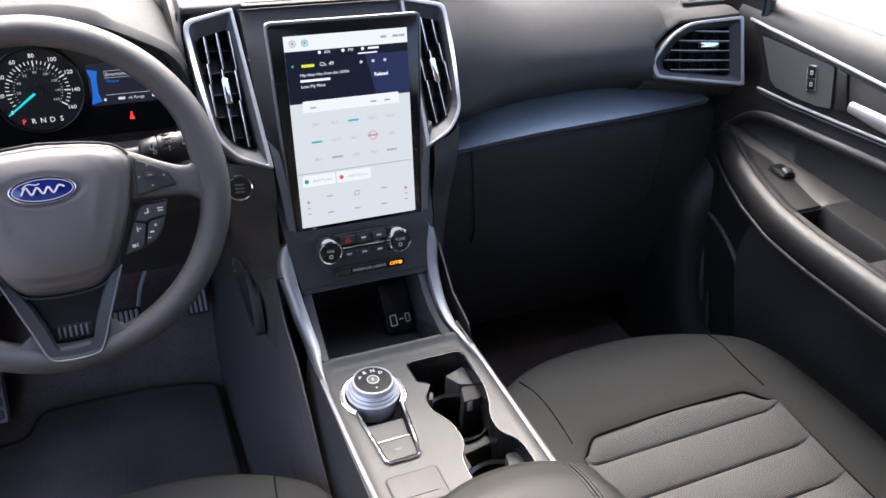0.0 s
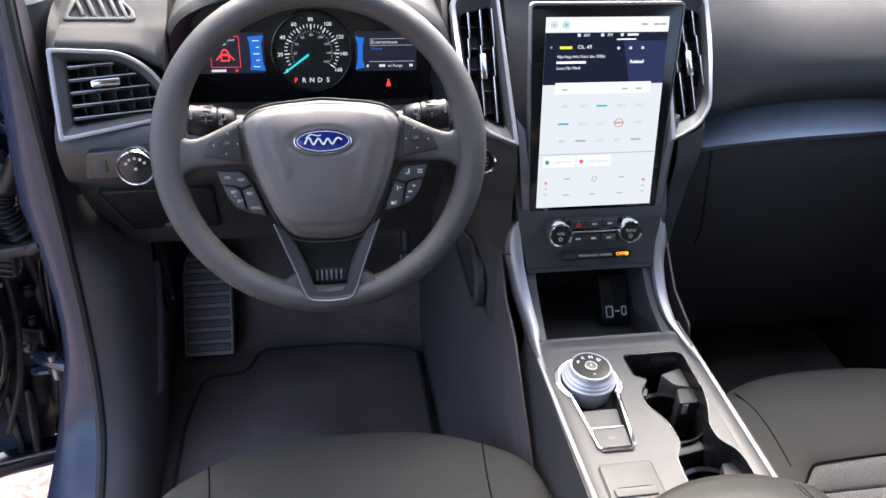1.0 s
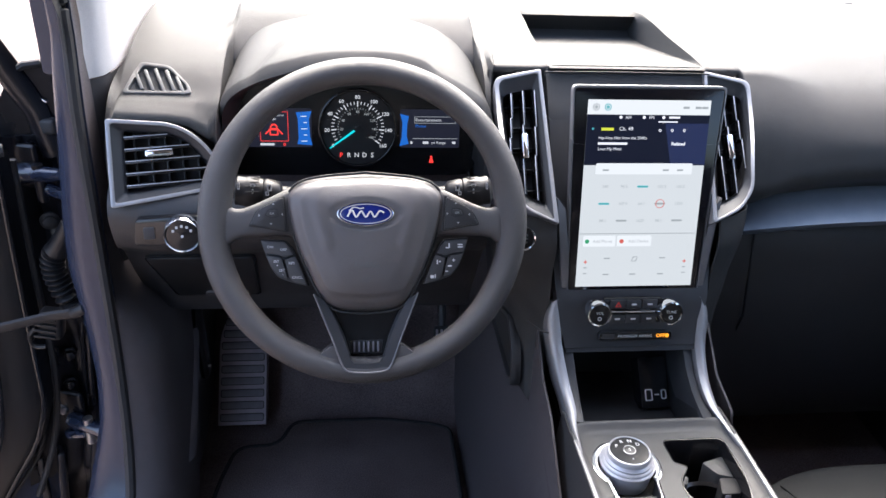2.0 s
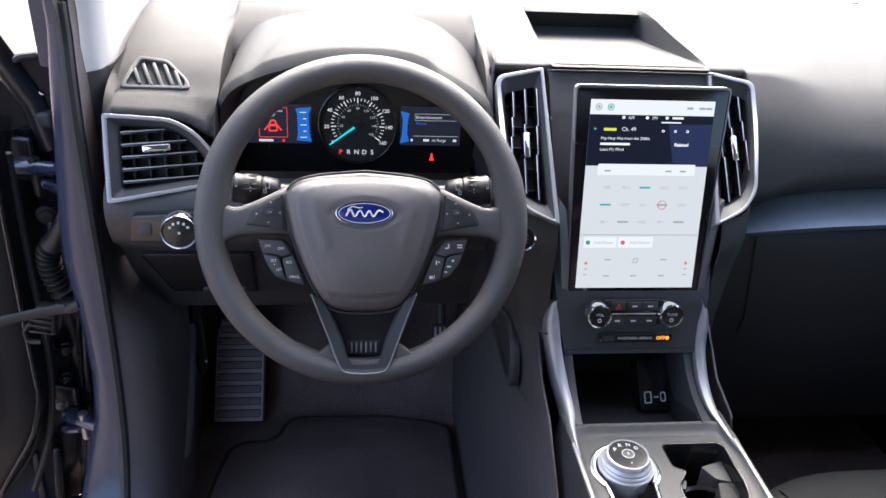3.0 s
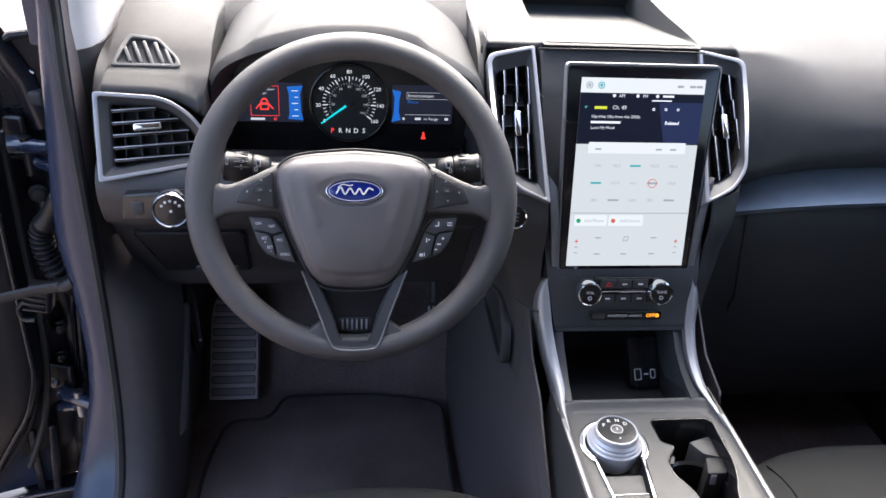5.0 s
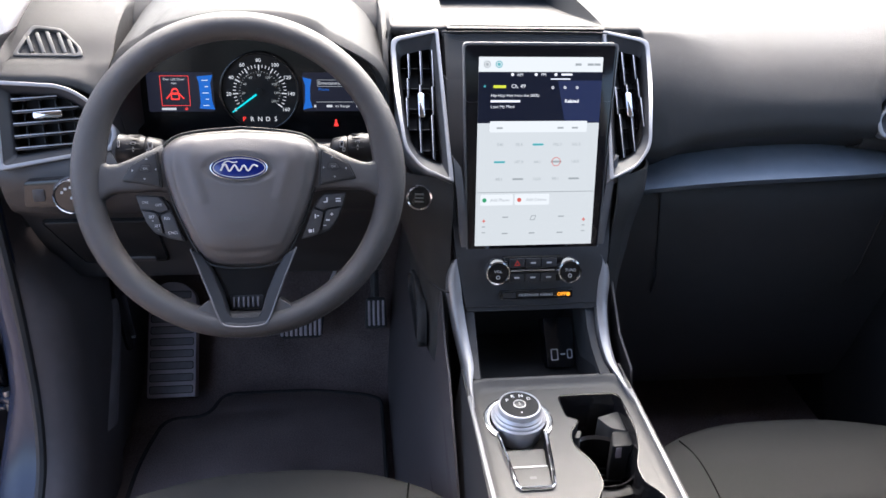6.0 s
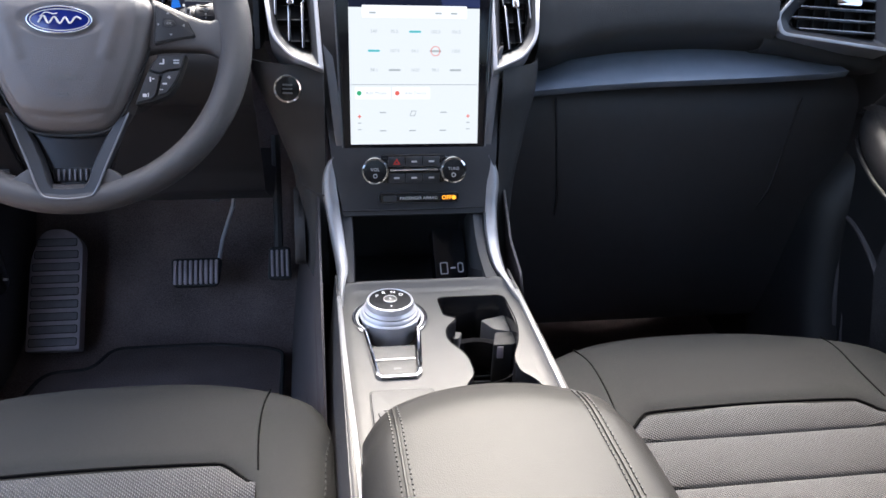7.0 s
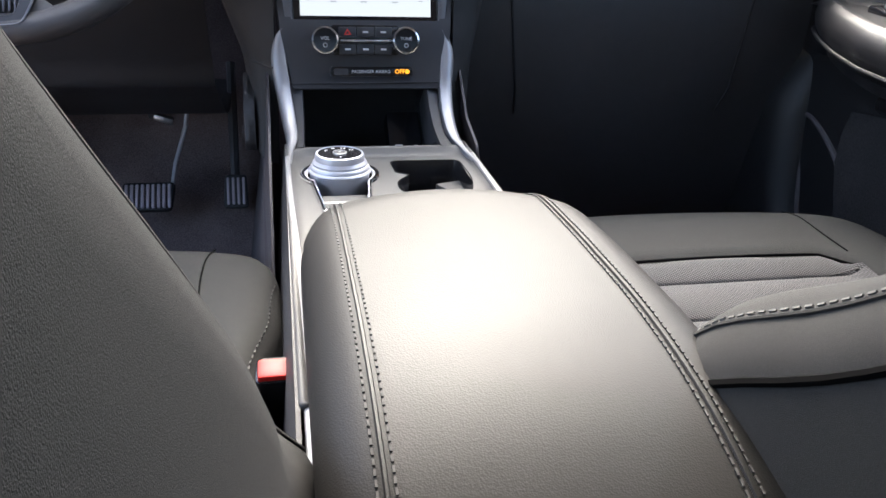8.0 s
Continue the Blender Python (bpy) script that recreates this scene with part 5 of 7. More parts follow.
ell = lambda a, b, n=48: [(a * math.cos(2 * math.pi * i / n), b * math.sin(2 * math.pi * i / n)) for i in range(n)]
bd = part("badge", prism(ell(0.0295, 0.0122), -0.004, 0.0020, EM, 0.0008), BLUE, wheel, "blue oval badge with white marks and silver edge")
part("badge_edge", rim(ell(0.0312, 0.0138), ell(0.0294, 0.0121), -0.004, 0.0030, EM, 0.0007), CHROME, bd)
part("badge_line", rim(ell(0.0281, 0.0109), ell(0.0272, 0.0101), 0.001, 0.0026, EM), INK, bd)
part("badge_mark", tube(spline([EM @ Vector((x, y, 0.0021)) for x, y in ((-0.0200, -0.0030), (-0.0150, 0.0040), (-0.0105, -0.0035), (-0.0050, 0.0030), (0.0000, -0.0035), (0.0050, 0.0026), (0.0095, -0.0034), (0.0150, 0.0030), (0.0200, 0.0010))], 6), 0.0013, 6, 0.6), INK, bd)
part("badge_mark", tube(spline([EM @ Vector((x, y, 0.0021)) for x, y in ((-0.0185, 0.0030), (-0.0130, 0.0072), (-0.0060, 0.0058), (-0.0020, 0.0066))], 5), 0.0009, 6, 0.6), INK, bd)
lettering("AIRBAG", 0.0080, lift(W, 0, -0.0475, pad_z(0, -0.0475) + 0.0004), DIM, pad, "lettering", "CENTER", 0.0002)
part("horn_mark", rim(rect(0.0095, 0.0040, 0.0015, 0, -0.0640), rect(0.0080, 0.0028, 0.0012, 0, -0.0640), 0.010, pad_z(0, -0.064) + 0.0005, W), DIM, pad)
# column and stalks
col = thing("steering_column", "dark plastic steering column shroud with two stalks", "steering column")
part("shroud", loft([[W @ Vector((0.062 * math.cos(a), 0.05 * math.sin(a) - 0.004, z)) for a in [2 * math.pi * j / 28 for j in range(28)]] for z in (-0.19, -0.06, -0.045)]), PLASTIC, col)
for s in (-1, 1):
    ax = [W @ Vector((s * x, y, z)) for x, y, z in ((0.05, 0.030, -0.080), (0.098, 0.032, -0.076), (0.101, 0.0322, -0.0755), (0.104, 0.0325, -0.075), (0.118, 0.034, -0.072), (0.120, 0.0342, -0.0718), (0.122, 0.0344, -0.0715), (0.139, 0.0365, -0.069), (0.141, 0.0367, -0.0688), (0.150, 0.038, -0.068), (0.156, 0.0385, -0.068))]
    st = part("stalk", tube(ax, [0.010, 0.0115, 0.0150, 0.0170, 0.0182, 0.0168, 0.0182, 0.0185, 0.0172, 0.0175, 0.0090], 20), CABLE, col, "black control stalk with white marks")
    for cx, cy, w, h in ((0.111, 0.040, 0.0050, 0.0075), (0.1135, 0.0335, 0.0036, 0.0050), (0.1300, 0.0425, 0.0060, 0.0030), (0.1300, 0.0360, 0.0018, 0.0060), (0.1460, 0.0420, 0.0026, 0.0080)):
        part("stalk_mark", rim(rect(w, h, 0.0008, s * cx, cy), rect(w * 0.5, h * 0.55, 0.0004, s * cx, cy), -0.0620, -0.0518 if cx < 0.14 else -0.0500, W), GREY_INK, st)
    for k in range(9):
        part("stalk_ridge", tube([W @ Vector((s * x, 0.0355 + 0.0182 * math.sin(radians(20 * k)), -0.0695 + 0.0182 * math.cos(radians(20 * k)))) for x in (0.123, 0.138)], 0.0008, 5), MATT, st)

# ---- small dash controls ----
HL = fr((-0.612, 0.014, 1.003), (1, 0.05, 0), (0, 0.12, 0.99))
hl = thing("headlamp_switch", "round headlamp switch with chrome ring", "switch")
part("plate", prism(rounded([(-0.052, -0.016), (0.030, -0.020), (0.032, 0.022), (-0.048, 0.018)], 0.006), -0.012, 0.004, HL, 0.002), BLACK, hl)
kn = part("knob", lathe([(0.024, 0.0), (0.024, 0.014), (0.0215, 0.018), (0.0200, 0.016), (0.0197, 0.010)], lift(HL, 0.010, 0), 36), CHROME, hl, "chrome ring")
part("knob_cap", lathe([(0.0198, 0.004), (0.0196, 0.0155), (0.0, 0.0165)], lift(HL, 0.010, 0), 36), BLACK, kn)
for k in range(5):
    a = radians(150 - 30 * k)
    part("knob_mark", prism(rect(0.003, 0.003, 0.0005, 0.010 + 0.0125 * math.cos(a), 0.0125 * math.sin(a)), 0.0155, 0.0172, HL), INK, kn)
part("knob_mark", prism(circle(0.0018, 8, 0.010, -0.001), 0.0155, 0.0175, HL), INK, kn)
part("plate_button", prism(rect(0.014, 0.016, 0.002, -0.032, 0), 0.003, 0.006, HL, 0.001), PLASTIC, hl)
SB = fr((-0.160, 0.016, 0.989), (1, -0.12, 0), (0, 0.15, 0.99))
sb = thing("start_button", "round engine start button with silver ring", "button")
part("ring", lathe([(0.0185, -0.012), (0.0185, 0.002), (0.0170, 0.005), (0.0150, 0.004), (0.0147, 0.0)], SB, 36), CHROME, sb, "silver ring")
part("cap", lathe([(0.0148, -0.01), (0.0146, 0.0035), (0.0, 0.0045)], SB, 32), BLACK, sb)
for k in range(3):
    part("cap_mark", prism(rect(0.012, 0.0022, 0, 0, 0.005 - 0.005 * k), 0.003, 0.0050, SB), DIM, sb)

# ---- footwell ----
fm = thing("floor_mat", "black carpet floor mat with stitched edge", "floor mat")
mat_pts = rounded([(-0.650, -0.35), (-0.637, 0.16), (-0.613, 0.268), (-0.535, 0.272), (-0.511, 0.337), (-0.332, 0.337), (-0.231, 0.316), (-0.200, 0.300), (-0.200, -0.35)], [0.03, 0.05, 0.03, 0.025, 0.025, 0.03, 0.02, 0.02, 0.03], 6)
part("carpet_sheet", prism(mat_pts, 0.402, 0.412, None, 0.004), MAT, fm)
part("edge_binding", tube([Vector((x, y, 0.411)) for x, y in mat_pts], 0.0042, 8, 1.0, True), FELT, fm, "stitched cloth binding")
fo = thing("footrest", "ribbed dark plastic footrest plate", "footrest")
FO = fr((-0.606, 0.305, 0.437), (1, 0.0, 0), (0, 0.55, 0.65))
part("plate", prism(rounded([(-0.046, -0.002), (0.046, -0.002), (0.046, 0.20), (0.018, 0.225), (-0.026, 0.225), (-0.046, 0.17)], [0.004, 0.004, 0.02, 0.02, 0.02, 0.02]), -0.03, 0.0, FO, 0.003), FRAME, fo)
for k in range(9):
    wd = 0.080 - 0.006 * max(0, k - 6)
    part("groove", prism(rect(wd + 0.003, 0.0155, 0.004, 0, 0.013 + 0.0232 * k), -0.001, 0.0006, FO), MATT, fo)
    part("rib", prism(rect(wd, 0.0125, 0.003, 0, 0.013 + 0.0232 * k), -0.001, 0.0022, FO, 0.001), PEDAL, fo)
bp = thing("brake_pedal", "ribbed rubber brake pedal on a steel arm", "pedal")
BP = fr((-0.355, 0.378, 0.545), (1, 0, 0), (0, 0.66, 0.75))
part("pad", prism(rounded([(-0.046, 0.028), (-0.042, -0.026), (0.040, -0.026), (0.047, 0.028)], 0.010), -0.012, 0.0, BP, 0.003), RUBBER, bp)
for k in range(9):
    part("rib", box(0.0062, 0.046, 0.006, lift(BP, -0.0375 + 0.0093 * k, 0, 0.0015), 0.002), FRAME, bp)
part("arm", tube([(-0.314, 0.404, 0.558), (-0.305, 0.400, 0.600), (-0.280, 0.392, 0.672), (-0.274, 0.405, 0.72), (-0.274, 0.50, 0.82)], 0.0048, 8, 0.8), SATIN, bp, "bright steel arm")
part("bracket", box(0.035, 0.02, 0.012, pose(-0.325, 0.455, 0.668, 0, 20), 0.003), STEEL, bp, "small steel bracket")
part("bracket", box(0.016, 0.02, 0.024, pose(-0.344, 0.460, 0.682, 20), 0.003), STEEL, bp)
ac = thing("accelerator_pedal", "narrow ribbed accelerator pedal", "pedal")
AC = fr((-0.204, 0.430, 0.530), (1, 0, 0), (0, 0.5, 0.86))
part("pad", prism(rounded([(-0.024, -0.030), (0.022, -0.030), (0.020, 0.034), (-0.020, 0.034)], 0.008), -0.014, 0.0, AC, 0.003), RUBBER, ac)
for k in range(4):
    part("rib", box(0.005, 0.052, 0.004, lift(AC, -0.0145 + 0.0096 * k, 0.002, 0.001), 0.0015), FRAME, ac)
part("arm", tube([(-0.206, 0.46, 0.55), (-0.206, 0.50, 0.62), (-0.206, 0.56, 0.75)], 0.009, 8), PLASTIC, ac)


# ---- centre console ----
con = thing("centre_console", "grey satin console between the seats with silver edges", "console")
OPEN = rounded([(0.010, -0.155), (0.012, -0.196), (0.027, -0.205), (0.010, -0.226), (0.008, -0.250), (0.026, -0.280), (0.027, -0.318), (0.013, -0.336), (0.010, -0.382), (0.030, -0.420), (0.075, -0.420), (0.095, -0.386), (0.094, -0.337), (0.076, -0.316), (0.075, -0.290), (0.089, -0.258), (0.096, -0.222), (0.094, -0.155)],
                [0.01, 0.004, 0.004, 0.01, 0.015, 0.02, 0.015, 0.012, 0.02, 0.02, 0.02, 0.03, 0.02, 0.01, 0.02, 0.03, 0.02, 0.012], 4)


def plate_with_holes(outer, holes, z, thick):
    """A flat plate whose outline and holes are joined by a fill."""
    bm = bmesh.new()
    es = []
    for loop in (outer, *holes):
        vs = [bm.verts.new((x, y, z)) for x, y in loop]
        es += [bm.edges.new((vs[i], vs[(i + 1) % len(vs)])) for i in range(len(vs))]
    bmesh.ops.triangle_fill(bm, use_beauty=True, edges=es)
    ex = bmesh.ops.extrude_face_region(bm, geom=list(bm.faces))
    bmesh.ops.translate(bm, vec=(0, 0, -thick), verts=[v for v in ex["geom"] if isinstance(v, bmesh.types.BMVert)])
    return bm


GX, GY = -0.0500, -0.1990
RECESS = [(GX + 0.0395 * math.cos(radians(a)), GY + 0.0395 * math.sin(radians(a))) for a in range(-42, 223, 8)] + [(-0.0725, -0.3110), (-0.0690, -0.3150), (-0.0340, -0.3150), (-0.0295, -0.3110)]
plate_o = rounded([(-0.098, -0.141), (-0.098, -0.62), (0.106, -0.62), (0.106, -0.141)], 0.012, 5)
part("top_plate", plate_with_holes(plate_o, (OPEN, RECESS), 0.7775, 0.006), CONSOLE, con, "satin grey top plate", 30)
lip = []
for inset, z in ((0.0, 0.768), (0.0, 0.7850), (0.0012, 0.7868), (0.0035, 0.7872), (0.0065, 0.7850), (0.0100, 0.7805), (0.0150, 0.7782), (0.0200, 0.7779)):
    q = rounded([(-0.109 + inset, -0.123 - inset), (-0.107 + inset, -0.64), (0.115 - inset, -0.64), (0.113 - inset, -0.123 - inset)], [0.026, 0.005, 0.005, 0.026], 8)
    lip.append([(x, y, z) for x, y in q])
part("tray_lip", loft(lip, True, False), CONSOLE, con, "raised rounded rim of the tray", 60)
for s in (-1, 1):
    pth = [(s * 0.1075 + 0.001, -0.16, 0.7855), (s * 0.107 + 0.002, -0.30, 0.785), (s * 0.105 + 0.004, -0.45, 0.784), (s * 0.105 + 0.004, -0.62, 0.782), (s * 0.105 + 0.004, -1.0, 0.778)]
    part("edge_strip", tube(spline(pth, 5), 0.0030, 8), SILVER, con, "bright silver edge strip")
    rows = [[(s * a + 0.002, y, z) for a, z in ((0.111, 0.784), (0.116, 0.74), (0.125 + 0.05 * max(0, y + 0.15), 0.62), (0.150 + 0.06 * max(0, y + 0.2), 0.40))] for y in (-1.0, -0.62, -0.4, -0.18, -0.1)]
    part("side_panel", skin(rows, 0.003), PLASTIC, con, "", 60)
    rows = []
    for y, top in ((-0.34 if s < 0 else -0.115, 0.62 if s < 0 else 0.772), (-0.11, 0.783), (-0.05, 0.80), (0.02, 0.86), (0.10, 0.86), (0.30, 0.86), (0.55, 0.86)):
        rows.append([(s * a, y, min(z, top - 0.01 * i)) for i, (a, z) in enumerate(((0.128, top), (0.136, 0.74), (0.150, 0.62), (0.175, 0.46), (0.185, 0.39)))])
    part("tunnel_side", skin(rows, 0.003), KICK, con, "dark grained side cover of the tunnel", 60)
# slot in the tunnel beside the accelerator
SLM = Matrix(((0, 0, -1, -0.150), (1, 0, 0, 0), (0, 1, 0, 0), (0, 0, 0, 1)))
sl = [(0.195, 0.742), (0.190, 0.772), (0.120, 0.815), (0.060, 0.838), (0.010, 0.800), (0.000, 0.752), (0.020, 0.738)]
ss = part("side_slot", rim(rounded(sl, 0.014), rounded([(0.085 + (y - 0.085) * 0.88, 0.79 + (z - 0.79) * 0.80) for y, z in sl], 0.012), -0.004, 0.010, SLM, 0.003), PLASTIC, con, "narrow side storage slot")
part("slot_back", prism(rounded(sl, 0.015), -0.002, 0.004, SLM), MATT, ss)
# cup wells
well = part("cup_well", rim([(x, y) for x, y in OPEN], [(0.052 + (x - 0.052) * 0.97, -0.285 + (y + 0.285) * 0.985) for x, y in OPEN], 0.690, 0.7785, None, 0.0006), BLACK, con, "black moulded double cup holder")
part("well_floor", prism(OPEN, 0.690, 0.695), MATT, well)
for cx, cy, rr in ((0.050, -0.243, 0.041), (0.053, -0.372, 0.042)):
    part("cup_ring", lathe([(rr, 0.695), (rr, 0.742), (rr + 0.004, 0.745), (rr + 0.004, 0.690)], Matrix.Translation((cx, cy, 0)), 32), BLACK, well)
    for k in range(7):
        part("floor_rib", box(2 * math.sqrt(max(0.0004, rr * rr - (0.011 * (k - 3)) ** 2)) * 0.92, 0.003, 0.003, pose(cx, cy + 0.011 * (k - 3), 0.697), 0.001), RUBBER, well)
for cx, cy, rz in ((0.080, -0.222, 38), (0.083, -0.350, 38)):
    part("cup_clip", prism(rounded([(-0.014, -0.010), (0.012, -0.010), (0.022, 0.016), (-0.006, 0.018)], 0.004), 0.700, 0.756, pose(cx, cy, 0, 0, 0, rz - 38), 0.004), MATT, well)
    part("clip_pad", box(0.0075, 0.0030, 0.0150, pose(cx - 0.0050, cy - 0.0105, 0.7460, -8, 0, 0), 0.0008), FRAME, well, "pale clip pad")
# two front steps painted grey as if lit, the third left black
part("well_step", prism(rounded([(0.006, -0.192), (0.036, -0.198), (0.030, -0.212), (0.008, -0.210)], 0.003), 0.70, 0.7540, None, 0.003), CONSOLE, well)
part("well_step", prism(rounded([(0.062, -0.176), (0.094, -0.166), (0.094, -0.205), (0.074, -0.198)], 0.004), 0.70, 0.7560, None, 0.003), CONSOLE, well)
part("well_step", prism(rounded([(0.008, -0.300), (0.034, -0.304), (0.034, -0.330), (0.006, -0.338)], 0.004), 0.70, 0.7450, None, 0.003), MATT, well)
part("well_bridge", prism(rounded([(0.020, -0.284), (0.076, -0.276), (0.078, -0.296), (0.022, -0.306)], 0.006), 0.70, 0.7400, None, 0.004), MATT, well)
# small lid before the armrest
ld = part("socket_lid", rim(rect(0.0650, 0.0920, 0.006, -0.0515, -0.3830), rect(0.0626, 0.0896, 0.006, -0.0515, -0.3830), 0.770, 0.7790, None), MATT, con, "small grey flip lid")
part("lid_face", prism(rect(0.0622, 0.0892, 0.006, -0.0515, -0.3830), 0.770, 0.7802, None, 0.0015), CONSOLE, ld)
part("lid_pull", prism(rounded([(-0.078, -0.374), (-0.026, -0.374), (-0.028, -0.386), (-0.076, -0.386)], 0.003), 0.779, 0.7825, None, 0.0015), CONSOLE, ld)
part("lid_edge", box(0.040, 0.0016, 0.0016, pose(-0.0520, -0.3735, 0.7820), 0.0006), CONSOLE, ld)

# ---- gear selector ----
gs = thing("gear_selector", "round silver rotary gear selector dial", "gear selector")
G = Matrix.Translation((GX, GY, 0.0)) @ Matrix.Rotation(radians(0), 4, "X")
rec = part("recess", loft([[(GX + (x - GX) * f, y, z) for x, y in RECESS] for f, z in ((1.0, 0.7778), (0.99, 0.766), (0.98, 0.7540))], True, False), MATT, gs, "dark recess under the dial")
part("recess_floor", prism(RECESS, 0.751, 0.7545), MATT, rec)
part("base_ring", tube([G @ Vector((0.0412 * math.cos(radians(a)), 0.0412 * math.sin(radians(a)), 0.7785)) for a in range(-44, 226, 6)], 0.0030, 8, 0.8), CHROME, gs, "chrome base ring")
part("base_step", tube([G @ Vector((0.0378 * math.cos(radians(a)), 0.0378 * math.sin(radians(a)), 0.7778)) for a in range(-40, 222, 6)], 0.0024, 8, 0.8), SATIN, gs)
part("skirt", lathe([(0.0280, 0.7545), (0.0292, 0.7565), (0.0300, 0.7600), (0.0315, 0.7700), (0.0328, 0.7790), (0.0334, 0.7825)], G, 48), SATIN, gs, "bright tapering body")
part("flange", lathe([(0.0330, 0.7815), (0.0344, 0.7825), (0.0348, 0.7840), (0.0340, 0.7856), (0.0328, 0.7862), (0.0325, 0.7882), (0.0312, 0.7902), (0.0292, 0.7912)], G, 48), SATIN, gs, "bright stepped flange")
kb = part("dial_knob", lathe([(0.0300, 0.7905), (0.0300, 0.7930), (0.0284, 0.7950), (0.0272, 0.7962), (0.0268, 0.8010), (0.0260, 0.8030), (0.0246, 0.8036), (0.0238, 0.8022)], G, 48), SATIN, gs, "bright silver turning knob")
part("dial_face", lathe([(0.0240, 0.800), (0.0238, 0.8028), (0.0, 0.8030)], G, 40), BLACK, kb)
part("dial_hub", lathe([(0.0066, 0.802), (0.0066, 0.8040), (0.0058, 0.8044), (0.0, 0.8042)], G, 24), STACK, kb)
lettering("S", 0.0060, lift(G, 0.0, -0.0002, 0.8046), INK, kb, "lettering", "CENTER", 0.0001)
part("dial_mark", prism(circle(0.0010, 8, 0.0, -0.0150), 0.8025, 0.8034, G), INK, kb)
part("hub_ring", rim(circle(0.0078, 24), circle(0.0069, 24), 0.8030, 0.8043, G, 0.0003), STEEL, kb)
for k, ch in enumerate("PRND"):
    a = radians(150 - 38 * k)
    lettering(ch, 0.0075, lift(G, 0.0165 * math.cos(a), 0.0165 * math.sin(a), 0.8034), INK, kb, "lettering", "CENTER", 0.0001)
ub = part("brake_switch_plate", prism(rounded([(-0.0735, -0.2780), (-0.0295, -0.2780), (-0.0255, -0.2440), (-0.0780, -0.2440)], 0.002), 0.752, 0.7700, None, 0.001), CONSOLE, gs, "grey parking brake switch surround")
part("brake_switch", prism(rounded([(-0.0705, -0.3120), (-0.0310, -0.3120), (-0.0290, -0.2790), (-0.0730, -0.2790)], 0.002), 0.752, 0.7752, None, 0.002), CONSOLE, ub)
part("switch_edge", box(0.043, 0.0016, 0.0020, pose(-0.0510, -0.2785, 0.7750), 0.0006), STEEL, ub)
part("switch_mark", prism(rect(0.008, 0.004, 0.001, -0.051, -0.296), 0.774, 0.7755), DIM, ub)
part("chrome_frame", tube([Vector(p) for p in ((GX - 0.0305, GY - 0.0280, 0.7790), (-0.0745, -0.2900, 0.7795), (-0.0728, -0.3120, 0.7795), (-0.0690, -0.3165, 0.7795), (-0.0340, -0.3165, 0.7795), (-0.0298, -0.3120, 0.7795), (-0.0265, -0.2900, 0.7795), (GX + 0.0300, GY - 0.0285, 0.7790))], 0.0026, 8), CHROME, gs, "chrome frame")


# ---- seats and armrest ----
def stitches(path, m, step=0.0062, size=(0.0042, 0.0013, 0.0012)):
    """A row of single stitches along a path, in one mesh."""
    bm = bmesh.new()
    ps = [Vector(p) for p in path]
    carry = 0.0
    for a, b in zip(ps, ps[1:]):
        d = (b - a)
        ln = d.length
        if ln < 1e-6:
            continue
        d.normalize()
        q = d.to_track_quat("X", "Z").to_matrix().to_4x4()
        s = carry
        while s < ln:
            t = bmesh.ops.create_cube(bm, size=1)
            bmesh.ops.scale(bm, vec=size, verts=t["verts"])
            bmesh.ops.transform(bm, matrix=Matrix.Translation(a + d * s) @ q, verts=t["verts"])
            s += step
        carry = s - ln
    bm.transform(m)
    return bm


def profile(half, r, n_flat, n_round=6, skirt=0.0):
    """Offsets (across, down) over a cushion with rolled edges."""
    out = []
    if skirt:
        out.append((-half, -skirt))
    for i in range(n_round):
        a = radians(90 * i / n_round)
        out.append((-half + r - r * math.cos(a), -r + r * math.sin(a)))
    for i in range(n_flat + 1):
        out.append((-half + r + (2 * half - 2 * r) * i / n_flat, 0.0))
    for i in range(n_round - 1, -1, -1):
        a = radians(90 * i / n_round)
        out.append((half - r + r * math.cos(a), -r + r * math.sin(a)))
    if skirt:
        out.append((half, -skirt))
    return out


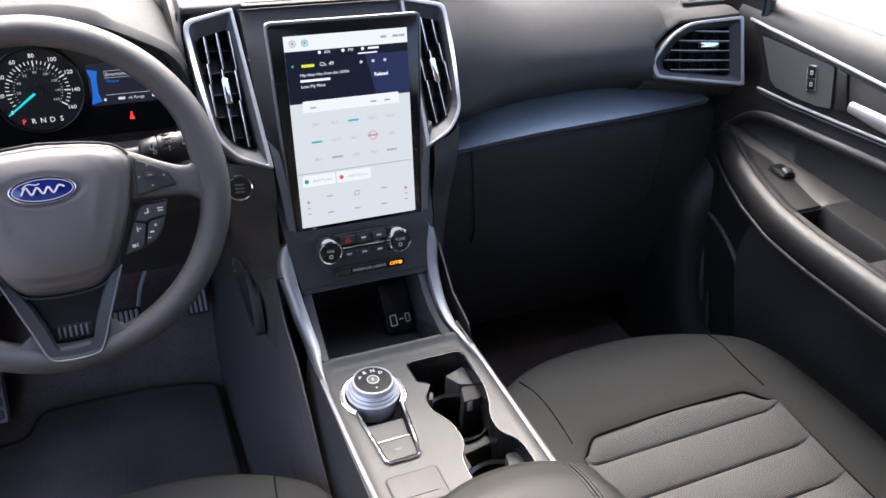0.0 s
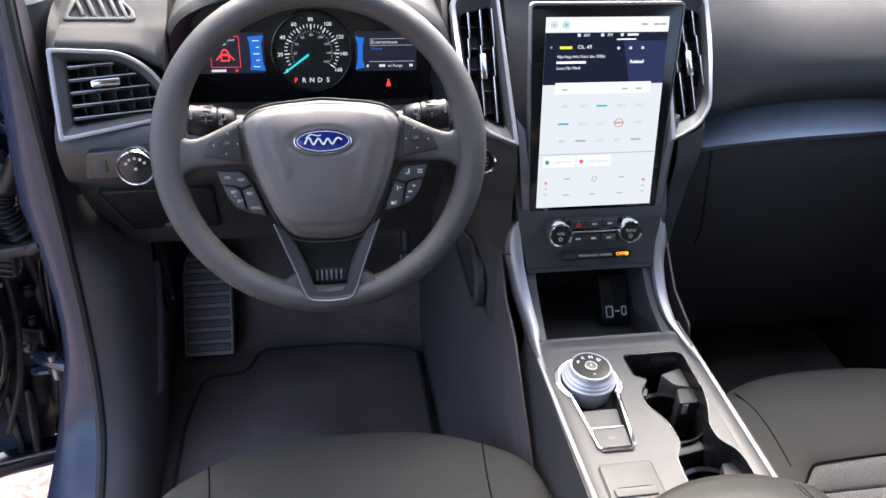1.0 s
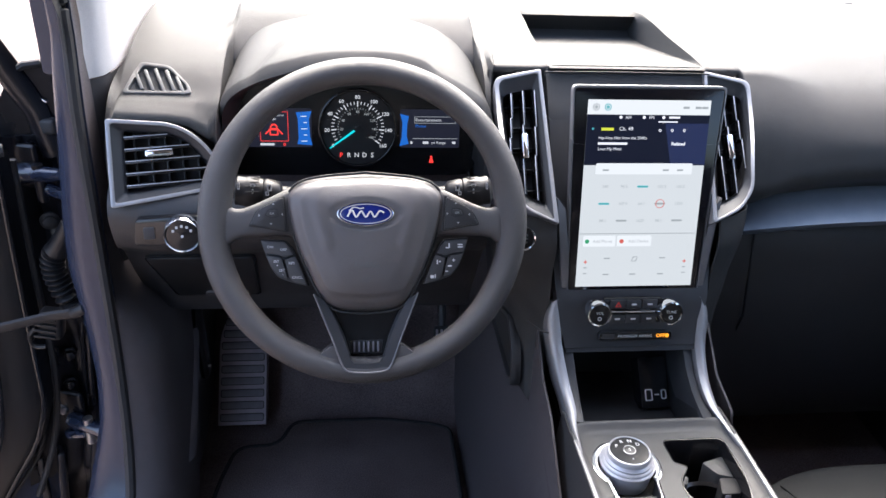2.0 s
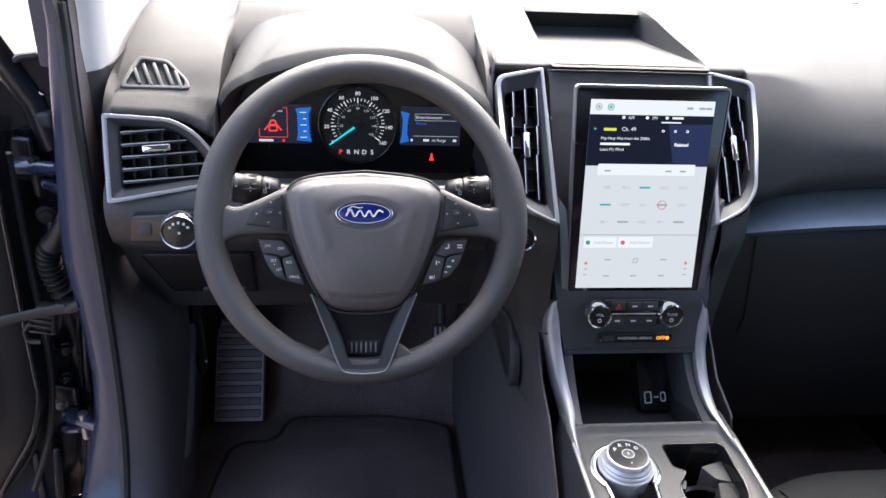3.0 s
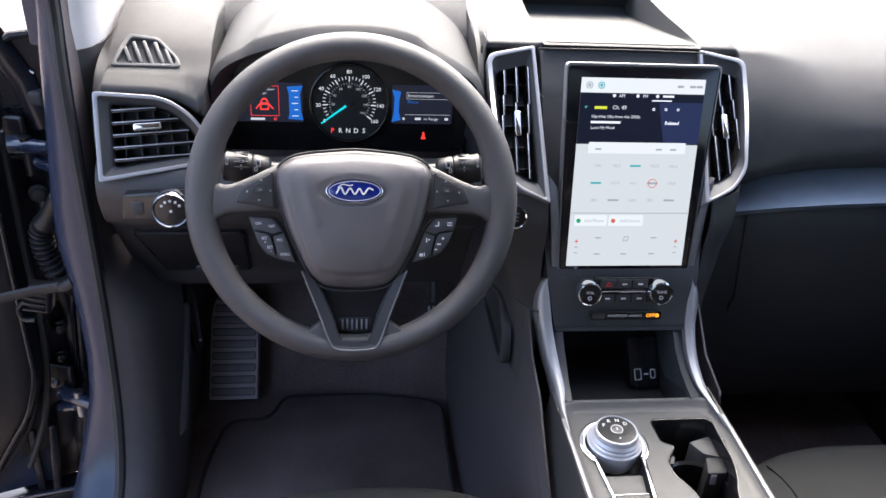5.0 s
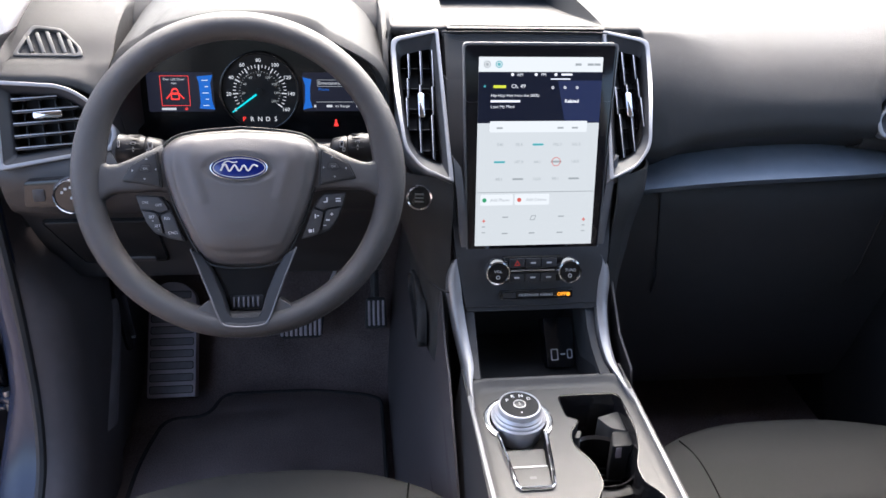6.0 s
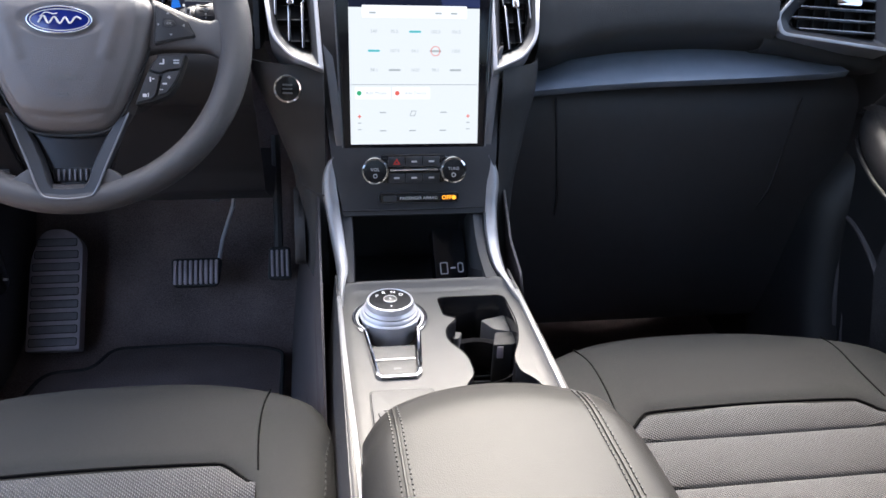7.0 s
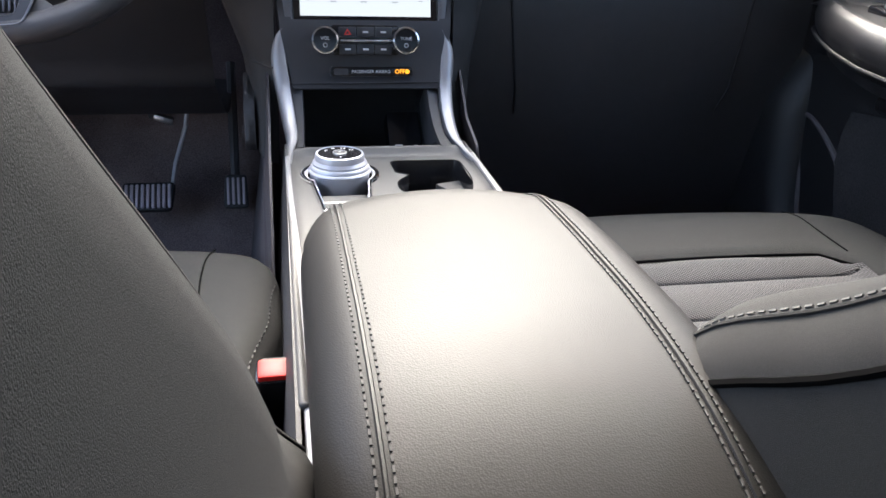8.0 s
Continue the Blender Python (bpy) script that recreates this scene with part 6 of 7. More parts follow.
def seat(cx, yf, recline, label):
    st = thing("front_seat", label, "seat", "front seats")
    inner = 1 if cx < 0 else -1
    HALF, LEN = 0.264, 0.56

    def front(u):
        k = min(1.0, abs(u) / 0.2645)
        return -0.30 * (1 - (1 - k ** 2.7) ** (1 / 2.7))

    def insert_edge(u):
        return (-0.193 if cx < 0 else -0.205) - 0.030 * smooth(0.126, 0.168, abs(u)) - 0.006 * (u / 0.16) ** 2

    def top(u, v):
        z = 0.712 - 0.020 * smooth(-0.13, -0.02, v) + 0.012 * smooth(0.15, 0.22, abs(u)) * smooth(-0.10, -0.35, v)
        z -= 0.030 * smooth(-0.10, -0.45, v) * (1 - 0.75 * smooth(0.14, 0.20, abs(u)))
        dip = (1 - smooth(0.150, 0.166, abs(u))) * smooth(insert_edge(u) + 0.012, insert_edge(u) - 0.012, v)
        return z - 0.014 * dip

    rows = []
    ts = [-0.10, -0.02] + list(np.linspace(0, 1, 44))
    for du, dzu in profile(HALF, 0.045, 56, 6, 0.20):
        row = []
        for t in ts:
            v = (front(du) * (1 - max(t, 0) ** 1.0 * 1.0)) - LEN * max(t, 0)
            roll = 0.0
            if t < 0:
                roll = -0.20 if t < -0.05 else -0.09
            else:
                d = max(0.0, t * LEN)
                roll = -0.045 * (1 - math.sqrt(max(0.0, 1 - (1 - min(1, d / 0.06)) ** 2)))
            waist = 1.0 if du * inner < 0 else 1 - 0.075 * smooth(-0.10, -0.22, v) - 0.09 * smooth(-0.24, -0.34, v)
            row.append((cx + (du if abs(du) < 0.19 else math.copysign(0.19 + (abs(du) - 0.19) * (1 - (1 - waist) * 3.4), du)), yf + v - (0.012 if t < -0.05 else 0.0), max(0.44, top(du, v) + dzu + roll)))
        rows.append(row)
    cush = part("cushion", skin(rows, 0.0), FABRIC, st, "dark grey cloth cushion", 70)
    rows = []
    YS = sorted({round(-0.182 - 0.064 * k + d, 4) for k in range(0, 6) for d in (-0.032, -0.024, -0.016, -0.011, -0.007, -0.004, -0.002, 0.0, 0.002, 0.004, 0.007, 0.011, 0.016, 0.024) if -0.54 < -0.182 - 0.064 * k + d < -0.17} | {-0.1725, -0.175}, reverse=True)
    for u in np.linspace(-0.164, 0.164, 37):
        row = []
        e0 = insert_edge(u)
        for y in YS:
            y = min(y, e0)
            ph = abs(math.sin(math.pi * ((y + 0.182) / 0.064)))
            if y > -0.246:
                ph = max(ph, 0.0)
            edge = min(1.0, (0.164 - abs(u)) / 0.010) * min(1.0, (e0 - y) / 0.010)
            row.append((cx + u, yf + y, top(u, y) + 0.002 + 0.0125 * (max(0.0, edge) ** 0.5) * (0.20 + 0.80 * ph ** 0.45)))
        rows.append(row)
    ins = part("seat_insert", skin(rows), MESH, cush, "woven grey mesh insert with cross channels", 70)
    for k in range(1, 5):
        y = -0.182 - 0.064 * k
        part("channel_stitching", stitches([(cx + u, yf + y + 0.0015, top(u, y) + 0.0058) for u in np.linspace(-0.158, 0.158, 9)], Matrix(), 0.0062, (0.0040, 0.0016, 0.0012)), THREAD, ins)
    lid_line = [(cx + u, yf + insert_edge(u) + 0.001, top(u, insert_edge(u) + 0.012) - 0.0030) for u in np.linspace(-0.165, 0.165, 40)]
    part("seam", tube(lid_line, 0.0018, 6), GROOVE, cush)
    for sgn in (-1, 1):
        part("seam", tube([(cx + sgn * 0.1655, yf + y, top(sgn * 0.169, y) - 0.0030) for y in np.linspace(-0.54, -0.212, 14)], 0.0018, 6), GROOVE, cush)
        fs = [(cx + sgn * (0.166 - 0.003 * math.sin(math.pi * f) + 0.006 * f * f), yf - 0.212 + 0.140 * f, top(0.166, -0.212 + 0.140 * f) - 0.0002) for f in np.linspace(0, 1, 10)]
        part("seam", tube(fs, 0.0011, 6), GROOVE, cush)
        bl = []
        for y in np.linspace(-0.17, -0.50, 16):
            u = 0.2455
            bl.append((cx + sgn * (u if sgn * inner < 0 else u - 0.0142 * smooth(-0.10, -0.22, y) - 0.017 * smooth(-0.24, -0.34, y)), yf + y, top(u, y) - 0.045 + math.sqrt(0.045 ** 2 - (u - 0.219) ** 2) + 0.0006))
        part("bolster_stitching", stitches(bl, Matrix(), 0.0085, (0.0045, 0.0013, 0.0012)), THREAD, cush)
    # backrest, leaning back
    driver = cx < 0
    B = (Matrix.Translation((cx, -0.6547, 0.7308)) if driver else Matrix.Translation((cx, -0.5778, 0.7024))) @ Matrix.Rotation(radians(recline), 4, "X") @ Matrix.Translation((0, 0, -0.090 if driver else 0.0))

    def back_half(h):
        if driver:
            return 0.288 - 0.0417 * smooth(0.05, 0.25, h) - 0.0323 * smooth(0.25, 0.60, h) - 0.05 * smooth(0.03, 0.0, h)
        return 0.2510 + 0.012 * math.sin(math.pi * min(1.0, h / 0.26)) - 0.012 * smooth(0.20, 0.36, h) - 0.034 * (1 - math.sqrt(max(0.0, 1 - (1 - min(1.0, h / 0.11)) ** 2)))

    def swell(h):
        return 0.0 if driver else 0.014 * math.exp(-((h - 0.19) / 0.065) ** 2)

    # local: x across, z up along the back, -y to the front is +y here
    rows = []
    HB = 0.60
    for w in np.linspace(0, 1, 40):
        h = w * HB
        half = back_half(h)
        cap = 0.05 * (1 - math.sqrt(max(0, 1 - (1 - min(1, (HB - h) / 0.06)) ** 2)))
        foot = 0.05 * (1 - math.sqrt(max(0, 1 - (1 - min(1, h / 0.05)) ** 2)))
        row = []
        for du, dz in profile(half, 0.052, 30, 6, 0.115):
            bol = 0.025 * smooth(0.125, 0.195, abs(du)) * smooth(0.0, 0.12, h)
            belly = 0.008 * math.sin(math.pi * min(1, h / 0.5)) + swell(h)
            ph = 0.004 * abs(math.sin(math.pi * h / 0.070)) ** 0.5 * (1 - smooth(0.125, 0.15, abs(du)))
            row.append(B @ Vector((du, dz + bol + belly + ph - cap - foot, h)))
        rows.append(row)
    back = part("backrest", skin(rows), FABRIC, st, "dark grey cloth backrest with side bolsters", 70)
    rows = [[B @ Vector((x, -0.115 - 0.02 * math.sin(math.pi * h / HB) * (1 - (x / back_half(h)) ** 2), h)) for x in np.linspace(-back_half(h), back_half(h), 9)] for h in np.linspace(0, HB, 12)]
    part("back_shell", skin(rows, 0.004), FABRIC, st, "", 70)
    for sgn in (-1, 1):
        ed = []
        for h in np.linspace(0.03, 0.52, 24):
            half = back_half(h)
            u = half - 0.052 + 0.052 * math.cos(radians(45))
            ed.append((sgn * u, -0.052 + 0.052 * math.sin(radians(45)) + 0.025 * smooth(0.125, 0.195, u) * smooth(0.0, 0.12, h) + 0.008 * math.sin(math.pi * min(1, h / 0.5)) + swell(h) + 0.0006 - 0.05 * (1 - math.sqrt(max(0, 1 - (1 - min(1, h / 0.05)) ** 2))), h))
        part("bolster_seam", tube([B @ Vector(p) for p in ed], 0.0014, 6), FABRIC, back)
        fold = [(sgn * (back_half(h) - 0.001), -0.046 + 0.025 * smooth(0.0, 0.12, h) + 0.008 * math.sin(math.pi * min(1, h / 0.5)) + swell(h), h) for h in np.linspace(0.06, 0.52, 20)]
        if not driver:
            part("side_seam", tube([B @ Vector(p) for p in fold], 0.0026, 6), GROOVE, back)
        part("bolster_stitching", stitches([(x - sgn * 0.004, y + 0.003, z) for x, y, z in ed], B, 0.0075, (0.0045, 0.0012, 0.0012)), PALE_THREAD, back)
        part("side_shield", skin([[B @ Vector((sgn * (0.262 - 0.02 * (k / 5)), -0.035 - 0.08 * j, -0.02 + 0.16 * k / 5 * (1 - 0.4 * j))) for j in (0, 0.5, 1)] for k in range(6)], 0.006), PLASTIC, st, "dark plastic side shield")
    part("seat_base", box(0.44, 0.46, 0.10, pose(cx, yf - 0.30, 0.47), 0.02), PLASTIC, st)
    return st


seat(-0.360, -0.146, 39.2, "dark grey cloth driver's seat with woven mesh insert")
seat(0.360, -0.098, 47.1, "dark grey cloth passenger seat with ribbed mesh insert")

arm = thing("armrest", "dark leatherette centre armrest with double stitched seams", "armrest")


def arm_top(y):
    return float(np.interp(y, [-0.95, -0.90, -0.82, -0.78, -0.74, -0.70, -0.65, -0.55, -0.47, -0.44, -0.425, -0.400], [0.70, 0.752, 0.810, 0.826, 0.837, 0.843, 0.8465, 0.8455, 0.8425, 0.840, 0.837, 0.831]))


def arm_front(du, y):
    """The front edge bows: its corners lie further back than its middle."""
    return 0.044 * (abs(du) / 0.1195) ** 2.2 * smooth(-0.60, -0.41, y)


ys = [-0.400, -0.401, -0.4045] + list(np.linspace(-0.412, -0.95, 60))
rows = []
for du, dz in profile(0.1195, 0.032, 24, 7, 0.085):
    row = []
    for k, y in enumerate(ys):
        yy = y
        z = sum(arm_top(yy + q) for q in (-0.02, -0.01, 0, 0.01, 0.02)) / 5
        bow = 0.010 * (1 - (du / 0.1195) ** 2)
        if k < 3:
            z = (0.775, 0.806, 0.820)[k]
        row.append((0.0185 + du * (1 - 0.03 * smooth(-0.47, -0.42, yy)), yy - arm_front(du, yy), max(z + dz + bow * smooth(-0.40, -0.46, yy) if k > 2 else z + dz * 0.5, 0.62 if k > 2 else 0.765)))
    rows.append(row)
part("pad", skin(rows), LEATHER, arm, "grained dark leatherette pad", 70)


def arm_line(x):
    out = []
    for y in np.linspace(-0.420, -0.94, 50):
        z = sum(arm_top(y + q) for q in (-0.02, -0.01, 0, 0.01, 0.02)) / 5
        du = x - 0.0185
        e = max(0.0, abs(du) - 0.0875)
        dz = -0.032 + math.sqrt(max(0.0, 0.032 ** 2 - e * e))
        out.append((x, y - arm_front(du, y), z + dz + 0.010 * (1 - (du / 0.1195) ** 2) * smooth(-0.40, -0.46, y) + 0.0006))
    return out


for x in (-0.0715, 0.0930):
    part("seam", tube(arm_line(x), 0.0014, 6), LEATHER, arm)
    for dx in (-0.0042, 0.0042):
        part("stitching", stitches(arm_line(x + dx), Matrix(), 0.0056, (0.0038, 0.0013, 0.0010)), THREAD, arm, "dark grey stitching")
part("box_body", box(0.188, 0.50, 0.36, pose(0.0165, -0.70, 0.58), 0.012), PLASTIC, arm)

# seat belt buckle
bk = thing("seat_belt_buckle", "black seat belt buckle with red button", "buckle")
BK = Matrix.Translation((-0.1215, -0.500, 0.722)) @ Matrix.Rotation(radians(14), 4, "X")
shell = loft([[BK @ Vector((x * w, y * d, z)) for x, y in rounded([(-1, -1), (1, -1), (1, 1), (-1, 1)], 0.35, 4)] for w, d, z in ((0.0125, 0.0085, -0.115), (0.0150, 0.0105, -0.085), (0.0168, 0.0125, -0.030), (0.0172, 0.0135, -0.004), (0.0166, 0.0130, 0.0), (0.0150, 0.0112, 0.0012))])
part("shell", shell, BLACK, bk)
part("release_button", prism(rounded([(-0.0150, -0.0115), (0.0150, -0.0115), (0.0150, 0.0075), (0.0045, 0.0082), (-0.0045, 0.0082), (-0.0150, 0.0075)], 0.002), -0.004, 0.0055, BK, 0.0018), RED, bk, "red release button")
part("tongue_slot", box(0.024, 0.0035, 0.004, BK @ Matrix.Translation((0, 0.0098, 0.0012)), 0.0008), MATT, bk)
part("strap", box(0.024, 0.006, 0.10, pose(-0.1215, -0.525, 0.59, -8), 0.002), FABRIC, bk)


# ---- passenger door ----
pd = thing("passenger_door", "closed passenger door panel with padded armrest", "door")
PX = Matrix(((0, 0, -1, 0), (-1, 0, 0, 0), (0, 1, 0, 0), (0, 0, 0, 1)))  # local x runs back along the door, y up, z into the cabin


def on_door(x):
    return Matrix.Translation((x, 0, 0)) @ PX


prof = [(0.785, 1.150), (0.765, 1.160), (0.742, 1.158), (0.722, 1.145), (0.712, 1.122), (0.709, 1.08), (0.710, 1.03), (0.706, 1.00), (0.704, 0.95), (0.704, 0.86), (0.700, 0.78), (0.702, 0.66), (0.712, 0.52), (0.715, 0.44)]
rows = [[(p.x, y, p.y - 0.02 * min(0.0, y) * 0.5 if i < 24 else p.y) for i, p in enumerate(spline(prof, 4))] for y in np.linspace(0.12, -1.15, 40)]
part("panel", skin(rows, 0.006), DOOR, pd, "dark grey door panel", 60)
IN = on_door(0.713)
up = [(-0.072, 1.131), (-0.040, 1.089), (-0.025, 1.064), (-0.020, 1.029), (0.10, 1.036), (0.52, 1.046), (0.52, 1.104), (0.19, 1.117)]
ap = part("upper_inlay", prism(rounded(up, [0.004, 0.01, 0.01, 0.004, 0.02, 0.004, 0.004, 0.05]), 0, 0.010, IN, 0.002), DOOR, pd, "dark inlay with fine ribs and silver line")
rib_o = [(-0.046, 1.118), (-0.004, 1.054), (0.018, 1.042), (0.061, 1.0435), (0.104, 1.0465), (0.131, 1.053), (0.114, 1.115)]
part("grille_edge", rim(rounded(rib_o, 0.004), rounded([(0.045 + (x - 0.045) * 0.975, 1.082 + (z - 1.082) * 0.95) for x, z in rib_o], 0.004), 0.009, 0.0128, IN, 0.0008), BLACK, ap)
part("grille_panel", prism(rounded(rib_o, 0.004), 0.009, 0.0115, IN, 0.001), BLACK, ap)
for k in range(36):
    z = 1.0465 + 0.0019 * k
    lo = float(np.interp(z, [1.042, 1.054, 1.118], [0.020, -0.001, -0.043]))
    hi = float(np.interp(z, [1.046, 1.053, 1.115], [0.098, 0.128, 0.112]))
    if hi - lo > 0.01:
        part("grille_rib", box(hi - lo, 0.0010, 0.0014, lift(IN, (hi + lo) / 2, z, 0.0120), 0), DIM, ap)
part("silver_line", tube([(0.7015, y, z) for y, z in ((0.074, 1.1315), (0.030, 1.1285), (-0.017, 1.1265), (-0.111, 1.1215), (-0.203, 1.1165), (-0.5, 1.104))], 0.0030, 8), SILVER, pd, "thin silver line")
part("silver_line", tube([(0.7015, y, z) for y, z in ((0.022, 1.0310), (-0.052, 1.0335), (-0.143, 1.0395), (-0.232, 1.0455), (-0.5, 1.048))], 0.0026, 8), SILVER, pd)
part("silver_line", tube([(0.7030, y, z) for y, z in ((0.018, 1.0250), (-0.052, 1.0270), (-0.143, 1.0330), (-0.232, 1.0390), (-0.5, 1.041))], 0.0018, 8), KICK, pd)
LK = lift(IN, 0.0800, 1.0845, 0, 16)
lk = part("lock_switch", rim(rect(0.0185, 0.0400, 0.004), rect(0.0145, 0.0360, 0.003), 0.010, 0.0150, LK, 0.001), CHROME, pd, "chrome framed lock switch")
for dz in (-0.0088, 0.0088):
    part("rocker", prism(rect(0.0130, 0.0165, 0.002, 0, dz), 0.010, 0.0142, LK, 0.001), BLACK, lk)
    part("rocker_mark", rim(rect(0.0050, 0.0062, 0.001, 0, dz), rect(0.003, 0.004, 0.001, 0, dz), 0.0138, 0.0148, LK), INK, lk)
part("inlay_post", prism(rounded([(0.120, 1.114), (0.139, 1.1125), (0.158, 1.060), (0.138, 1.0545)], 0.003), 0.009, 0.0150, IN, 0.002), DOOR, ap)
hr = part("handle_recess", prism(rounded([(0.140, 1.1110), (0.40, 1.100), (0.40, 1.052), (0.160, 1.060)], 0.006), 0.0095, 0.0115, IN, 0.001), MATT, pd, "black handle recess")
part("door_handle", loft([[Vector((0.688 - 0.006 * math.sin(math.pi * t), -0.170 - 0.16 * t, 1.0755)) + Vector((0.006 * math.cos(a), 0, (0.0085 + 0.003 * math.sin(math.pi * t)) * math.sin(a))) for a in [2 * math.pi * j / 14 for j in range(14)]] for t in np.linspace(0, 1, 12)]), SILVER, hr, "satin chrome inner door handle")
# padded armrest
arm_in = lambda y: float(np.interp(y, [-1.0, -0.40, -0.28, -0.20, -0.12, -0.06, -0.02, 0.04, 0.065, 0.078], [0.555, 0.548, 0.552, 0.560, 0.583, 0.608, 0.628, 0.664, 0.690, 0.703]))
bowl = spline([(0.699, 0.066, 0.930), (0.699, 0.050, 0.955), (0.699, 0.019, 0.982), (0.699, -0.029, 0.9965), (0.699, -0.124, 1.004), (0.699, -0.244, 1.012), (0.699, -0.50, 1.016), (0.699, -1.0, 1.016)], 6)
part("bowl_ridge", tube(bowl, 0.0075, 10, 1.2), DOOR, pd, "rounded upper edge of the armrest bowl")
part("bowl_wall", skin([[tuple(p), (p.x + 0.004, p.y, p.z * 0.6 + 0.945 * 0.4), (p.x - 0.006, p.y - 0.002, 0.944), (p.x - 0.030, p.y - 0.004, 0.938)] for p in bowl], 0.0), DOOR, pd, "", 60)
part("arm_piping", tube([(arm_in(y) + 0.003, y, 0.952 - 0.012 * smooth(0.05, -0.3, y) - 0.046) for y in np.linspace(0.070, -0.6, 40)], 0.0028, 8), DOOR, pd)
rows = []
for y in np.concatenate([np.linspace(0.085, -0.30, 30), np.linspace(-0.33, -1.0, 10)]):
    xi = arm_in(y)
    zt = 0.952 - 0.012 * smooth(0.05, -0.3, y)
    lowered = zt - 0.075 * smooth(0.03, 0.0, y)
    rows.append([(0.707, y, lowered + 0.004), (xi + 0.030, y, lowered), (xi + 0.024, y, zt + 0.001), (xi + 0.014, y, zt + 0.004), (xi + 0.004, y, zt - 0.004), (xi, y, zt - 0.022), (xi + 0.004, y, zt - 0.040), (xi + 0.016, y, zt - 0.055), (min(0.70, xi + 0.05), y, zt - 0.075), (0.706, y, zt - 0.095)])
ar = part("door_armrest", skin(rows), DOOR, pd, "padded dark armrest", 60)
rows = []
for y in sorted(set(np.linspace(0.045, -0.90, 48).round(4)) | {-0.213, -0.215, -0.219, -0.348, -0.352, -0.354}, reverse=True):
    xi = arm_in(y) + 0.021
    zt = 0.952 - 0.012 * smooth(0.05, -0.3, y)
    d = 0.0 if y > -0.214 or y < -0.353 else (0.004 if y > -0.217 or y < -0.350 else 0.065)
    a, b = xi + 0.014, min(0.668, xi + 0.062)
    rows.append([(xi, y, zt - 0.004), (xi + 0.003, y, zt + 0.0015), (a - 0.002, y, zt + 0.002), (a, y, zt + 0.001 - d * 0.06), (a + 0.003, y, zt + 0.001 - d), ((a + b) / 2, y, zt + 0.001 - d), (b - 0.003, y, zt + 0.001 - d), (b, y, zt + 0.001 - d * 0.06), (b + 0.003, y, zt + 0.003), (0.706, y, zt + 0.005)])
part("switch_panel", skin(rows, 0.0), DOOR, ar, "smooth dark switch panel with an open pull pocket", 40)
ws = part("window_switch", box(0.028, 0.034, 0.010, pose(0.652, -0.118, 0.950, 8), 0.003), BLACK, ar, "black window switch with bright cap")
part("switch_cap", box(0.016, 0.012, 0.006, pose(0.652, -0.128, 0.957, 20), 0.002), STEEL, ws)
# grab bar under the armrest, felt below it, and the pocket with its raised rims
part("grab_bar", tube([(0.640, y, z) for y, z in ((-0.192, 0.839), (-0.25, 0.842), (-0.305, 0.845))], 0.0055, 8), SILVER, pd, "bright bar under the armrest")
part("grab_cavity", tube([(0.646, y, z) for y, z in ((-0.165, 0.843), (-0.25, 0.846), (-0.330, 0.849))], 0.013, 10), BLACK, pd)
rows = [[(0.694 + 0.004 * math.sin(9 * y), y, z) for z in np.linspace(0.50, 0.815, 8)] for y in np.linspace(-0.045, -1.05, 24)]
part("lower_felt", skin([[(x if 0.51 < z < 0.81 else x + 0.012, y - 0.35 * max(0.0, 0.72 - z), z) for x, y, z in r] for r in rows], 0.0), FELT, pd, "dark felted lower door lining", 60)
rim_a = spline([(0.709, 0.116, 0.748), (0.707, 0.090, 0.738), (0.706, 0.064, 0.722), (0.705, 0.044, 0.685), (0.705, 0.029, 0.62), (0.706, 0.014, 0.555), (0.708, 0.004, 0.48)], 6)
rim_b = spline([(0.709, 0.116, 0.748), (0.705, 0.085, 0.765), (0.702, 0.038, 0.769), (0.700, -0.031, 0.732), (0.700, -0.078, 0.676), (0.701, -0.102, 0.620), (0.704, -0.118, 0.55), (0.708, -0.125, 0.48)], 6)
# rims are black like the door; the paler plastic paints their edge highlights
part("pocket_rim", tube(rim_a, 0.0060, 8), KICK, pd, "raised pocket rim with its highlight as paler colour")
part("pocket_rim", tube([p + Vector((0.002, -0.020, 0.0)) for p in rim_a[6:]], 0.0030, 8), KICK, pd)
part("pocket_rim", tube(rim_b, 0.0050, 8), KICK, pd)
part("speaker_cover", skin([[a * (1 - k) + b * k + Vector((0.004 + 0.006 * math.sin(math.pi * k), 0, 0)) for k in (0, 0.25, 0.5, 0.75, 1.0)] for a, b in zip(rim_a, rim_b)], 0.0), DOOR, pd, "dark speaker cover", 60)
part("kick_edge", tube(spline([(0.676, 0.244, 0.715), (0.676, 0.250, 0.635), (0.676, 0.228, 0.52), (0.676, 0.152, 0.455)], 6), 0.0030, 8), DOOR, pd)
gl = part("window_glass", skin([[(0.778 - 0.10 * ((z - 1.15) / 0.45), y, z) for z in (1.14, 1.3, 1.45, 1.58)] for y in (0.04, -0.3, -0.7, -1.1)]), TINTED, pd, "clear side window")
gl.visible_shadow = False
part("outer_skin", skin([[(x, y, z) for x, z in ((0.79, 1.145), (0.85, 1.05), (0.88, 0.85), (0.87, 0.6), (0.82, 0.36))] for y in (0.15, -0.4, -1.15)], 0.004), PAINT, pd, "dark blue outer skin", 60)

# front wing ahead of the open door
wing = skin([[(-0.80, 0.33, z), (-0.86, 0.30, z), (-0.90, 0.31, z), (-0.92, 0.6, z - 0.02), (-0.92, 1.2, z - 0.04)] for z in (0.35, 0.6, 0.85, 1.0, 1.07)], 0.004)
structure("body_wing_driver", wing, PAINT, "dark blue front wing edge", "car body", 60)

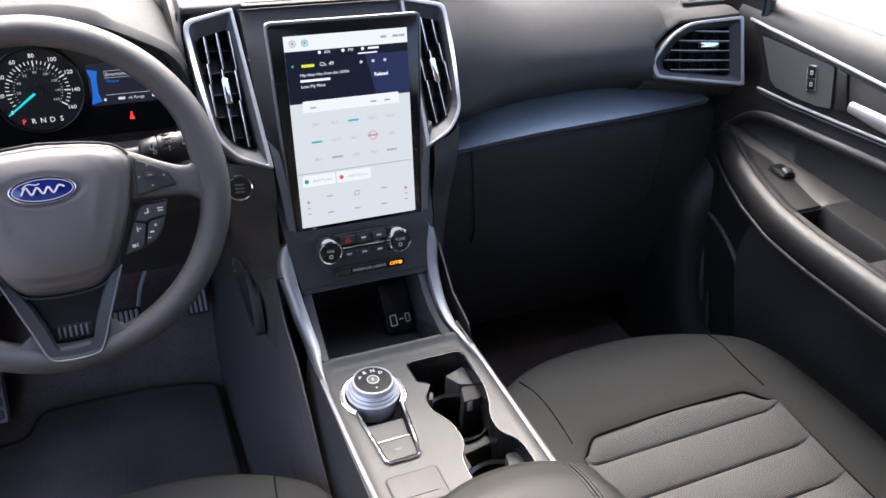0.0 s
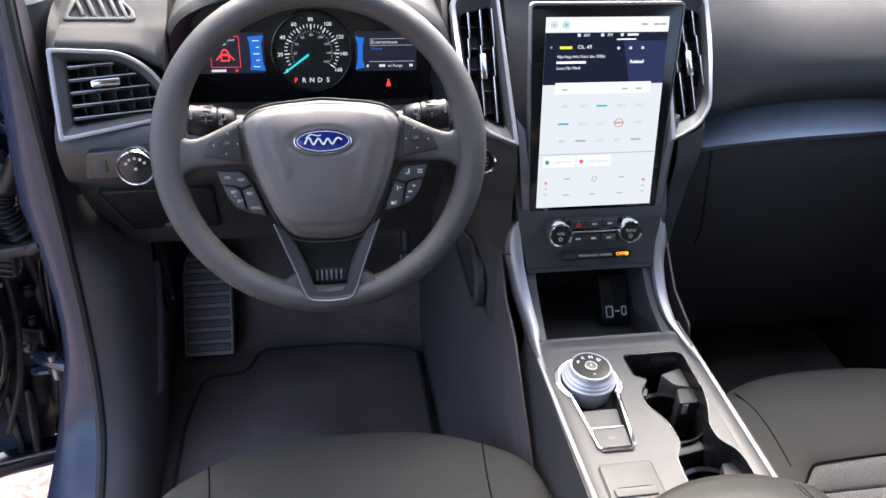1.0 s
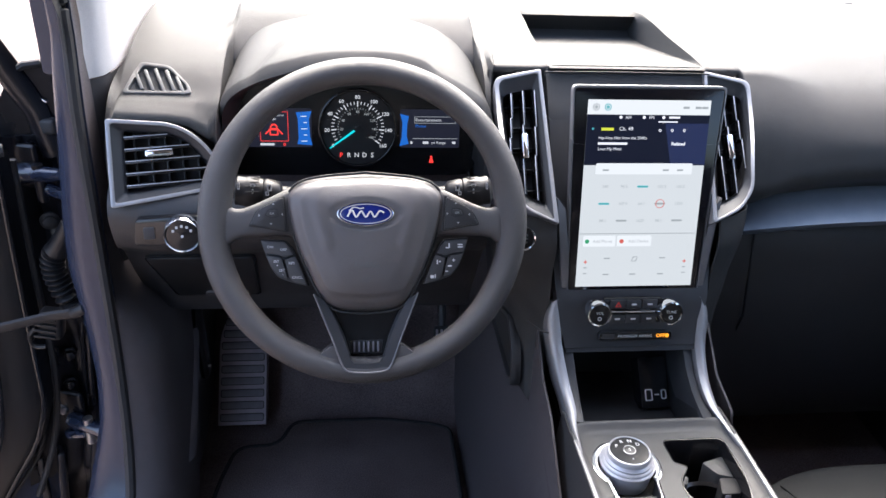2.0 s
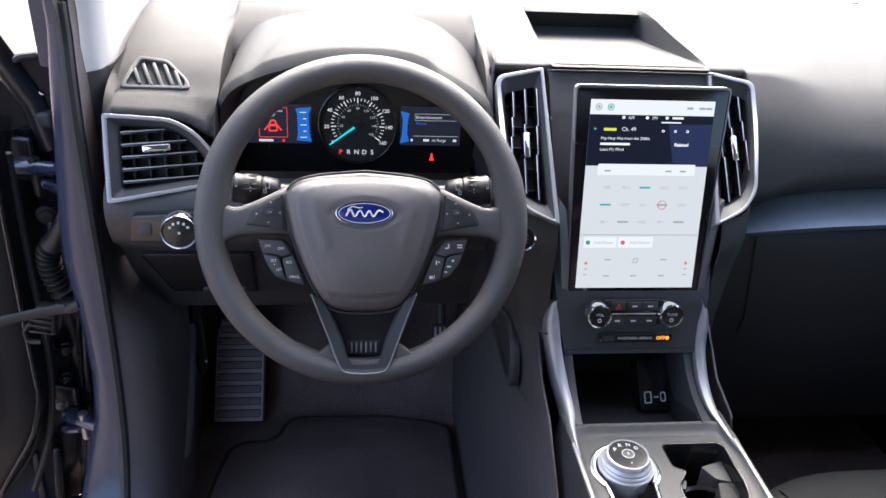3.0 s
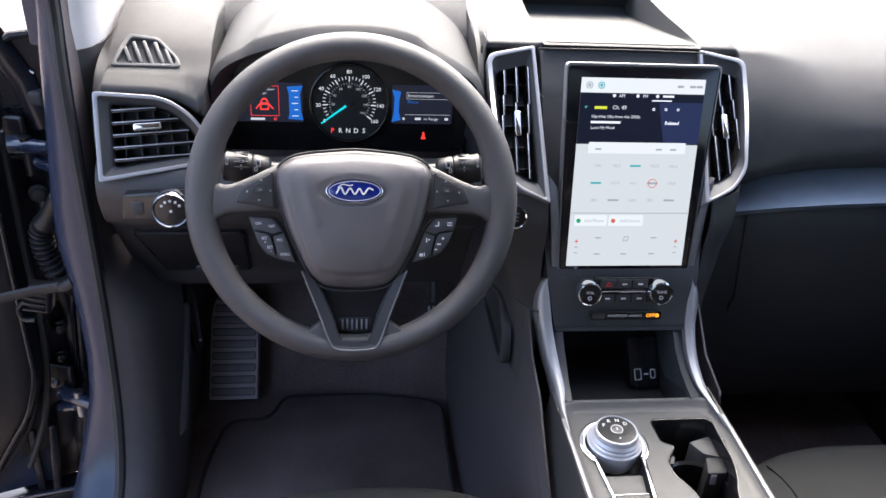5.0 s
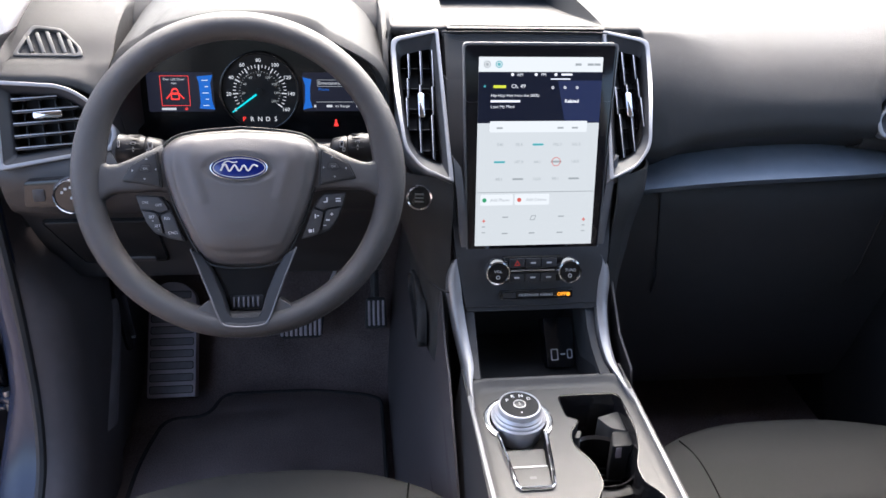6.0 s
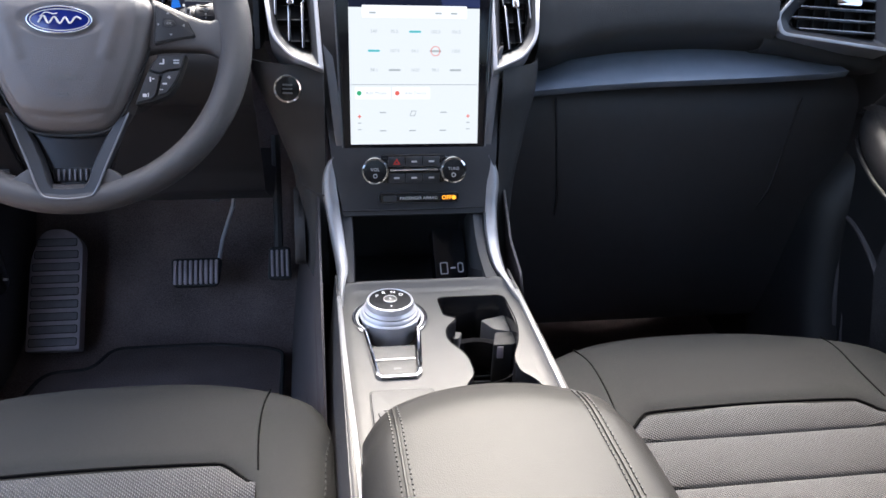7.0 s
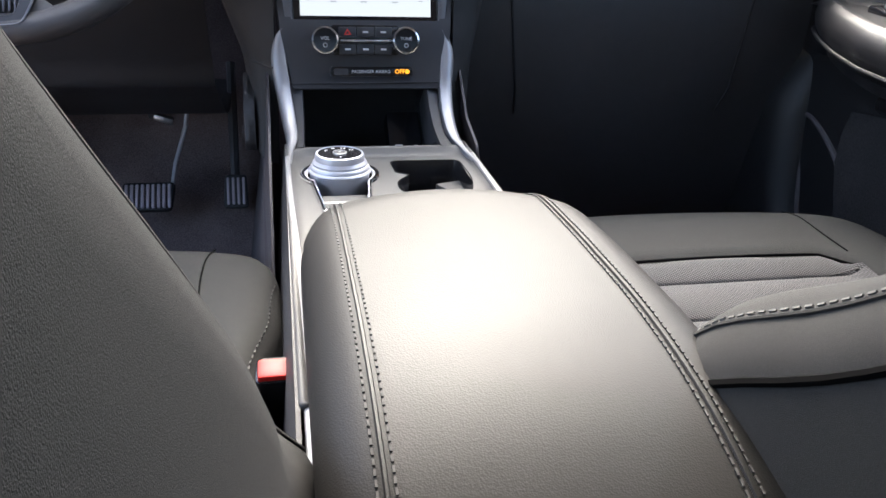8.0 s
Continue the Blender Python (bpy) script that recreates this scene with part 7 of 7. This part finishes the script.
# ---- driver's door, standing open ----
dd = thing("driver_door", "open dark blue driver's door showing hinge end", "door")
D = Matrix.Translation((-0.905, 0.225, 0)) @ Matrix.Rotation(radians(-70), 4, "Z")  # local: -y runs along the door, +x its inner side
prof = [(0.10, 0.36), (0.125, 0.45), (0.135, 0.70), (0.125, 0.95), (0.105, 1.06)]


def door_at(*p):
    return D @ Vector(p)


rows = [[door_at(0.0 - 0.02 * math.sin(math.pi * (z - 0.3) / 0.8), y, z) for z in np.linspace(0.33, 1.06, 10)] for y in (-0.02, -0.3, -0.7, -1.05)]
part("outer_skin", skin(rows, 0.004), PAINT, dd, "dark blue outer skin", 60)


def trim_edge(z):
    return float(np.interp(z, [0.34, 0.46, 0.54, 0.62, 0.77, 0.90, 1.05], [-1.03, -0.962, -0.912, -0.886, -0.882, -0.878, -0.872]))


rows = []
for z in np.linspace(0.345, 1.05, 22):
    x0 = trim_edge(z)
    rows.append([(x0 + 0.004, 0.185, z), (x0, 0.160, z), (x0 - 0.008, 0.150, z), (x0 - 0.03, 0.142 + 0.004 * math.sin(9 * z), z), (x0 - 0.10, 0.117, z), (x0 - 0.4, 0.008, z), (x0 - 0.95, -0.19, z)])
part("inner_panel", skin(rows, 0.0), DOOR, dd, "dark inner trim panel", 60)
part("panel_bead", tube([(trim_edge(z) - 0.001, 0.153, z) for z in np.linspace(0.36, 1.04, 26)], 0.0040, 8), BLACK, dd)
for dx, dz in ((0.045, 0.0), (0.075, 0.02)):
    part("panel_groove", tube(spline([(trim_edge(z) - dx - 0.10 * max(0.0, 0.62 - z), 0.136 - 0.35 * dx, z) for z in (0.40 + dz, 0.55, 0.70, 0.85, 0.98)], 5), 0.0030, 6), BLACK, dd)

# pressed steel end of the door behind the hinges
rows = []
for z in np.linspace(0.315, 1.05, 44):
    wob = 0.007 * math.sin(21 * z + 1.0) + 0.004 * math.sin(57 * z)
    lean = 0.16 * max(0.0, 0.52 - z)
    rows.append([(x - lean, y + (wob if 1 < i < 8 else 0.0), z) for i, (x, y) in enumerate(((-0.812, 0.330), (-0.822, 0.290), (-0.828, 0.262), (-0.836, 0.246), (-0.846, 0.250), (-0.856, 0.244), (-0.868, 0.247), (-0.880, 0.236), (-0.896, 0.232), (-0.915, 0.222), (-0.95, 0.208)))])
part("end_plate", skin(rows, 0.003), JAMB, dd, "glossy black pressed end of the door", 50)


def lobe(a, b, r0, r1, flat=1.0):
    a, b = Vector(a), Vector(b)
    return tube([a + (b - a) * t for t in (0, 0.04, 0.2, 0.5, 0.8, 0.96, 1.0)], [r0 * 0.5, r0 * 0.9, r0, (r0 + r1) / 2, r1, r1 * 0.9, r1 * 0.5], 14, flat)


def boss(x, y, z, r, mat, name="end_bolt", deep=0.006, n=16):
    m = fr((x, y, z), (1, 0.38, 0), (0, 0, 1))
    return part(name, lathe([(r * 1.35, -0.006), (r * 1.35, 0.0), (r, 0.0015), (r * 0.95, deep), (r * 0.6, deep + 0.0015), (0.0, deep + 0.001)], m, n), mat, dd)


h = part("hinge", lobe((-0.885, 0.232, 0.992), (-0.806, 0.198, 1.003), 0.016, 0.010, 1.0), HINGE, dd, "dark blue painted upper hinge")
part("hinge_leaf", lobe((-0.850, 0.226, 0.974), (-0.806, 0.200, 0.968), 0.011, 0.009, 1.0), HINGE, h)
part("hinge_pin", lathe([(0.008, -0.03), (0.008, 0.028), (0.0, 0.030)], pose(-0.846, 0.214, 0.985), 14), JAMB, h)
part("hinge_plate", box(0.052, 0.012, 0.070, pose(-0.872, 0.236, 1.004, 0, 0, -20), 0.006, 3), JAMB, h)
h = part("hinge", lobe((-0.880, 0.214, 0.541), (-0.806, 0.176, 0.537), 0.014, 0.012, 1.0), HINGE, dd, "dark painted lower hinge")
part("hinge_leaf", lobe((-0.886, 0.214, 0.508), (-0.850, 0.196, 0.520), 0.012, 0.008), HINGE, h)
part("hinge_pin", lathe([(0.008, -0.026), (0.008, 0.026), (0.0, 0.028)], pose(-0.842, 0.192, 0.532), 14), STEEL, h)
part("hinge_plate", box(0.048, 0.012, 0.060, pose(-0.876, 0.226, 0.560, 0, 0, -20), 0.006, 3), JAMB, h)
boss(-0.853, 0.236, 0.910, 0.0105, RUBBER, "end_plug", 0.008)
boss(-0.866, 0.236, 0.661, 0.0090, JAMB, "end_stud", 0.010, 6)
boss(-0.874, 0.234, 0.601, 0.0085, JAMB, "end_stud", 0.009, 6)
boss(-0.891, 0.226, 0.552, 0.0085, STEEL, "end_bolt", 0.008, 6)
boss(-0.905, 0.220, 0.700, 0.0075, RUBBER, "end_plug", 0.003)
boss(-0.848, 0.242, 0.740, 0.0060, STEEL, "end_bolt", 0.005, 6)
boss(-0.900, 0.222, 0.842, 0.0070, JAMB, "end_stud", 0.005)
part("end_channel", tube([(-0.829, 0.246, 0.720), (-0.833, 0.242, 0.69), (-0.846, 0.240, 0.55)], 0.0050, 8), JAMB, dd)
part("end_channel", tube([(-0.838, 0.242, 0.720), (-0.842, 0.240, 0.69), (-0.855, 0.238, 0.55)], 0.0035, 8), JAMB, dd)
for a, b, w in (((-0.846, 0.222, 0.490), (-0.879, 0.222, 0.325), 0.012), ((-0.902, 0.205, 0.480), (-0.918, 0.200, 0.325), 0.030), ((-0.937, 0.196, 0.468), (-0.943, 0.196, 0.326), 0.008)):
    a, b = Vector(a), Vector(b)
    part("end_rib", box(w, 0.014, (a - b).length, Matrix.Translation((a + b) / 2) @ (a - b).to_track_quat("Z", "Y").to_matrix().to_4x4(), 0.005, 3), JAMB, dd)
part("bottom_rail", box(0.17, 0.050, 0.026, pose(-0.952, 0.195, 0.312, 0, -6, 12), 0.006), JAMB, dd)
for dz in (0.0, -0.030):
    part("bottom_flange", tube([(-1.04, 0.165, 0.318 + dz), (-0.95, 0.172, 0.334 + dz), (-0.880, 0.178, 0.344 + dz), (-0.862, 0.190, 0.350 + dz)], 0.0035, 8), HINGE, dd)
part("end_cable", tube(spline([(-0.905, 0.205, 0.80), (-0.912, 0.200, 0.72), (-0.905, 0.198, 0.62), (-0.925, 0.192, 0.50), (-0.99, 0.170, 0.40)], 6), 0.0038, 8), RUBBER, dd)
part("end_seal", tube(spline([(-0.868, 0.190, 1.03), (-0.872, 0.190, 0.85), (-0.876, 0.190, 0.66), (-0.900, 0.188, 0.52), (-0.945, 0.178, 0.40)], 6), 0.0055, 8), RUBBER, dd)
# window frame and corner cover
part("frame_post", tube([(-1.02, 0.190, 1.46), (-0.93, 0.225, 1.28), (-0.868, 0.248, 1.135), (-0.846, 0.252, 1.085), (-0.830, 0.250, 1.015)], 0.016, 10, 1.2), JAMB, dd, "black window frame post")
part("mirror_sail", skin([[(-0.808, 0.268, 0.99), (-0.806, 0.268, 1.060), (-0.805, 0.272, 1.135), (-0.806, 0.272, 1.158)], [(-0.832, 0.262, 0.985), (-0.830, 0.260, 1.050), (-0.832, 0.266, 1.120), (-0.834, 0.266, 1.152)], [(-0.860, 0.252, 0.982), (-0.862, 0.252, 1.060), (-0.862, 0.256, 1.110), (-0.858, 0.258, 1.146)], [(-0.900, 0.240, 0.98), (-0.898, 0.240, 1.060), (-0.892, 0.246, 1.100), (-0.872, 0.252, 1.138)]], 0.010), JAMB, dd, "black corner cover of the door window")
part("sail_ridge", tube([(-0.868, 0.240, 1.140), (-0.850, 0.248, 1.150), (-0.828, 0.254, 1.152)], 0.006, 8), RUBBER, dd)
part("sail_clip", box(0.018, 0.006, 0.004, pose(-0.834, 0.250, 1.100, 0, 25, -18), 0.0015), STEEL, dd, "small bright clip")
part("frame_riser", tube([(-0.814, 0.258, 1.150), (-0.811, 0.256, 1.22), (-0.812, 0.240, 1.34)], 0.013, 10, 1.3), RUBBER, dd, "black window channel")
part("sail_cap", box(0.040, 0.022, 0.024, pose(-0.834, 0.246, 1.062, 0, 0, -18), 0.006, 3), RUBBER, dd)
part("belt_seal", tube([(-0.868, 0.170, 1.052), (-1.30, 0.010, 1.056), (-1.80, -0.170, 1.056)], 0.010, 8), RUBBER, dd)
g = part("window_glass", skin([[door_at(0.07, y, z) for z in (1.07, 1.3, 1.5)] for y in (-0.16, -0.5, -0.9)]), GLASS, dd, "clear door window")
g.visible_shadow = False
# edge of the wing between door and pillar
structure("trim_wing_edge", tube([(-0.796, 0.262, 1.30), (-0.800, 0.262, 1.19), (-0.812, 0.266, 1.11), (-0.812, 0.268, 1.00), (-0.806, 0.270, 0.80), (-0.812, 0.270, 0.50)], 0.012, 10, 1.3), JAMB, "dark edge of the front wing", "car body")

# check strap and wiring boot between door and body
cs = thing("door_check_strap", "dark steel door check strap", "check strap")
part("bar", tube(spline([(-0.96, 0.078, 0.806), (-0.90, 0.082, 0.814), (-0.827, 0.088, 0.829), (-0.790, 0.086, 0.837), (-0.772, 0.084, 0.846), (-0.755, 0.080, 0.852)], 5), 0.0052, 8, 1.5), CABLE, cs)
part("eyelet", tube([Vector((-0.743 + 0.0095 * math.cos(a), 0.076, 0.854 + 0.0085 * math.sin(a))) for a in [2 * math.pi * k / 18 for k in range(18)]], 0.0040, 8, 1.0, True), CABLE, cs, "round eyelet on the pillar")
part("pivot", box(0.026, 0.016, 0.030, pose(-0.741, 0.086, 0.853, 0, 8, 0), 0.005, 3), JAMB, cs)
part("knuckle", lobe((-0.787, 0.083, 0.838), (-0.766, 0.079, 0.850), 0.0085, 0.0080), CABLE, cs)
part("clamp", box(0.034, 0.028, 0.046, pose(-0.832, 0.118, 0.800, 0, 10, 0), 0.007, 3), CABLE, cs, "black clamp round the strap")
for k in range(4):
    part("clamp_rib", box(0.030, 0.004, 0.004, pose(-0.834 - 0.002 * k, 0.102, 0.816 - 0.010 * k, 0, 10, 0), 0.0014), CABLE, cs)
part("clamp_tab", tube(spline([(-0.851, 0.106, 0.800), (-0.862, 0.104, 0.786), (-0.858, 0.104, 0.770), (-0.842, 0.104, 0.768)], 5), 0.0038, 8), CABLE, cs)
bt = thing("wiring_boot", "black ribbed rubber wiring boot", "cable boot")
part("sleeve", tube(spline([(-0.797, 0.160, 0.945), (-0.806, 0.163, 0.926), (-0.816, 0.166, 0.908), (-0.826, 0.168, 0.894)], 4), [0.010 + 0.0075 * k / 12 for k in range(13)], 14), CABLE, bt)
bp_ = spline([(-0.827, 0.168, 0.893), (-0.834, 0.169, 0.876), (-0.834, 0.170, 0.852), (-0.829, 0.170, 0.828), (-0.820, 0.170, 0.800)], 16)
part("bellows", tube(bp_, [0.0150 + 0.0036 * math.sin(i * 2 * math.pi / 6) for i in range(len(bp_))], 16), CABLE, bt)
